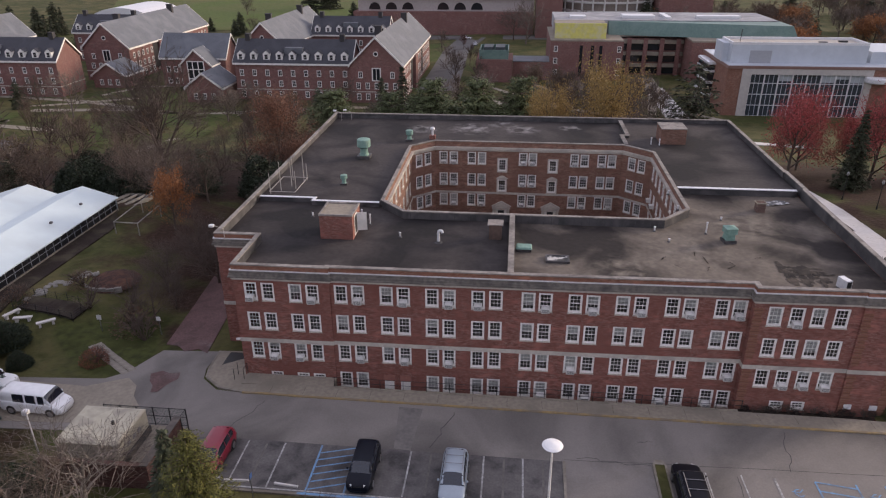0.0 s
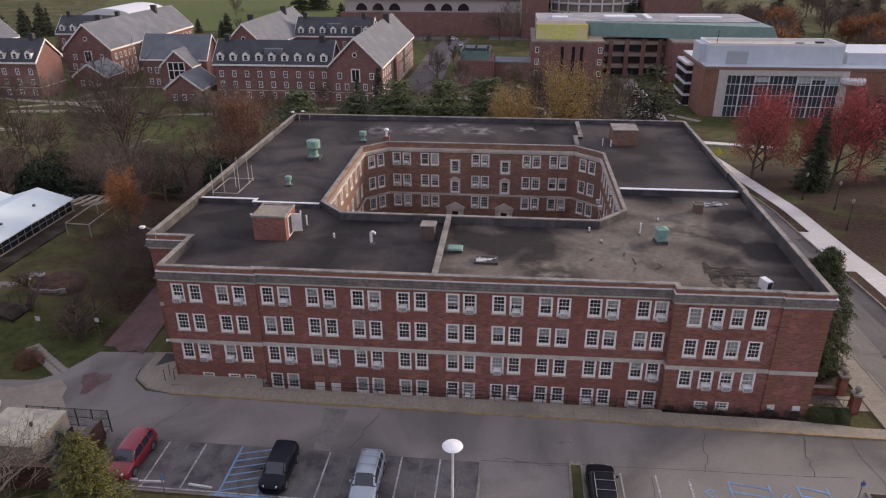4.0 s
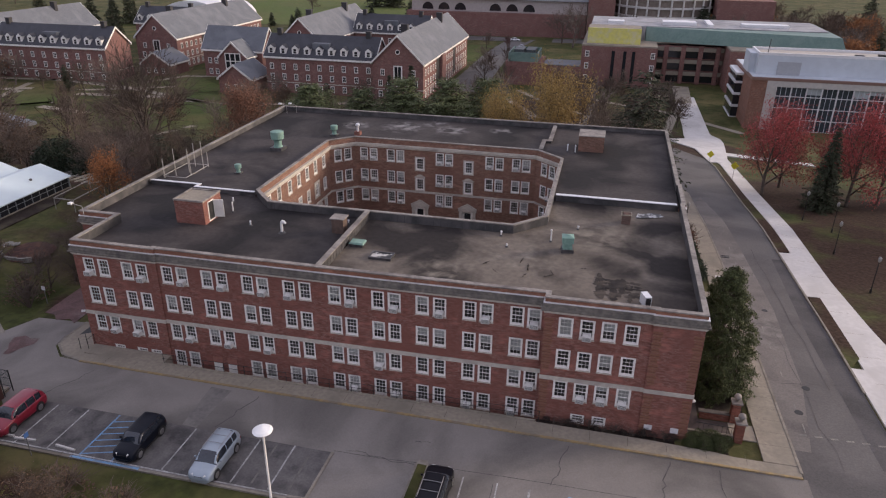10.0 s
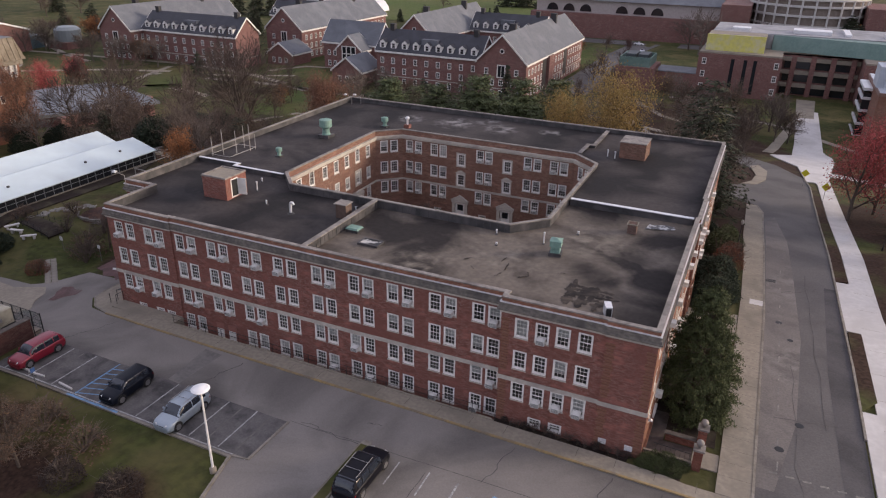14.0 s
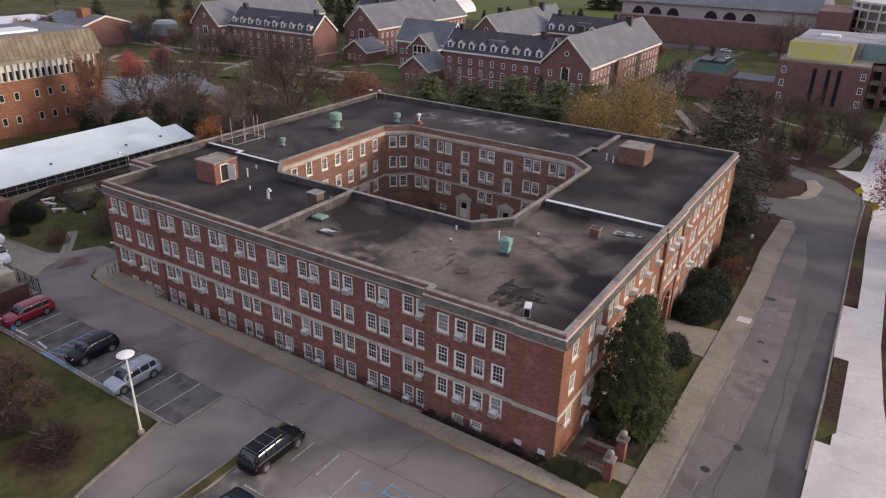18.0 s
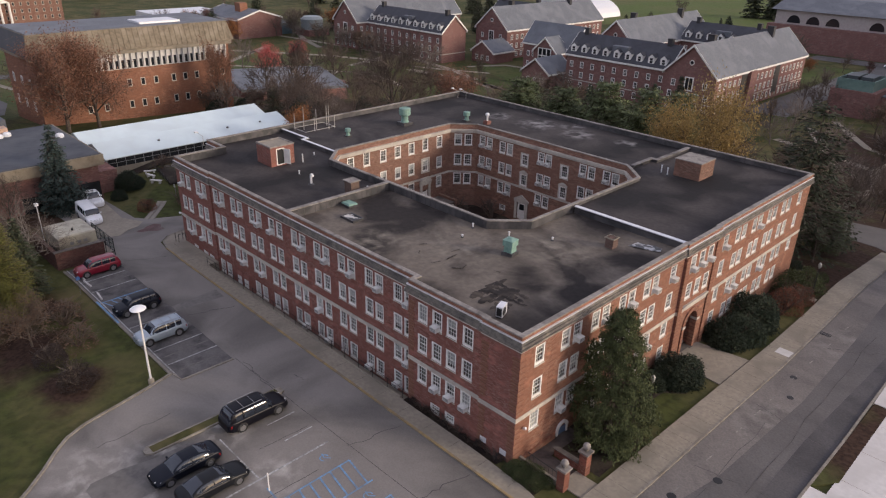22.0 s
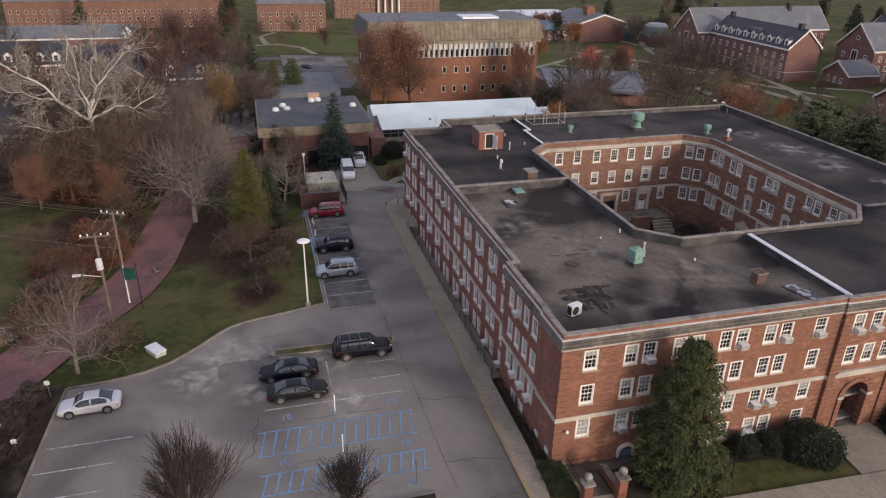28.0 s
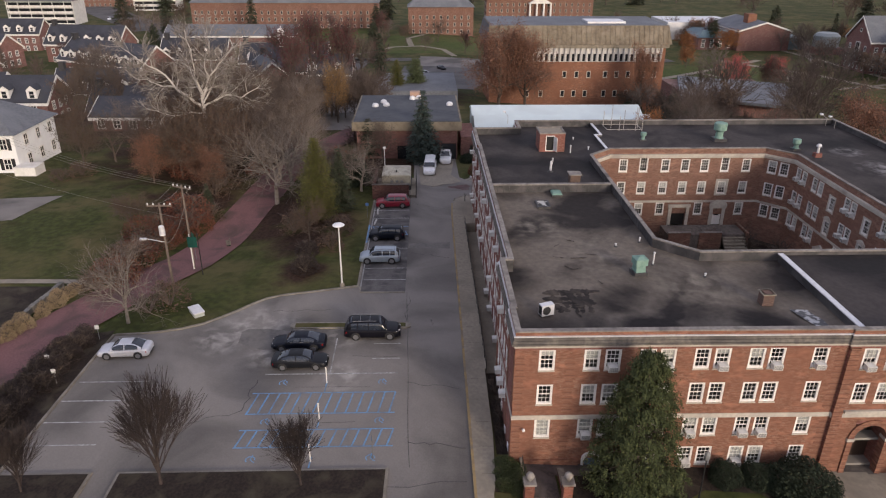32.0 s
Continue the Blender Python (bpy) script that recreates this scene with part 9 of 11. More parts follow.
part("window_surround", grid_frame([-0.80, -0.56, 0.56, 0.80], [-0.2, -0.02, W_H + 0.02, W_H + 0.3], -0.07, 0.03), STONE, HALL, "stone window surround", pose(-13.1, 81.45, ROWS_Z[1], 0, 0, 90))

# brick quoins at the corners and round the entrance bay
QUOIN = Build().box(-0.36, -0.022, 0, 0.36, 0.02, 0.40).mesh("quoin")
QUOIN_S = Build().box(-0.26, -0.022, 0, 0.26, 0.02, 0.40).mesh("quoin")
for y in (49.62, 53.1, 71.9, 79.3, 102.2):
    for i in range(22):
        z = -0.9 + 0.48 * i
        if 3.1 < z < 4.1 or z > 9.1:
            continue
        part("quoin", QUOIN if i % 2 else QUOIN_S, BRICK_SUN_BAND, HALL, "", pose(30.84, y, z, 0, 0, 90))
for x, yy in ((19.15 + 0.37, 49.36 - 0.01), (27.2 + 0.37, 49.24 - 0.01), (30.85 - 0.37, 49.24 - 0.01)):
    for i in range(22):
        z = -0.3 + 0.48 * i
        if 3.1 < z < 4.1 or z > 9.1:
            continue
        part("quoin", QUOIN if i % 2 else QUOIN_S, BRICK, HALL, "", pose(x, yy, z))

# ---- trees ----
def branch(b, r, p, d, length, rad, level, tips, spec):
    """A limb that bends, tapers and forks."""
    segs = 3 if level < 2 else 2 if level == 2 else 1
    sides = (7, 5, 4, 3, 3)[min(level, 4)]
    q, dirn = Vector(p), Vector(d).normalized()
    pts = [(q.copy(), rad)]
    taper = spec["taper"] if level == 0 else 0.35
    for i in range(segs):
        wob = spec["wob"] * (0.35 if level == 0 else 1)
        dirn = (dirn + Vector((r.gauss(0, wob), r.gauss(0, wob), r.gauss(0, wob * 0.7) + spec["lift"] * (level > 0)))).normalized()
        q = q + dirn * (length / segs)
        pts.append((q.copy(), max(rad * (1 - (1 - taper) * (i + 1) / segs), spec["thin"])))
    ring0 = None
    rings = []
    for i, (c, w) in enumerate(pts):
        t = (pts[min(i + 1, segs)][0] - pts[max(i - 1, 0)][0]).normalized()
        a = t.orthogonal().normalized() if ring0 is None else (ring0 - t * ring0.dot(t)).normalized()
        ring0 = a
        e = t.cross(a)
        rings.append([c + (a * math.cos(2 * math.pi * k / sides) + e * math.sin(2 * math.pi * k / sides)) * w for k in range(sides)])
    (b if level < spec.get("split", 2) else spec["fine"]).loft(rings, True, False)
    if level >= spec["levels"]:
        tips.append((pts[-1][0], dirn))
        tips.append((pts[0][0].lerp(pts[-1][0], 0.5), dirn))
        return
    n = spec["kids"][level]
    for i in range(n):
        f = spec["first"] if level == 0 else 0.25
        u = f + (1 - f) * (i + r.random()) / n
        k = min(int(u * segs), segs - 1)
        base = pts[k][0].lerp(pts[k + 1][0], u * segs - k)
        ang = r.uniform(0, 2 * math.pi) if level else (i * 2.4 + r.uniform(-0.4, 0.4))
        axis = dirn.orthogonal().normalized()
        side = (axis * math.cos(ang) + dirn.cross(axis) * math.sin(ang)).normalized()
        sp = r.uniform(*spec["spread"])
        nd = dirn * math.cos(sp) + side * math.sin(sp)
        ln = length * r.uniform(*spec["ratio"]) * (1 - 0.45 * (u - f) if level == 0 else 1)
        rr = max(pts[k][1] * r.uniform(*spec.get("keep", (0.4, 0.6))), spec["thin"])
        branch(b, r, base, nd, ln, rr, level + 1, tips, spec)
    if level > 0:
        branch(b, r, pts[-1][0], dirn, length * 0.6, pts[-1][1], level + 1, tips, spec)


def leaves(r, tips, per, size, scatter):
    """Small folded leaf clumps round the twig ends."""
    b = Build()
    for c, d in tips:
        for _ in range(per):
            p = c + Vector((r.gauss(0, scatter), r.gauss(0, scatter), r.gauss(0, scatter * 0.8)))
            n = Vector((r.gauss(0, 1), r.gauss(0, 1), r.gauss(0.5, 1))).normalized()
            a = n.orthogonal().normalized()
            e = n.cross(a)
            s = size * r.uniform(0.6, 1.4)
            k = len(b.v)
            b.v += [tuple(p - a * s), tuple(p + e * s * 0.6 + n * s * 0.2), tuple(p + a * s), tuple(p - e * s * 0.6 + n * s * 0.2)]
            b.f.append((k, k + 1, k + 2, k + 3))
    return b


PROTO = {}


def broadleaf(key, seed, spec, trunk_mat, leaf=None, per=0, size=0.3, scatter=0.5, crown_name="crown", twig_mat=None):
    """A tree ten metres high: trunk with limbs, and a crown of leaves where it has any."""
    r = random.Random(seed)
    b, fine, tips = Build(), Build(), []
    branch(b, r, (0, 0, -0.4), (0.02, 0.01, 1), spec["h"], spec["rad"], 0, tips, dict(spec, fine=fine))
    f = 10.0 / max(v[2] for v in fine.v)
    for q in (b, fine):
        q.v = [(x * f, y * f, z * f) for x, y, z in q.v]
    tips = [(c * f, d) for c, d in tips]
    PROTO[key] = [("trunk", b.mesh("trunk", True), trunk_mat), ("twig_crown" if leaf else crown_name, fine.mesh("twigs"), twig_mat or trunk_mat)]
    if leaf:
        PROTO[key].append((crown_name, leaves(r, tips, per, size, scatter).mesh("crown"), leaf))


def conifer(key, seed, mat, radius, tiers, per, leafsize, droop=0.25, gap=0.1, bare=0.06, fill=1.0, power=0.85):
    """A ten metre conifer: trunk, whorls of boughs, and needle sprays along them."""
    r = random.Random(seed)
    b = Build().tube((0, 0, -0.4), (0, 0, 9.7), 0.22, 0.03, 7)
    lv = Build()
    for i in range(tiers):
        u = bare + (1 - bare) * (i + r.uniform(-0.3, 0.3)) / tiers
        z = 10 * u
        rad = radius * (1 - u) ** power * r.uniform(0.75, 1.12) + 0.12
        for k in range(per):
            if r.random() < gap:
                continue
            a = 2 * math.pi * (k + r.random()) / per
            ln = rad * r.uniform(0.7, 1.12)
            end = Vector((math.cos(a) * ln, math.sin(a) * ln, z - droop * ln + r.uniform(-0.1, 0.2)))
            b.tube((0, 0, z), end, 0.05, 0.012, 3, False)
            n = max(4, int(ln * 7 * fill))
            for j in range(n):
                w = (j + r.random()) / n
                w = w ** 0.75
                p = Vector((0, 0, z)).lerp(end, w) + Vector((r.gauss(0, 0.16), r.gauss(0, 0.16), r.gauss(-0.04, 0.10))) * (0.4 + ln * 0.35)
                nn = Vector((r.gauss(0, 0.6), r.gauss(0, 0.6), 1)).normalized()
                t = (Vector((math.cos(a + r.gauss(0, 0.6)), math.sin(a + r.gauss(0, 0.6)), -0.25))).normalized()
                e = nn.cross(t).normalized()
                s = leafsize * r.uniform(0.6, 1.3)
                q = len(lv.v)
                lv.v += [tuple(p - t * s), tuple(p + e * s * 0.45), tuple(p + t * s), tuple(p - e * s * 0.45)]
                lv.f.append((q, q + 1, q + 2, q + 3))
    PROTO[key] = [("trunk", b.mesh("trunk"), BARK), ("crown", lv.mesh("crown"), mat)]


def shrub(key, seed, mat, n, size, twiggy=False):
    """A rounded bush one metre high and about as wide."""
    r = random.Random(seed)
    b, tips = Build(), []
    for i in range(14):
        a = r.uniform(0, 2 * math.pi)
        e = Vector((math.cos(a) * r.uniform(0.1, 0.48), math.sin(a) * r.uniform(0.1, 0.48), r.uniform(0.45, 0.95)))
        b.tube((0, 0, -0.05), e, 0.02, 0.006, 3, False)
        if twiggy:
            for _ in range(7):
                b.tube(e * r.uniform(0.4, 1), e + Vector((r.gauss(0, 0.16), r.gauss(0, 0.16), r.uniform(-0.05, 0.16))), 0.008, 0.004, 3, False)
    for i in range(n):
        while True:
            v = Vector((r.uniform(-1, 1), r.uniform(-1, 1), r.uniform(-0.2, 1)))
            if v.length < 1:
                break
        v = v.normalized() * v.length ** 0.4
        tips.append((Vector((v.x * 0.55, v.y * 0.55, 0.1 + max(v.z, 0) * 0.85)) * (1 + 0.10 * math.sin(5 * v.x + 3 * v.y + seed)), v))
    PROTO[key] = [("stem", b.mesh("stem"), BARK if key == "hedge" else TWIG)]
    if n:
        PROTO[key].append(("crown", leaves(r, tips, 1, size, 0.03).mesh("crown"), mat))


L_RUSSET = leaf_mat("russet oak leaves", (0.225, 0.112, 0.072), (0.140, 0.075, 0.052))
L_ORANGE = leaf_mat("orange leaves", (0.30, 0.125, 0.045), (0.19, 0.085, 0.038))
L_RED = leaf_mat("red maple leaves", (0.45, 0.105, 0.10), (0.28, 0.062, 0.060))
L_MAROON = leaf_mat("maroon leaves", (0.135, 0.052, 0.050), (0.085, 0.040, 0.038))
L_YELLOW = leaf_mat("yellow leaves", (0.36, 0.250, 0.090), (0.23, 0.160, 0.062))
L_PINE = leaf_mat("pine needles", (0.118, 0.140, 0.064), (0.066, 0.084, 0.042))
L_HEMLOCK = leaf_mat("olive hemlock needles", (0.044, 0.050, 0.027), (0.024, 0.029, 0.017))
L_DARKFIR = leaf_mat("dark fir needles", (0.056, 0.064, 0.036), (0.028, 0.036, 0.021))
L_SPRUCE = leaf_mat("blue spruce needles", (0.060, 0.085, 0.075), (0.035, 0.052, 0.046))
L_GOLDCON = leaf_mat("golden conifer needles", (0.135, 0.128, 0.030), (0.062, 0.070, 0.022))
L_EVER = leaf_mat("glossy evergreen leaves", (0.070, 0.082, 0.030), (0.027, 0.036, 0.014))
L_HOLLY = leaf_mat("dark holly leaves", (0.034, 0.046, 0.026), (0.018, 0.026, 0.016))
L_BROWN = leaf_mat("brown dry leaves", (0.128, 0.080, 0.052), (0.078, 0.052, 0.038))
L_TAN = leaf_mat("tan dry grass", (0.36, 0.27, 0.16), (0.24, 0.18, 0.11))

WIDE = dict(h=7.0, rad=0.25, taper=0.28, wob=0.17, lift=0.12, thin=0.0115, levels=4, kids=(10, 5, 4, 3), first=0.22, spread=(0.5, 1.05), ratio=(0.5, 0.72))
TALL = dict(h=8.0, rad=0.21, taper=0.22, wob=0.14, lift=0.16, thin=0.0115, levels=4, kids=(12, 5, 4, 3), first=0.25, spread=(0.4, 0.85), ratio=(0.4, 0.58))
FULL = dict(h=7.5, rad=0.24, taper=0.3, wob=0.15, lift=0.08, thin=0.02, levels=3, kids=(12, 5, 4), first=0.2, spread=(0.6, 1.1), ratio=(0.42, 0.6))
VASE = dict(h=4.2, rad=0.15, taper=0.5, wob=0.05, lift=0.10, thin=0.012, levels=4, kids=(18, 5, 4, 3), first=0.24, spread=(0.22, 0.62), ratio=(0.55, 0.80))
BIG = dict(h=7.0, rad=0.27, taper=0.3, wob=0.15, lift=0.13, thin=0.015, levels=4, kids=(11, 5, 4, 4), first=0.25, spread=(0.4, 0.95), ratio=(0.5, 0.74), split=3)
broadleaf("bare_wide", 3, WIDE, BARK)
broadleaf("bare_wide_b", 11, WIDE, TWIG)
broadleaf("bare_tall", 5, TALL, BARK)
broadleaf("bare_tall_b", 17, TALL, TWIG)
broadleaf("bare_grey", 21, WIDE, surf("grey twigs", (0.180, 0.147, 0.126), (0.118, 0.096, 0.083), 3.0, 0.95, bump=0))
broadleaf("vase", 8, VASE, surf("dark twigs", (0.06, 0.046, 0.042), (0.04, 0.032, 0.03), 3.0, 0.95, bump=0))
broadleaf("pale_spread", 31, dict(WIDE, h=5.6, rad=0.30, first=0.3, wob=0.27, spread=(0.6, 1.25), kids=(8, 5, 4, 3), ratio=(0.55, 0.88), thin=0.011, lift=0.13, split=3, keep=(0.5, 0.7)), surf("pale grey bark", (0.25, 0.220, 0.190), (0.165, 0.143, 0.124), 3.0, 0.95, bump=0), twig_mat=surf("pale twigs", (0.185, 0.155, 0.132), (0.125, 0.103, 0.088), 3.0, 0.95, bump=0))


def sycamore(key, seed):
    """A sycamore at true size: one trunk, a few long crooked white limbs, and finer branching off them."""
    r = random.Random(seed)
    b, fine = Build(), Build()
    spec = dict(taper=0.4, wob=0.26, lift=0.07, thin=0.028, levels=4, kids=(0, 0, 5, 4), first=0.3, spread=(0.45, 1.0), ratio=(0.5, 0.8), split=3, keep=(0.45, 0.7), fine=fine)
    limbs = (
        (0.46, 0.40, ((0, 0, -0.5), (0.1, -0.1, 5), (0, 0, 10.7))),
        (0.30, 0.07, ((0, 0, 10.4), (0.8, -1.9, 12.3), (1.6, -3.5, 13.9), (2.4, -4.4, 15.9), (3.6, -6.3, 17.5), (4.6, -8.8, 20.0))),
        (0.26, 0.06, ((0, 0, 10.6), (0.3, 0.2, 12.8), (0.9, -0.5, 15.2), (1.6, -0.2, 18.0), (2.0, -0.6, 21.2))),
        (0.27, 0.06, ((0.1, 0, 11.6), (0.2, 1.0, 13.6), (0.8, 1.8, 15.4), (0.9, 3.7, 17.4), (1.2, 6.2, 20.0))),
        (0.24, 0.06, ((0, 0.1, 10.5), (-0.4, 1.5, 11.1), (-1.0, 3.6, 12.2), (-1.2, 5.9, 11.6), (-1.6, 8.8, 13.2))),
        (0.20, 0.05, ((0, 0, 10.3), (-2.0, -0.8, 12.4), (-3.6, -2.2, 14.6), (-4.6, -3.2, 17.6))),
        (0.18, 0.05, ((0, 0, 10.9), (-1.8, 1.4, 13.4), (-2.8, 2.2, 16.4), (-4.2, 4.2, 18.6))),
        (0.16, 0.05, ((0, 0, 9.4), (1.6, -1.6, 9.9), (2.6, -4.0, 9.6), (3.8, -6.4, 10.8))),
        (0.13, 0.04, ((1.6, -3.5, 13.9), (1.4, -5.4, 14.0), (1.8, -7.6, 15.2), (1.6, -9.4, 15.2))),
        (0.12, 0.04, ((0.8, 1.8, 15.4), (1.0, 1.4, 17.4), (1.2, 2.6, 19.6), (1.4, 2.4, 21.6))),
    )
    for w0, w1, pts in limbs:
        pts = [Vector(p) for p in pts]
        n = len(pts) - 1
        mid = []
        for i in range(n):
            mid.append(pts[i])
            mid.append(pts[i].lerp(pts[i + 1], 0.5) + Vector((r.gauss(0, 0.16), r.gauss(0, 0.16), r.gauss(0, 0.10))))
        mid.append(pts[-1])
        n = len(mid) - 1
        w = [0.82 * (w0 + (w1 - w0) * i / n) for i in range(n + 1)]
        for i in range(n):
            b.tube(mid[i], mid[i + 1], w[i], w[i + 1], 7, False)
        if w0 > 0.4:
            continue
        for i in range(2, n + 1):
            for _ in range(2 if i < n else 3):
                d = (mid[i] - mid[i - 1]).normalized()
                side = d.orthogonal()
                side.rotate(Matrix.Rotation(r.uniform(0, 2 * math.pi), 3, d))
                a = r.uniform(0.5, 1.15) if i < n else r.uniform(0.1, 0.6)
                branch(b, r, mid[i].lerp(mid[i - 1], r.random() * 0.8), d * math.cos(a) + side * math.sin(a), r.uniform(1.3, 2.9), max(w[i] * 0.5, 0.04), 2, [], spec)
    PROTO[key] = [("trunk", b.mesh("trunk", True), BARK_PALE), ("crown", fine.mesh("twigs"), surf("sycamore twigs", (0.29, 0.262, 0.235), (0.18, 0.155, 0.135), 1.0, 0.95, bump=0))]


sycamore("sycamore", 14)
broadleaf("bare_great", 33, BIG, BARK, twig_mat=TWIG)
broadleaf("russet", 4, FULL, BARK, L_RUSSET, 26, 0.072, 0.44)
broadleaf("russet_thin", 41, dict(FULL, levels=4, kids=(11, 5, 4, 3)), BARK, L_BROWN, 2, 0.075, 0.40)
broadleaf("orange", 6, FULL, BARK, L_ORANGE, 10, 0.11, 0.40)
broadleaf("amber", 6, FULL, BARK, leaf_mat("amber leaves", (0.235, 0.140, 0.060), (0.150, 0.092, 0.044)), 14, 0.085, 0.42)
broadleaf("red", 9, FULL, BARK, L_RED, 14, 0.085, 0.45)
broadleaf("maroon", 10, TALL, BARK, L_MAROON, 3, 0.085, 0.38)
broadleaf("yellow", 12, FULL, BARK, L_YELLOW, 26, 0.070, 0.48)
conifer("pine", 15, L_PINE, 4.4, 18, 15, 0.17, -0.22, 0.10, 0.08, 4.2, 0.42)
conifer("fir", 16, L_DARKFIR, 2.3, 26, 12, 0.20, 0.3, 0.06, 0.06, 2.4)
conifer("hemlock", 18, L_HEMLOCK, 4.3, 17, 10, 0.15, 0.06, 0.26, 0.14, 3.0, 0.62)
conifer("spruce", 19, L_SPRUCE, 3.2, 28, 14, 0.17, 0.28, 0.05, 0.05, 2.8)
conifer("gold_conifer", 20, L_GOLDCON, 3.5, 34, 15, 0.085, -0.25, 0.03, 0.02, 6.5, 0.68)
shrub("holly", 22, L_HOLLY, 7500, 0.025)
shrub("brown_shrub", 23, L_BROWN, 500, 0.035, True)
shrub("bare_shrub", 24, None, 0, 0.03, True)
shrub("hedge", 29, leaf_mat("dark bare hedge twigs", (0.050, 0.036, 0.031), (0.028, 0.021, 0.019)), 3200, 0.024, True)
shrub("russet_shrub", 25, leaf_mat("rusty shrub leaves", (0.185, 0.066, 0.036), (0.100, 0.042, 0.029)), 3200, 0.020, True)
shrub("tan_grass", 26, L_TAN, 2600, 0.032, True)
shrub("green_shrub", 27, L_EVER, 3000, 0.026)


def evergreen_cone(key, seed):
    """A dense evergreen, ten metres high: drooping sprays in clumps, with dark gaps between them."""
    r = random.Random(seed)
    b, lv = Build().tube((0, 0, -0.4), (0, 0, 9.4), 0.24, 0.03, 7), Build()
    for i in range(520):
        u = r.random() ** 1.2
        z = 0.35 + 9.3 * u
        a = r.uniform(0, 2 * math.pi)
        lump = 1 + 0.07 * math.sin(3 * a + 7 * u) + 0.06 * math.sin(5 * a - 13 * u + 1.7)
        rad = (2.75 * (1 - u) ** 0.62 * (0.80 + 0.20 * min(u * 5, 1)) + 0.12) * lump
        rr = rad * r.uniform(0.66, 0.98) if i % 4 else rad * r.uniform(0.2, 0.6)
        c = Vector((math.cos(a) * rr, math.sin(a) * rr, z))
        b.tube((0, 0, max(z - 0.4, 0)), c, 0.03, 0.01, 3, False)
        out = Vector((math.cos(a), math.sin(a), 0))
        size = r.uniform(0.22, 0.36) * (1.15 - 0.5 * u)
        for _ in range(6):
            tip = c + out * r.uniform(0.05, 0.5) * size * 2 + Vector((r.gauss(0, size * 0.7), r.gauss(0, size * 0.7), r.uniform(-0.2, 0.5) * size))
            fall = (out * r.uniform(0.2, 0.7) + Vector((r.gauss(0, 0.3), r.gauss(0, 0.3), -r.uniform(0.5, 1.1)))).normalized() * r.uniform(0.22, 0.46)
            for j in range(20):
                w = r.random()
                p = tip + fall * w + Vector((r.gauss(0, 0.1), r.gauss(0, 0.1), r.gauss(0, 0.06))) * (1.25 - 0.7 * w)
                n = (out * r.uniform(0.2, 1.0) + Vector((r.gauss(0, 0.45), r.gauss(0, 0.45), r.uniform(0.2, 1.2)))).normalized()
                t = (fall + Vector((r.gauss(0, 0.2), r.gauss(0, 0.2), r.gauss(0, 0.2)))).normalized()
                e = n.cross(t).normalized()
                s = r.uniform(0.04, 0.075)
                q = len(lv.v)
                lv.v += [tuple(p - t * s * 1.3), tuple(p + e * s * 0.5), tuple(p + t * s * 1.3), tuple(p - e * s * 0.5)]
                lv.f.append((q, q + 1, q + 2, q + 3))
    PROTO[key] = [("trunk", b.mesh("trunk"), BARK), ("crown", lv.mesh("crown"), L_EVER)]


evergreen_cone("evergreen", 28)
# lighter copies of the same kinds for the distance
LITE = dict(levels=3, thin=0.042)
GREY_TWIG = bpy.data.materials["grey twigs"]
broadleaf("bare_wide_far", 3, dict(WIDE, **LITE), BARK)
broadleaf("bare_wide_b_far", 11, dict(WIDE, **LITE), TWIG)
broadleaf("bare_tall_far", 5, dict(TALL, **LITE), BARK)
broadleaf("bare_tall_b_far", 17, dict(TALL, **LITE), TWIG)
broadleaf("bare_grey_far", 21, dict(WIDE, **LITE), GREY_TWIG)
broadleaf("russet_thin_far", 41, dict(FULL, **LITE), BARK, L_BROWN, 3, 0.13, 0.40)
broadleaf("orange_far", 6, FULL, BARK, L_ORANGE, 5, 0.17, 0.40)
broadleaf("maroon_far", 10, dict(TALL, **LITE), BARK, L_MAROON, 6, 0.085, 0.42)
conifer("hemlock_far", 18, L_DARKFIR, 3.9, 19, 10, 0.36, 0.16, 0.15, 0.08, 1.1, 0.7)
conifer("fir_far", 16, L_DARKFIR, 2.3, 22, 9, 0.32, 0.3, 0.06, 0.06, 0.9)
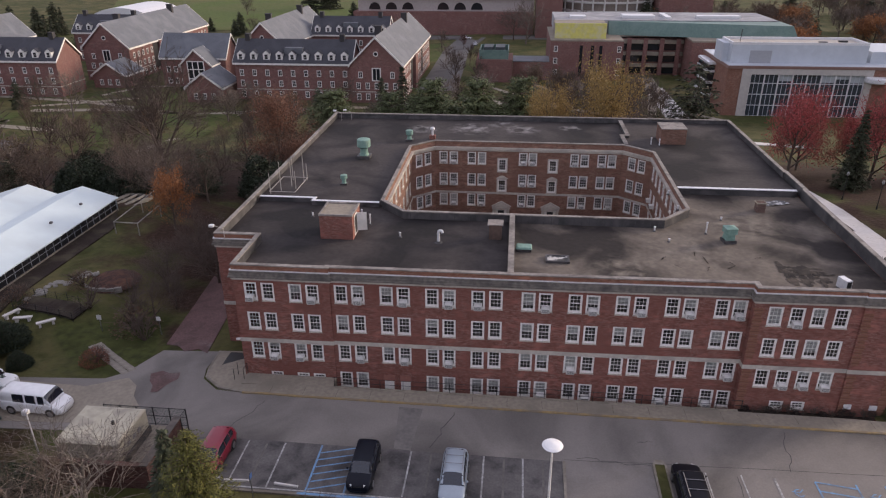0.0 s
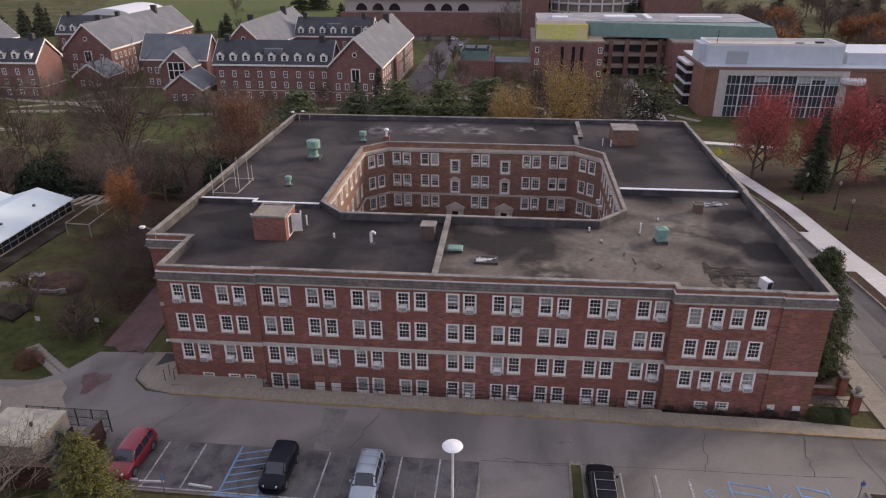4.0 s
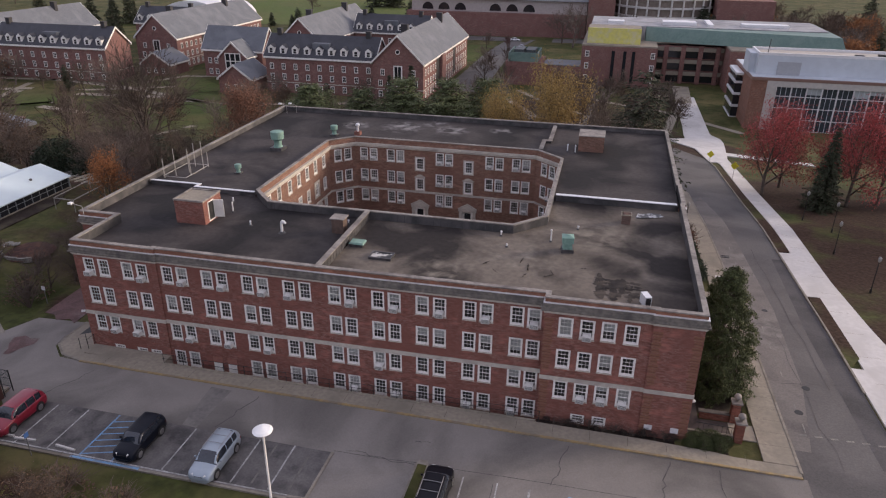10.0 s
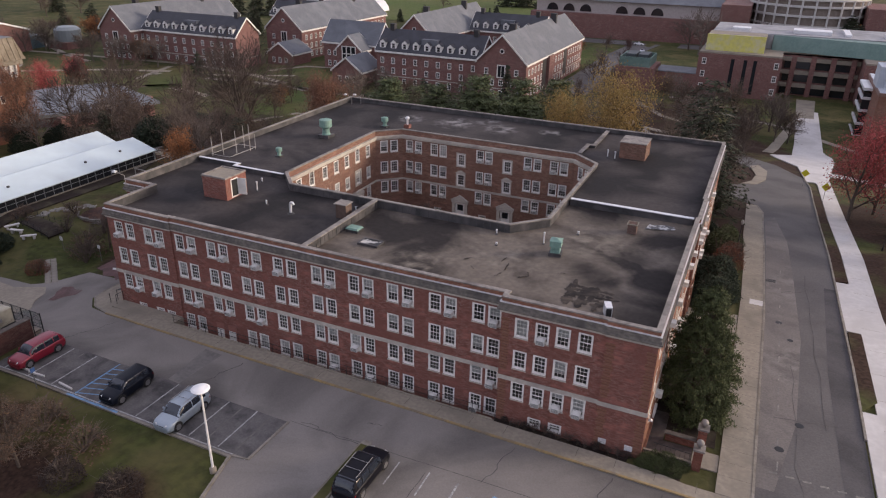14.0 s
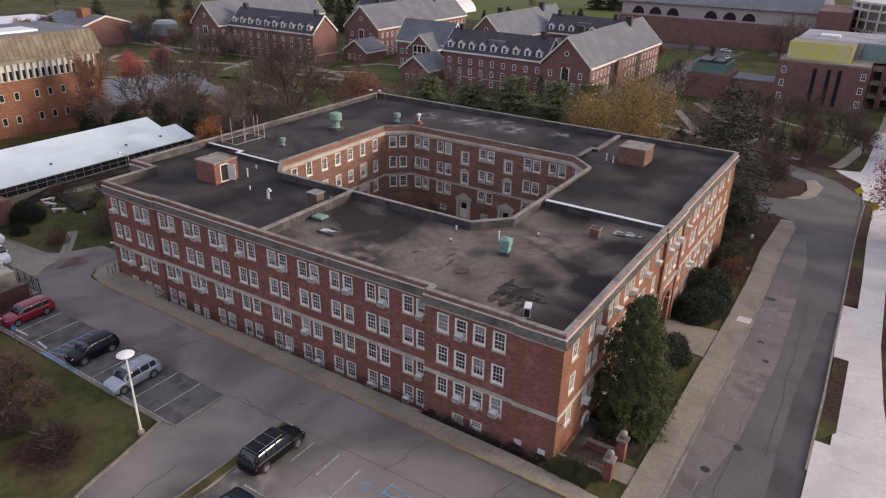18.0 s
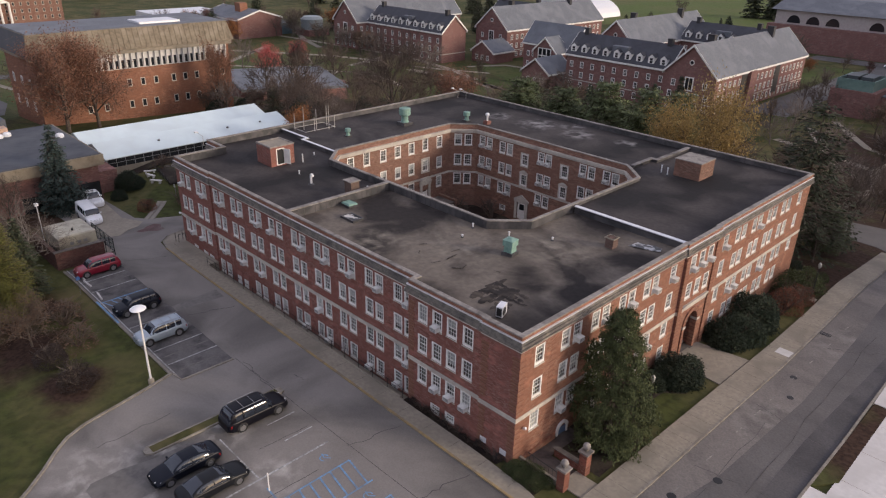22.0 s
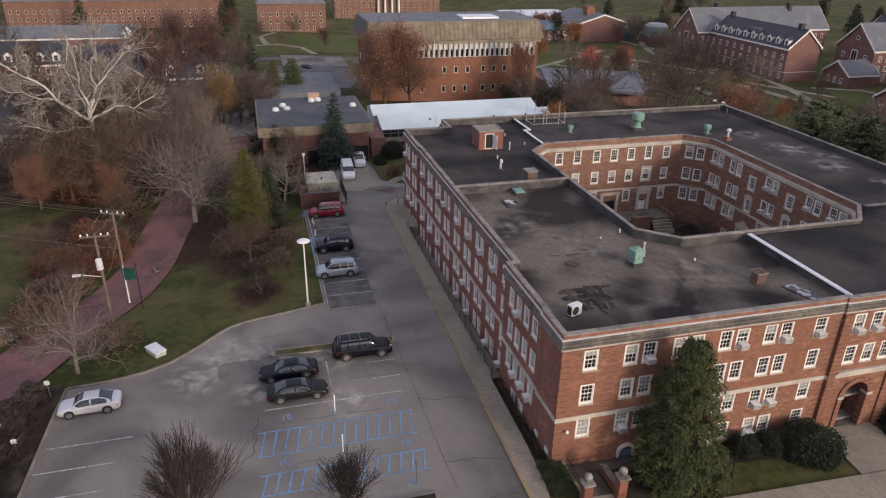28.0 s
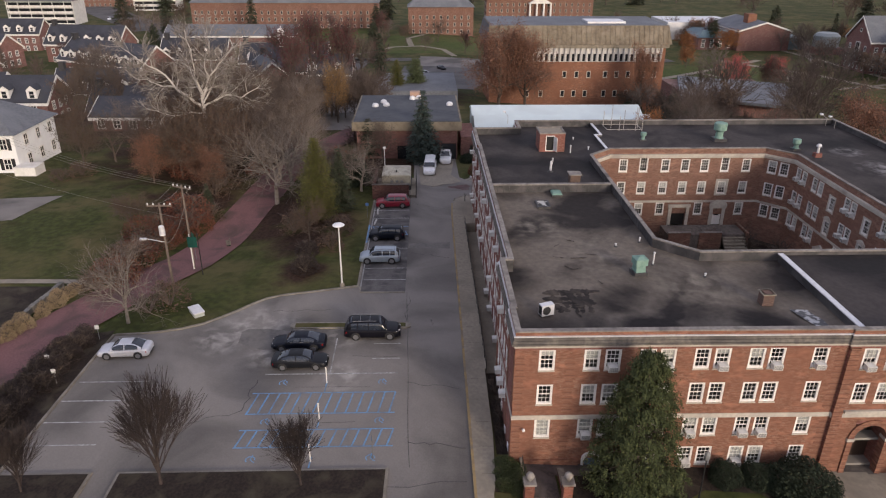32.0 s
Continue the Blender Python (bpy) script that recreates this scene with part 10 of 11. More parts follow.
TREE_TEXT = {
    "bare_great": ("bare_tree", "great bare tree with a broad crown of dark limbs", "tree"), "bare_wide": ("bare_tree", "tall bare spreading tree with grey-brown limbs", "tree"), "bare_wide_b": ("bare_tree", "bare tree with fine brown twigs", "tree"),
    "bare_tall": ("bare_tree", "slender bare tree with dark limbs", "tree"), "bare_tall_b": ("bare_tree", "slender bare tree with brown twigs", "tree"),
    "bare_grey": ("bare_tree", "bare tree with pale grey twigs", "tree"), "vase": ("bare_tree", "small bare vase-shaped tree in a mulch bed", "tree"), "pale_spread": ("bare_tree", "low spreading bare tree with pale twigs", "tree"),
    "sycamore": ("sycamore", "big sycamore with white bare limbs", "tree"), "russet": ("oak_tree", "oak with dense russet autumn leaves", "tree"),
    "russet_thin": ("oak_tree", "thinning tree with brown dry leaves", "tree"), "orange": ("autumn_tree", "tree with orange autumn leaves", "tree"),
    "amber": ("autumn_tree", "rounded tree with amber brown leaves", "tree"), "red": ("maple_tree", "maple with bright red leaves", "tree"), "maroon": ("beech_tree", "tall tree with thin maroon leaves", "tree"),
    "yellow": ("autumn_tree", "broad tree with yellow autumn leaves", "tree"), "pine": ("pine_tree", "green pine with layered boughs", "tree"),
    "fir": ("fir_tree", "narrow dark green fir tree", "tree"), "hemlock": ("hemlock_tree", "dark hemlock with loose drooping boughs", "tree"),
    "spruce": ("spruce_tree", "blue-green spruce by the low building", "tree"), "gold_conifer": ("conifer_tree", "yellow-green conical conifer by the walk", "tree"),
    "holly": ("holly_bush", "large rounded dark evergreen bush", "bush"), "hedge": ("hedge_shrub", "dark bare twiggy hedge shrub in mulch", "hedge"), "brown_shrub": ("shrub", "low brown twiggy shrub", "shrub"), "bare_shrub": ("shrub", "low bare twiggy shrub", "shrub"),
    "russet_shrub": ("shrub", "rounded shrub with rusty orange leaves", "shrub"), "tan_grass": ("ornamental_grass", "clump of tan dry ornamental grass", "grass clump"),
    "green_shrub": ("shrub", "green clipped evergreen shrub", "shrub"), "evergreen": ("evergreen_tree", "dense dark evergreen tree against the brick front", "tree"),
}
WOODS = []
tr = random.Random(99)


def plant(key, x, y, h, wide=1.0, turn=None, z=None, group=""):
    """Stands a tree or bush of height h on the ground."""
    base = 1.0 if key in ("hedge", "holly", "brown_shrub", "bare_shrub", "russet_shrub", "tan_grass", "green_shrub") else 10.0
    s = h / base
    if key.startswith("bare_") and key != "bare_shrub" and (y > 285 or x < -170 or x > 92):
        WOODS.append((key + "_far", x, y, s * wide, s))
        return None
    turn = tr.uniform(0, 360) if turn is None else turn
    if key == "sycamore":
        turn = 0
    m = pose(x, y, tz(x, y) if z is None else z, 0, 0, turn)
    nm, lb, ct = TREE_TEXT[key]
    t = thing(nm, lb, ct, m, group)
    away = key + "_far"
    for pn, me, mt in PROTO[away if away in PROTO and (y > 145 or x < -80 or x > 75) else key]:
        part(pn, me, mt, t)
    t.scale = (s * wide, s * wide, s)
    return t


# beside the hall
plant("evergreen", 33.7, 57.6, 12.2, 1.0, 30)
for x, y, h, w in ((33.3, 70.2, 2.7, 1.55), (32.2, 67.2, 1.7, 1.3), (32.2, 64.8, 1.8, 1.15), (32.6, 69.0, 1.9, 1.4), (32.9, 80.6, 2.6, 1.5), (33.6, 82.6, 2.9, 1.5), (33.0, 86.6, 3.9, 1.35)):
    plant("holly", x, y, h, w)
for x, y, h in ((34.0, 93.5, 3.0), (34.3, 97.0, 2.4)):
    plant("russet_shrub", x, y, h, 1.2)
for x, y, h in ((32.6, 98.5, 3.2), (33.5, 101.5, 3.0)):
    plant("green_shrub", x, y, h, 1.3)
# corner bed and the foot of the south front
for i in range(9):
    plant("green_shrub", 31.2 + 0.32 * i + tr.uniform(-0.2, 0.2), 48.6 + 0.5 * (i % 3) + tr.uniform(-0.1, 0.1), tr.uniform(0.7, 1.1), 1.5)
for i in range(16):
    plant("bare_shrub" if i % 3 else "hedge", 20.0 + 0.66 * i + tr.uniform(-0.2, 0.2), 49.05 + tr.uniform(-0.2, 0.2), tr.uniform(0.5, 1.0), 1.2, None, -0.42)
# north of the hall
for k, x, y, h, w in (("pine", -34, 128, 15.5, 0.95), ("bare_wide_b", -28, 130, 15, 1.0), ("pine", -23, 127, 15, 0.95), ("russet_thin", -30, 120, 9, 1.0), ("pine", -16, 131, 17, 0.95), ("bare_grey", -10, 124, 12, 1.0), ("pine", -7, 131, 17.2, 0.9), ("pine", 1, 127, 18, 0.85), ("bare_wide_b", 7, 128, 15, 1.0), ("pine", -20, 140, 13, 1.0), ("hemlock", -4, 121, 11, 0.9), ("russet_thin", -18, 118, 8, 1.1), ("pine", -38, 136, 14, 0.9), ("pine", 30, 119, 7, 1.1),
                      ("fir", -31, 190, 16.5, 1.0), ("fir", -36, 186, 14, 1.0), ("yellow", 13.2, 113, 22.5, 0.64), ("yellow", 6.5, 117, 18.0, 0.62), ("hemlock", 28, 111, 22.0, 0.95), ("bare_tall", 22, 118, 18, 0.9), ("bare_wide_b", 30.5, 113, 9, 0.9),
                      ("bare_tall_b", 22, 132, 16, 0.9), ("bare_wide", 31, 126, 15, 0.9), ("hemlock", 24, 122, 13, 0.9)):
    plant(k, x, y, h, w)
# maples by the road
for k, x, y, h, w in (("red", 50.5, 128, 17, 0.85), ("red", 55, 136, 15, 0.8), ("red", 63, 124, 18.5, 0.75), ("maroon", 69, 128, 17, 0.9), ("fir", 58, 120, 14, 1.0), ("russet_thin", 74, 138, 16, 0.8), ("maroon", 72, 116, 14, 0.9), ("bare_tall_b", 66, 104, 11, 0.8),
                      ("bare_wide_b", 72, 98, 10, 0.8), ("bare_tall", 62, 96, 9, 0.7), ("hemlock", 80, 132, 16, 0.8), ("bare_wide", 84, 116, 14, 1.0), ("bare_tall_b", 78, 108, 12, 0.9), ("bare_wide_b", 98, 140, 16, 1.0), ("bare_wide", 104, 118, 15, 1.0)):
    plant(k, x, y, h, w)
# wood north-west of the hall
for k, x, y, h, w in (("bare_great", -66, 121, 26, 1.15), ("russet", -41, 116, 17.5, 0.85), ("russet", -36, 109, 10, 0.9), ("orange", -44.6, 81.5, 9.0, 0.74), ("holly", -36, 98, 7, 1.1), ("holly", -40, 104, 7, 1.2), ("bare_wide_b", -34, 70, 7.5, 1.2), ("bare_wide_b", -38.5, 75, 7.5, 1.1), ("bare_grey", -33, 79, 7, 1.1), ("bare_wide_b", -33.5, 88, 8, 1.1),
                      ("bare_wide", -36, 63, 5, 1.1), ("hemlock", -48, 99, 8, 1.2), ("russet_thin", -52, 104, 9, 1.0), ("bare_tall_b", -74, 122, 15, 1.0), ("bare_wide_b", -88, 126, 14, 1.0), ("russet_thin", -98, 118, 12, 0.9), ("bare_wide_b", -104, 142, 15, 1.0),
                      ("bare_wide", -118, 120, 14, 1.0), ("bare_wide_b", -76, 100, 9, 1.1), ("holly", -68, 99, 6, 1.3), ("holly", -60, 97, 5, 1.3), ("fir", -64, 104, 7, 1.3), ("bare_tall_b", -48, 138, 14, 0.9), ("hemlock", -80, 98, 7, 1.1), ("russet_thin", -88, 98, 8, 1.0), ("holly", -74, 106, 5, 1.3),
                      ("hemlock", -44, 150, 12, 0.9), ("orange", -100, 178, 7, 0.8), ("bare_tall_b", -130, 172, 13, 0.9), ("bare_wide", -146, 200, 12, 0.9), ("hemlock", -52, 180, 12, 0.9), ("russet_thin", -62, 190, 11, 0.9), ("bare_tall", -116, 205, 12, 0.8), ("russet_thin", -112, 166, 9, 1.0), ("bare_wide_b", -92, 150, 10, 1.0)):
    plant(k, x, y, h, w)
# along the brick walk and round the old houses
for k, x, y, h, w in (("sycamore", -41.5, 7.7, 10.0, 1.0), ("bare_grey", -40, 24, 12, 1.0), ("bare_wide_b", -46, 14, 12, 1.0), ("gold_conifer", -17.4, 28.8, 11.6, 0.8), ("fir", -20.5, 31.5, 9, 1.1), ("pale_spread", -28.6, 33.6, 8.4, 1.15), ("pale_spread", -25.5, 21.5, 12.5, 1.2), ("pale_spread", -33, 22.5, 12.0, 1.15), ("bare_wide", -29, 31, 8, 1.0),
                      ("holly", -33, 31, 5, 1.3), ("spruce", -45.3, 43.0, 12.6, 0.95), ("hemlock", -47, 33.5, 7.5, 0.9), ("bare_wide", -44, 36, 8, 0.9), ("maroon", -129, 12, 22.5, 1.0), ("maroon", -131, 20, 21, 0.95), ("maroon", -124, 5, 19, 0.9), ("maroon", -112, 10, 17, 0.9), ("fir", -130, 31, 16.5, 0.9), ("gold_conifer", -118, 36, 10, 0.9),
                      ("pine", -121, 41, 10, 0.8), ("amber", -78.5, 24.6, 13.5, 0.6), ("russet", -103, 62, 21.5, 1.05), ("russet", -105, 69, 20, 0.95), ("russet", -105, 98, 18.5, 0.6), ("russet_thin", -168, 152, 10, 0.8), ("bare_wide", -104, 120, 17, 1.0), ("bare_wide_b", -140, 158, 17, 1.0),
                      ("russet", -33.5, 1.0, 8.5, 0.9), ("russet", -31, 10.8, 7.5, 0.8), ("russet_thin", -36.5, 4.5, 13.5, 0.95), ("russet_thin", -34, 11, 12.5, 0.95), ("russet_thin", -39.5, 12, 13, 1.0), ("russet_thin", -46, 3, 14, 1.0), ("bare_wide_b", -50, 13, 11, 1.0), ("bare_wide_b", -52, -2, 11, 1.0), ("russet_thin", -50, 9, 11, 1.0), ("bare_wide", -58, 12, 13, 1.0), ("bare_tall_b", -70, 8, 15, 1.0), ("bare_wide_b", -74, -8, 16, 1.0), ("russet", -56, -4, 7, 0.9), ("bare_tall", -84, 2, 16, 0.9),
                      ("bare_wide_b", -92, -14, 14, 1.0), ("bare_wide", -84, -30, 13, 1.0), ("russet_thin", -104, -40, 12, 1.0), ("bare_tall_b", -70, -26, 13, 1.0), ("russet_thin", -58, -22, 9, 0.9), ("bare_wide_b", -110, -10, 15, 1.0), ("bare_wide_b", -136, -24, 15, 1.0), ("bare_wide", -150, 24, 15, 1.0),
                      ("pale_spread", 10.3, 13.7, 9.8, 0.78), ("brown_shrub", 6.5, 16.5, 2.8, 1.4), ("bare_shrub", 8.2, 15.0, 2.4, 1.6), ("vase", 32.9, 24.6, 9.4, 0.9), ("vase", 33.2, 34.4, 6.4, 0.9), ("vase", 33.4, 15.2, 6.0, 0.9), ("russet_thin", -10.3, 28.6, 5.6, 1.05), ("brown_shrub", -7.2, 31.6, 2.2, 1.5), ("hedge", -6, 29, 1.8, 1.5),
                      ("hedge", -1, 29.5, 2.2, 1.3), ("brown_shrub", -14, 26, 2.6, 1.5), ("brown_shrub", -12, 32, 2.6, 1.5), ("russet_shrub", -20, 10, 4.0, 1.5), ("russet_shrub", -12, 7.5, 3.6, 1.5), ("russet_thin", -14, 5, 6, 1.1), ("fir", -24, 12, 4.0, 1.3)):
    plant(k, x, y, h, w)
def near_any(x, y, pts, d):
    return any((x - a) ** 2 + (y - c) ** 2 < d * d for a, c in pts)


tw = random.Random(4)
for i in range(120):
    x, y = tw.uniform(-96, -34), tw.uniform(-10, 33)
    if near_any(x, y, [(-41, 7.6), (-37, 9), (-34, 9.5), (-28, 17.5), (-20, 15.8), (-36, 19.5), (-45, 22), (-46, -29), (-40, -24), (-78, 24.5), (-72, 24.5), (-66, 25)], 4.5) or (x > -44 and y < 12) or (x > -70 and y > 27) or (-58 < x < -36 and y < -16) or (-110 < x < -93 and -38 < y < -14):
        continue
    k = tw.choice(("bare_wide_b", "bare_grey", "bare_grey", "bare_tall_b", "bare_wide_b", "bare_grey", "russet_thin", "bare_wide_b"))
    plant(k, x, y, tw.uniform(6, 13), tw.uniform(0.9, 1.25))
for i in range(46):
    x, y = tw.uniform(-108, -30), tw.uniform(88, 134)
    if (x > -56 and y < 70 and x < -40) or (-76 < x < -50 and y < 92) or (y < 84 and x < -48) or near_any(x, y, [(-60, 113), (-41, 116), (-34, 64), (-34, 72), (-44, 80)], 4) or (x < -84 and y > 160):
        continue
    k = tw.choice(("bare_wide_b", "bare_grey", "bare_tall_b", "russet_thin", "bare_wide_b", "holly"))
    plant(k, x, y, tw.uniform(3, 5.5) if k == "holly" else tw.uniform(7, 12), 1.15)
for i in range(16):
    x, y = tw.uniform(-44, 30), tw.uniform(116, 165)
    k = tw.choice(("pine", "bare_tall_b", "bare_wide_b", "russet_thin", "hemlock"))
    plant(k, x, y, tw.uniform(8, 12), 1.05)
# garden west of the hall
for x, y, h in ((-37.2, 60.5, 5.0), (-38.5, 66.5, 6.0), (-36.6, 72.0, 6.5), (-35.8, 77.0, 6.5), (-40.5, 70.5, 5.5)):
    plant("bare_wide_b", x, y, h, 1.3)
for k, x, y, h, w in (("russet_shrub", -38.5, 51.5, 1.7, 1.4), ("holly", -49, 53.5, 2.6, 1.5), ("bare_shrub", -44, 60, 2.4, 1.5), ("bare_shrub", -41, 63, 2.6, 1.4), ("brown_shrub", -38, 58, 3.0, 1.4), ("bare_shrub", -36, 56, 2.6, 1.4), ("holly", -45.5, 50.5, 1.6, 1.3), ("brown_shrub", -47, 64, 2.0, 1.5), ("brown_shrub", -52, 60, 1.8, 1.5)):
    plant(k, x, y, h, w)
# hedge and dry grasses by the brick walk
for i in range(48):
    u = (i // 2) / 23
    plant("hedge" if i % 4 else "bare_shrub", 13 + 25 * u + tr.uniform(-0.5, 0.5), 11.3 - 2.6 * u - 1.7 * (i % 2) * (0.4 + u) + tr.uniform(-0.3, 0.3), tr.uniform(1.2, 1.8), 1.4)
for i in range(14):
    u = i / 13
    plant("tan_grass", 3.5 + 14 * u, 5.4 - 3.6 * u + tr.uniform(-0.6, 0.6), tr.uniform(1.0, 1.5), 1.3)
# courtyard planting
for x, y, h in ((-4.5, 86.5, 3.2), (-9, 84, 2.6), (-10.5, 80, 2.2), (2.5, 86.8, 2.0), (9.5, 86.5, 2.0), (-11.3, 73, 1.6), (-11.3, 69, 1.6), (0, 76, 2.4), (6, 74, 2.0)):
    plant("bare_shrub" if h > 2.3 else "brown_shrub", x, y, h, 1.4, None, -1.6)
# far woods and single trees
for i in range(90):
    x, y = tr.uniform(60, 330), tr.uniform(300, 520)
    plant(tr.choice(("bare_wide_b", "bare_tall_b", "russet_thin", "russet_thin", "bare_wide", "orange", "hemlock")), x, y, tr.uniform(13, 19), 1.1)
for x, y, k, h in ((-205, 300, "fir", 16), (-212, 306, "fir", 18), (-200, 312, "hemlock", 15), (-232, 330, "hemlock", 14), (-96, 330, "hemlock", 12), (-60, 345, "bare_wide", 14), (-148, 511, "hemlock", 24), (-134, 512, "hemlock", 26), (-112, 385, "fir", 12), (-150, 380, "hemlock", 12), (4, 350, "bare_grey", 21), (-2, 364, "bare_wide_b", 18), (-46, 330, "orange", 6), (30, 350, "bare_wide", 17), (-25, 335, "maroon", 7),
                   (-262, 250, "hemlock", 17), (-270, 240, "fir", 16), (-250, 215, "bare_wide", 14), (-245, 160, "orange", 11), (-300, 60, "bare_tall", 12), (-260, 50, "bare_wide_b", 12), (-290, 20, "hemlock", 14), (-285, -40, "fir", 20), (-230, -10, "bare_wide_b", 15), (-300, 100, "bare_wide_b", 10), (-240, 90, "russet_thin", 10), (-225, -55, "bare_wide", 14), (-330, -120, "hemlock", 18), (-300, -100, "bare_wide", 14),
                   (-380, 20, "hemlock", 20), (-390, 70, "hemlock", 18), (-400, 150, "bare_wide", 18), (-380, -30, "bare_wide_b", 18), (-345, 24, "fir", 14), (-270, 180, "maroon", 14), (-285, 200, "bare_wide_b", 15), (-310, 230, "hemlock", 16)):
    plant(k, x, y, h)
for i in range(60):
    a = tr.uniform(2.2, 4.4)
    rr = tr.uniform(420, 640)
    plant(tr.choice(("bare_wide_b", "bare_tall_b", "russet_thin", "hemlock", "bare_wide")), rr * math.cos(a), 60 + rr * math.sin(a), tr.uniform(13, 20), 1.2)

# young trees on the quadrangles
qr = random.Random(71)
for i in range(60):
    x, y = qr.uniform(-300, -165), qr.uniform(150, 262)
    if (-250 < x < -180 and 146 < y < 206) or (-264 < x < -238 and 128 < y < 174):
        continue
    plant(qr.choice(("bare_wide_b", "bare_tall_b", "bare_grey", "russet_thin", "orange", "bare_wide")), x, y, qr.uniform(7, 13), 1.1)
for i in range(26):
    x, y = qr.uniform(-24, 30), qr.uniform(186, 300)
    if -8 < x < 30 and 250 < y:
        continue
    plant(qr.choice(("bare_wide_b", "bare_tall_b", "bare_grey", "russet_thin")), x, y, qr.uniform(7, 12), 1.1)
# campus trees west and north-west
wr = random.Random(61)
for i in range(70):
    x, y = wr.uniform(-335, -125), wr.uniform(-120, 205)
    if (-196 < x < -136 and 30 < y < 68) or (-142 < x < -100 and 50 < y < 112) or (-240 < x < -184 and 148 < y < 204) or (-218 < x < -196 and 40 < y < 68) or (-264 < x < -238 and 128 < y < 174) or (x < -284 and -80 < y < 145) or (-275 < x < -236 and -72 < y < -8) or (-168 < x < -114 and 116 < y < 158) or abs(x + 212) < 6:
        continue
    plant(wr.choice(("bare_wide_b", "bare_tall_b", "bare_grey", "russet_thin", "bare_wide_b", "maroon", "hemlock", "bare_grey")), x, y, wr.uniform(8, 15), 1.0)
for x, y, k, h in ((-166, 150, "red", 13), (-176, 168, "red", 11), (-215, 150, "orange", 9), (-66, 100, "holly", 5), (-60, 40, "fir", 5), (63, 132, "red", 12), (31, 104.5, "holly", 2.2), (34, 106, "green_shrub", 1.4)):
    plant(k, x, y, h)

# undergrowth below the western trees
for i in range(46):
    x, y = wr.uniform(-66, -38), wr.uniform(-8, 31)
    if near_any(x, y, [(-41, 20.6), (-48, 22), (-55, 24), (-62, 27)], 4.5) or (x > -46 and y < 9):
        continue
    plant(wr.choice(("brown_shrub", "brown_shrub", "russet_shrub", "bare_shrub", "holly")), x, y, wr.uniform(1.5, 4.0), 1.4)
for x, y, h, w in ((-8.5, 9.4, 2.6, 1.8), (-11.5, 9.8, 2.8, 1.7), (-14.5, 10.6, 3.2, 1.6), (-17.5, 12.0, 2.8, 1.6), (-20.5, 13.0, 2.4, 1.6)):
    plant("russet_shrub" if h > 2.7 else "brown_shrub", x, y, h, w)

# north of the side street and round the western houses
for i in range(26):
    x, y = wr.uniform(14, 44), wr.uniform(119, 240)
    if x > 27 and y < 185:
        continue
    plant(wr.choice(("bare_wide_b", "bare_tall_b", "russet_thin", "bare_grey", "bare_wide_b")), x, y, wr.uniform(7, 13), 1.1)
for i in range(24):
    x, y = wr.uniform(-190, -84), wr.uniform(-110, -18)
    plant(wr.choice(("bare_wide_b", "bare_tall_b", "bare_grey", "russet_thin", "bare_grey")), x, y, wr.uniform(8, 14), 1.0)

for x, y, k, h in ((-262, 372, "hemlock", 15), (-254, 376, "hemlock", 17), (-246, 370, "fir", 15), (-272, 366, "hemlock", 16), (-150, 372, "hemlock", 9), (-142, 376, "bare_wide", 10), (-110, 390, "hemlock", 13), (-170, 388, "hemlock", 8), (-96, 420, "hemlock", 14), (-180, 470, "bare_wide", 12), (-140, 520, "hemlock", 14), (-60, 520, "hemlock", 16), (-36, 340, "bare_wide_b", 9), (-30, 300, "bare_grey", 8)):
    plant(k, x, y, h)

for k, x, y, h, w in (("russet_thin", -37, 3, 6, 1.2), ("russet_thin", -45, -2, 7, 1.1), ("russet_shrub", -38, 6, 4.2, 1.5), ("brown_shrub", -36, 9, 3.6, 1.5), ("russet_shrub", -43, 3, 4.6, 1.5), ("brown_shrub", -40, 11, 3.8, 1.5), ("russet", -39, -1, 5.5, 1.1), ("bare_wide_b", -36, 12.5, 6.5, 1.2), ("brown_shrub", -33, 12, 3.2, 1.6), ("bare_wide_b", -44, 12, 9, 1.1), ("brown_shrub", -47, 5, 4.0, 1.6), ("russet_shrub", -50, -1, 4.4, 1.5), ("holly", -52, 4, 4, 1.4), ("russet_thin", -31, 11, 4.5, 1.2), ("brown_shrub", -29, 11.5, 2.6, 1.6)):
    plant(k, x, y, h, w)

for k, x, y, h, w in (("russet_shrub", 0.5, 8.6, 3.0, 1.7), ("brown_shrub", -2.5, 8.2, 3.2, 1.7), ("russet_shrub", -5.0, 8.6, 3.0, 1.7), ("brown_shrub", 3.0, 8.0, 2.6, 1.5), ("russet_thin", -43, -14, 9, 1.0), ("brown_shrub", -38, -12, 2.4, 1.6), ("brown_shrub", -35, -14, 2.0, 1.6), ("bare_wide_b", -46, -10, 10, 1.0)):
    plant(k, x, y, h, w)

for i in range(46):
    x, y = wr.uniform(96, 230), wr.uniform(300, 400)
    plant(wr.choice(("bare_wide_b", "bare_tall_b", "russet_thin", "russet_thin", "bare_grey", "orange")), x, y, wr.uniform(13, 19), 1.15)

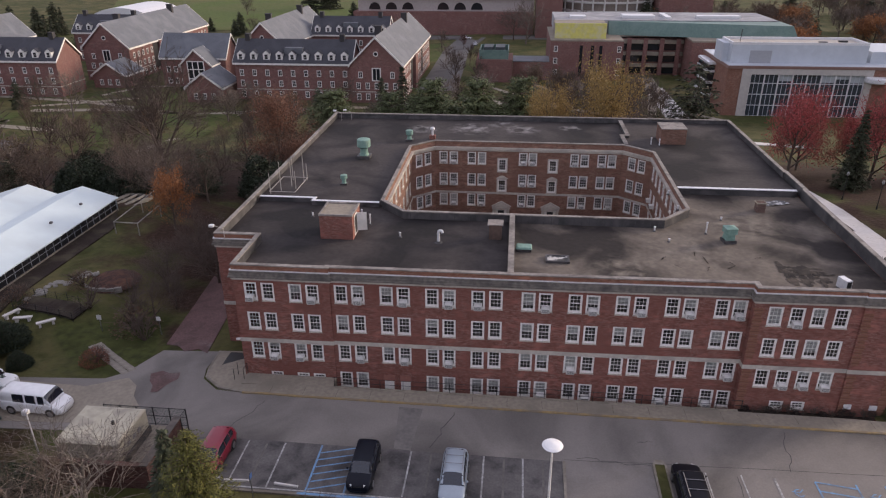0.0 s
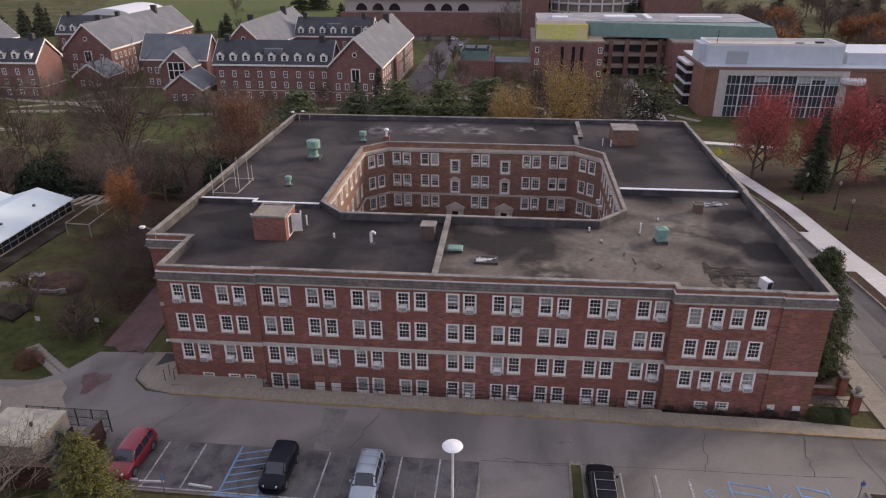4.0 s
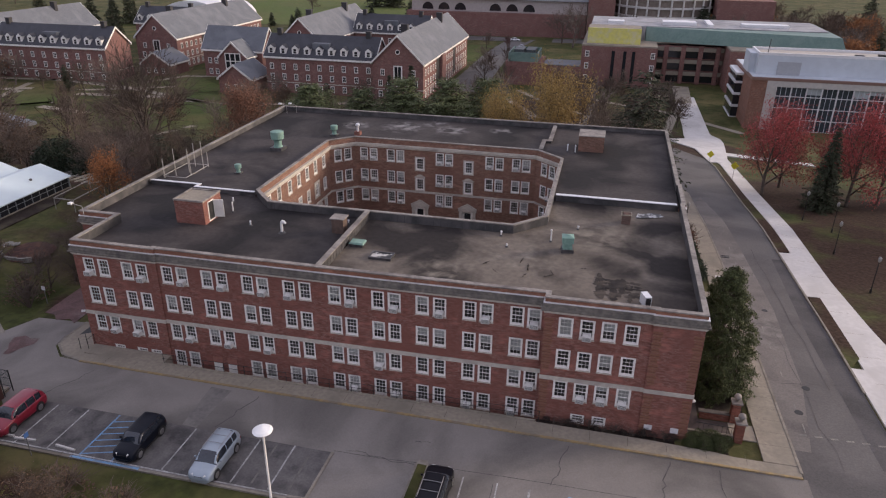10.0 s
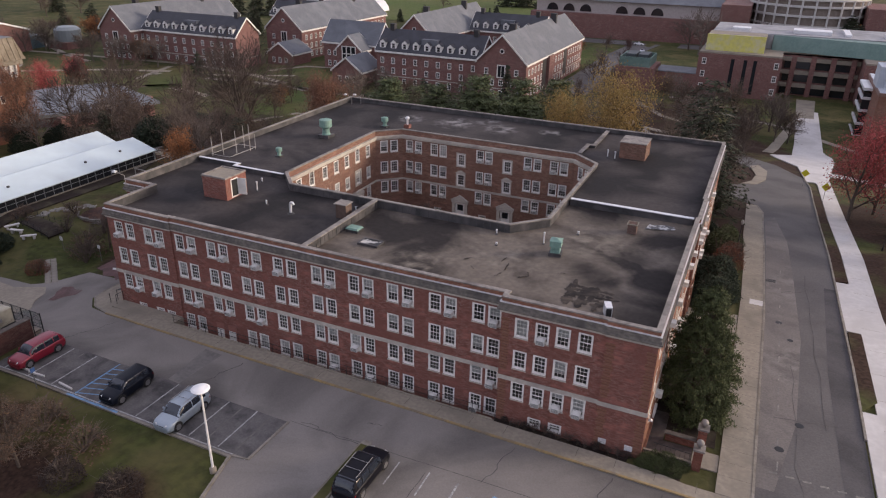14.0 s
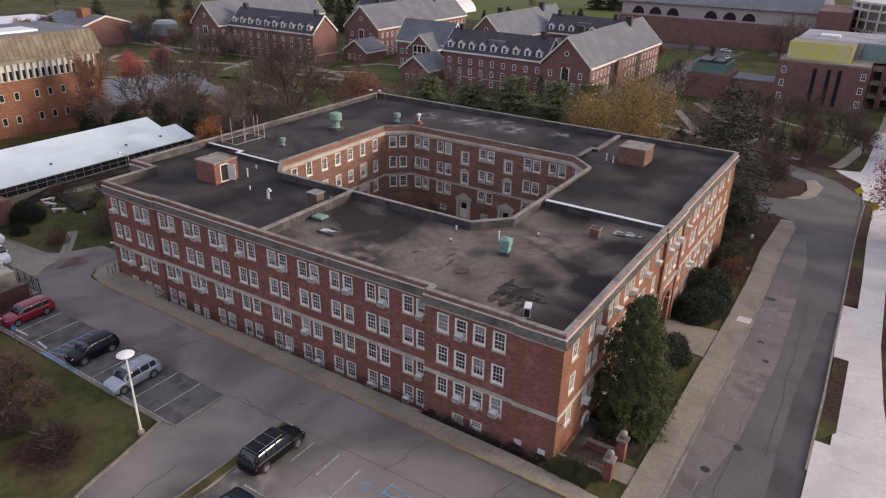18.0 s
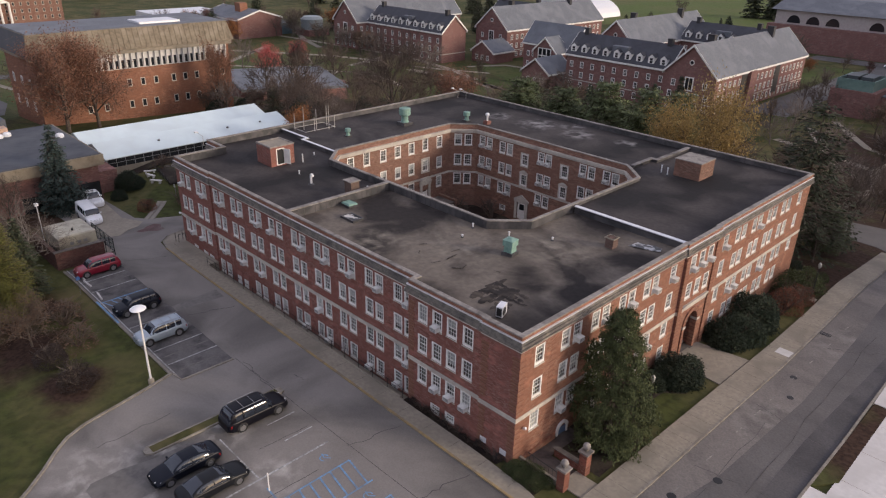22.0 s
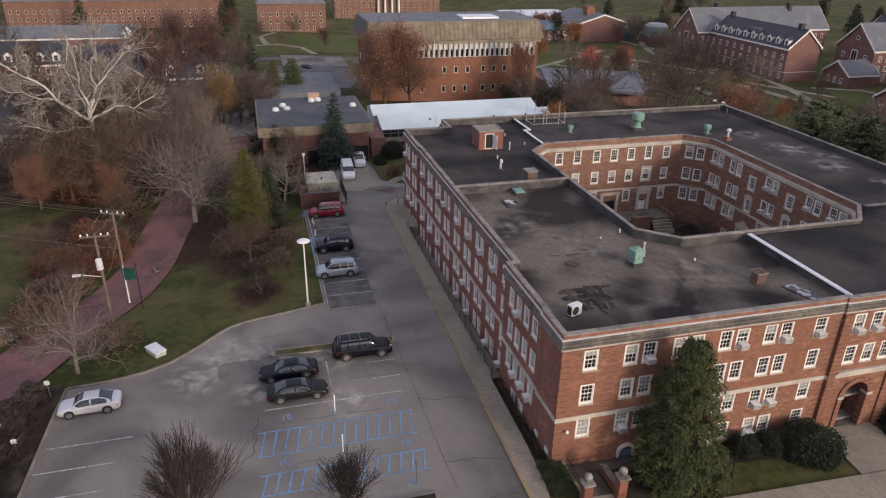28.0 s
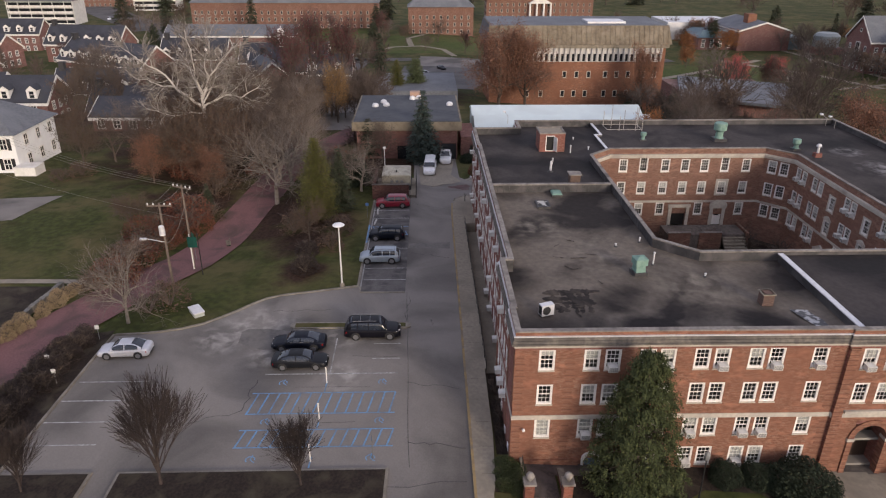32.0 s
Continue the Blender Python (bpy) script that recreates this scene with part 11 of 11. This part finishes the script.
for i in range(40):
    x, y = wr.uniform(-125, -15), wr.uniform(140, 214)
    if near_any(x, y, [(-100, 201), (-88, 190), (-92, 172)], 5):
        continue
    plant(wr.choice(("bare_wide_b", "bare_tall_b", "bare_grey", "russet_thin", "bare_wide_b")), x, y, wr.uniform(6, 11), 1.05)

# russet thicket under the sycamore, and the grove behind the hall
for k, x, y, h, w in (("russet", -36.5, 6.5, 8.0, 1.0), ("russet_thin", -37, 10, 10.5, 1.1), ("russet", -39, 3, 7.0, 1.0), ("maroon", -40, 12, 9, 1.2), ("bare_wide_b", -38, 8.5, 12.5, 1.0), ("russet_thin", -44, 6, 12, 1.1),
                      ("pine", -2, 137, 11, 1.1), ("pine", -12, 139, 11, 1.1), ("bare_wide_b", 14, 124, 11, 1.1), ("bare_tall_b", 8, 138, 12, 1.1), ("pine", 17, 131, 9, 1.1), ("bare_wide", 20, 142, 12, 1.1), ("bare_wide_b", 26, 133, 11, 1.1),
                      ("hemlock", 12, 150, 10, 1.0), ("bare_wide_b", 2, 150, 11, 1.1), ("russet_thin", 30, 150, 9, 1.0), ("bare_wide", -26, 148, 13, 1.1), ("pine", -30, 142, 10, 1.1)):
    plant(k, x, y, h, w)


def far_woods():
    """The distant bare trees, joined into one object."""
    xyz, polys, slots, mats = [], [], [], []
    for key, x, y, wd, s in WOODS:
        a = wr.uniform(0, 6.28)
        c, d, z = math.cos(a) * wd, math.sin(a) * wd, tz(x, y)
        for pn, me, mt in PROTO[key]:
            if mt not in mats:
                mats.append(mt)
            q, k = len(xyz), mats.index(mt)
            xyz += [(x + c * v.co.x - d * v.co.y, y + d * v.co.x + c * v.co.y, z + s * v.co.z) for v in me.vertices]
            for f in me.polygons:
                polys.append([q + i for i in f.vertices])
                slots.append(k)
    me = bpy.data.meshes.new("far_woods")
    me.from_pydata(xyz, [], polys)
    for mt in mats:
        me.materials.append(mt)
    me.polygons.foreach_set("material_index", slots)
    tagged(new("far_woods", me), "distant woods of bare brown and grey trees", "woods", kind="stuff")


far_woods()
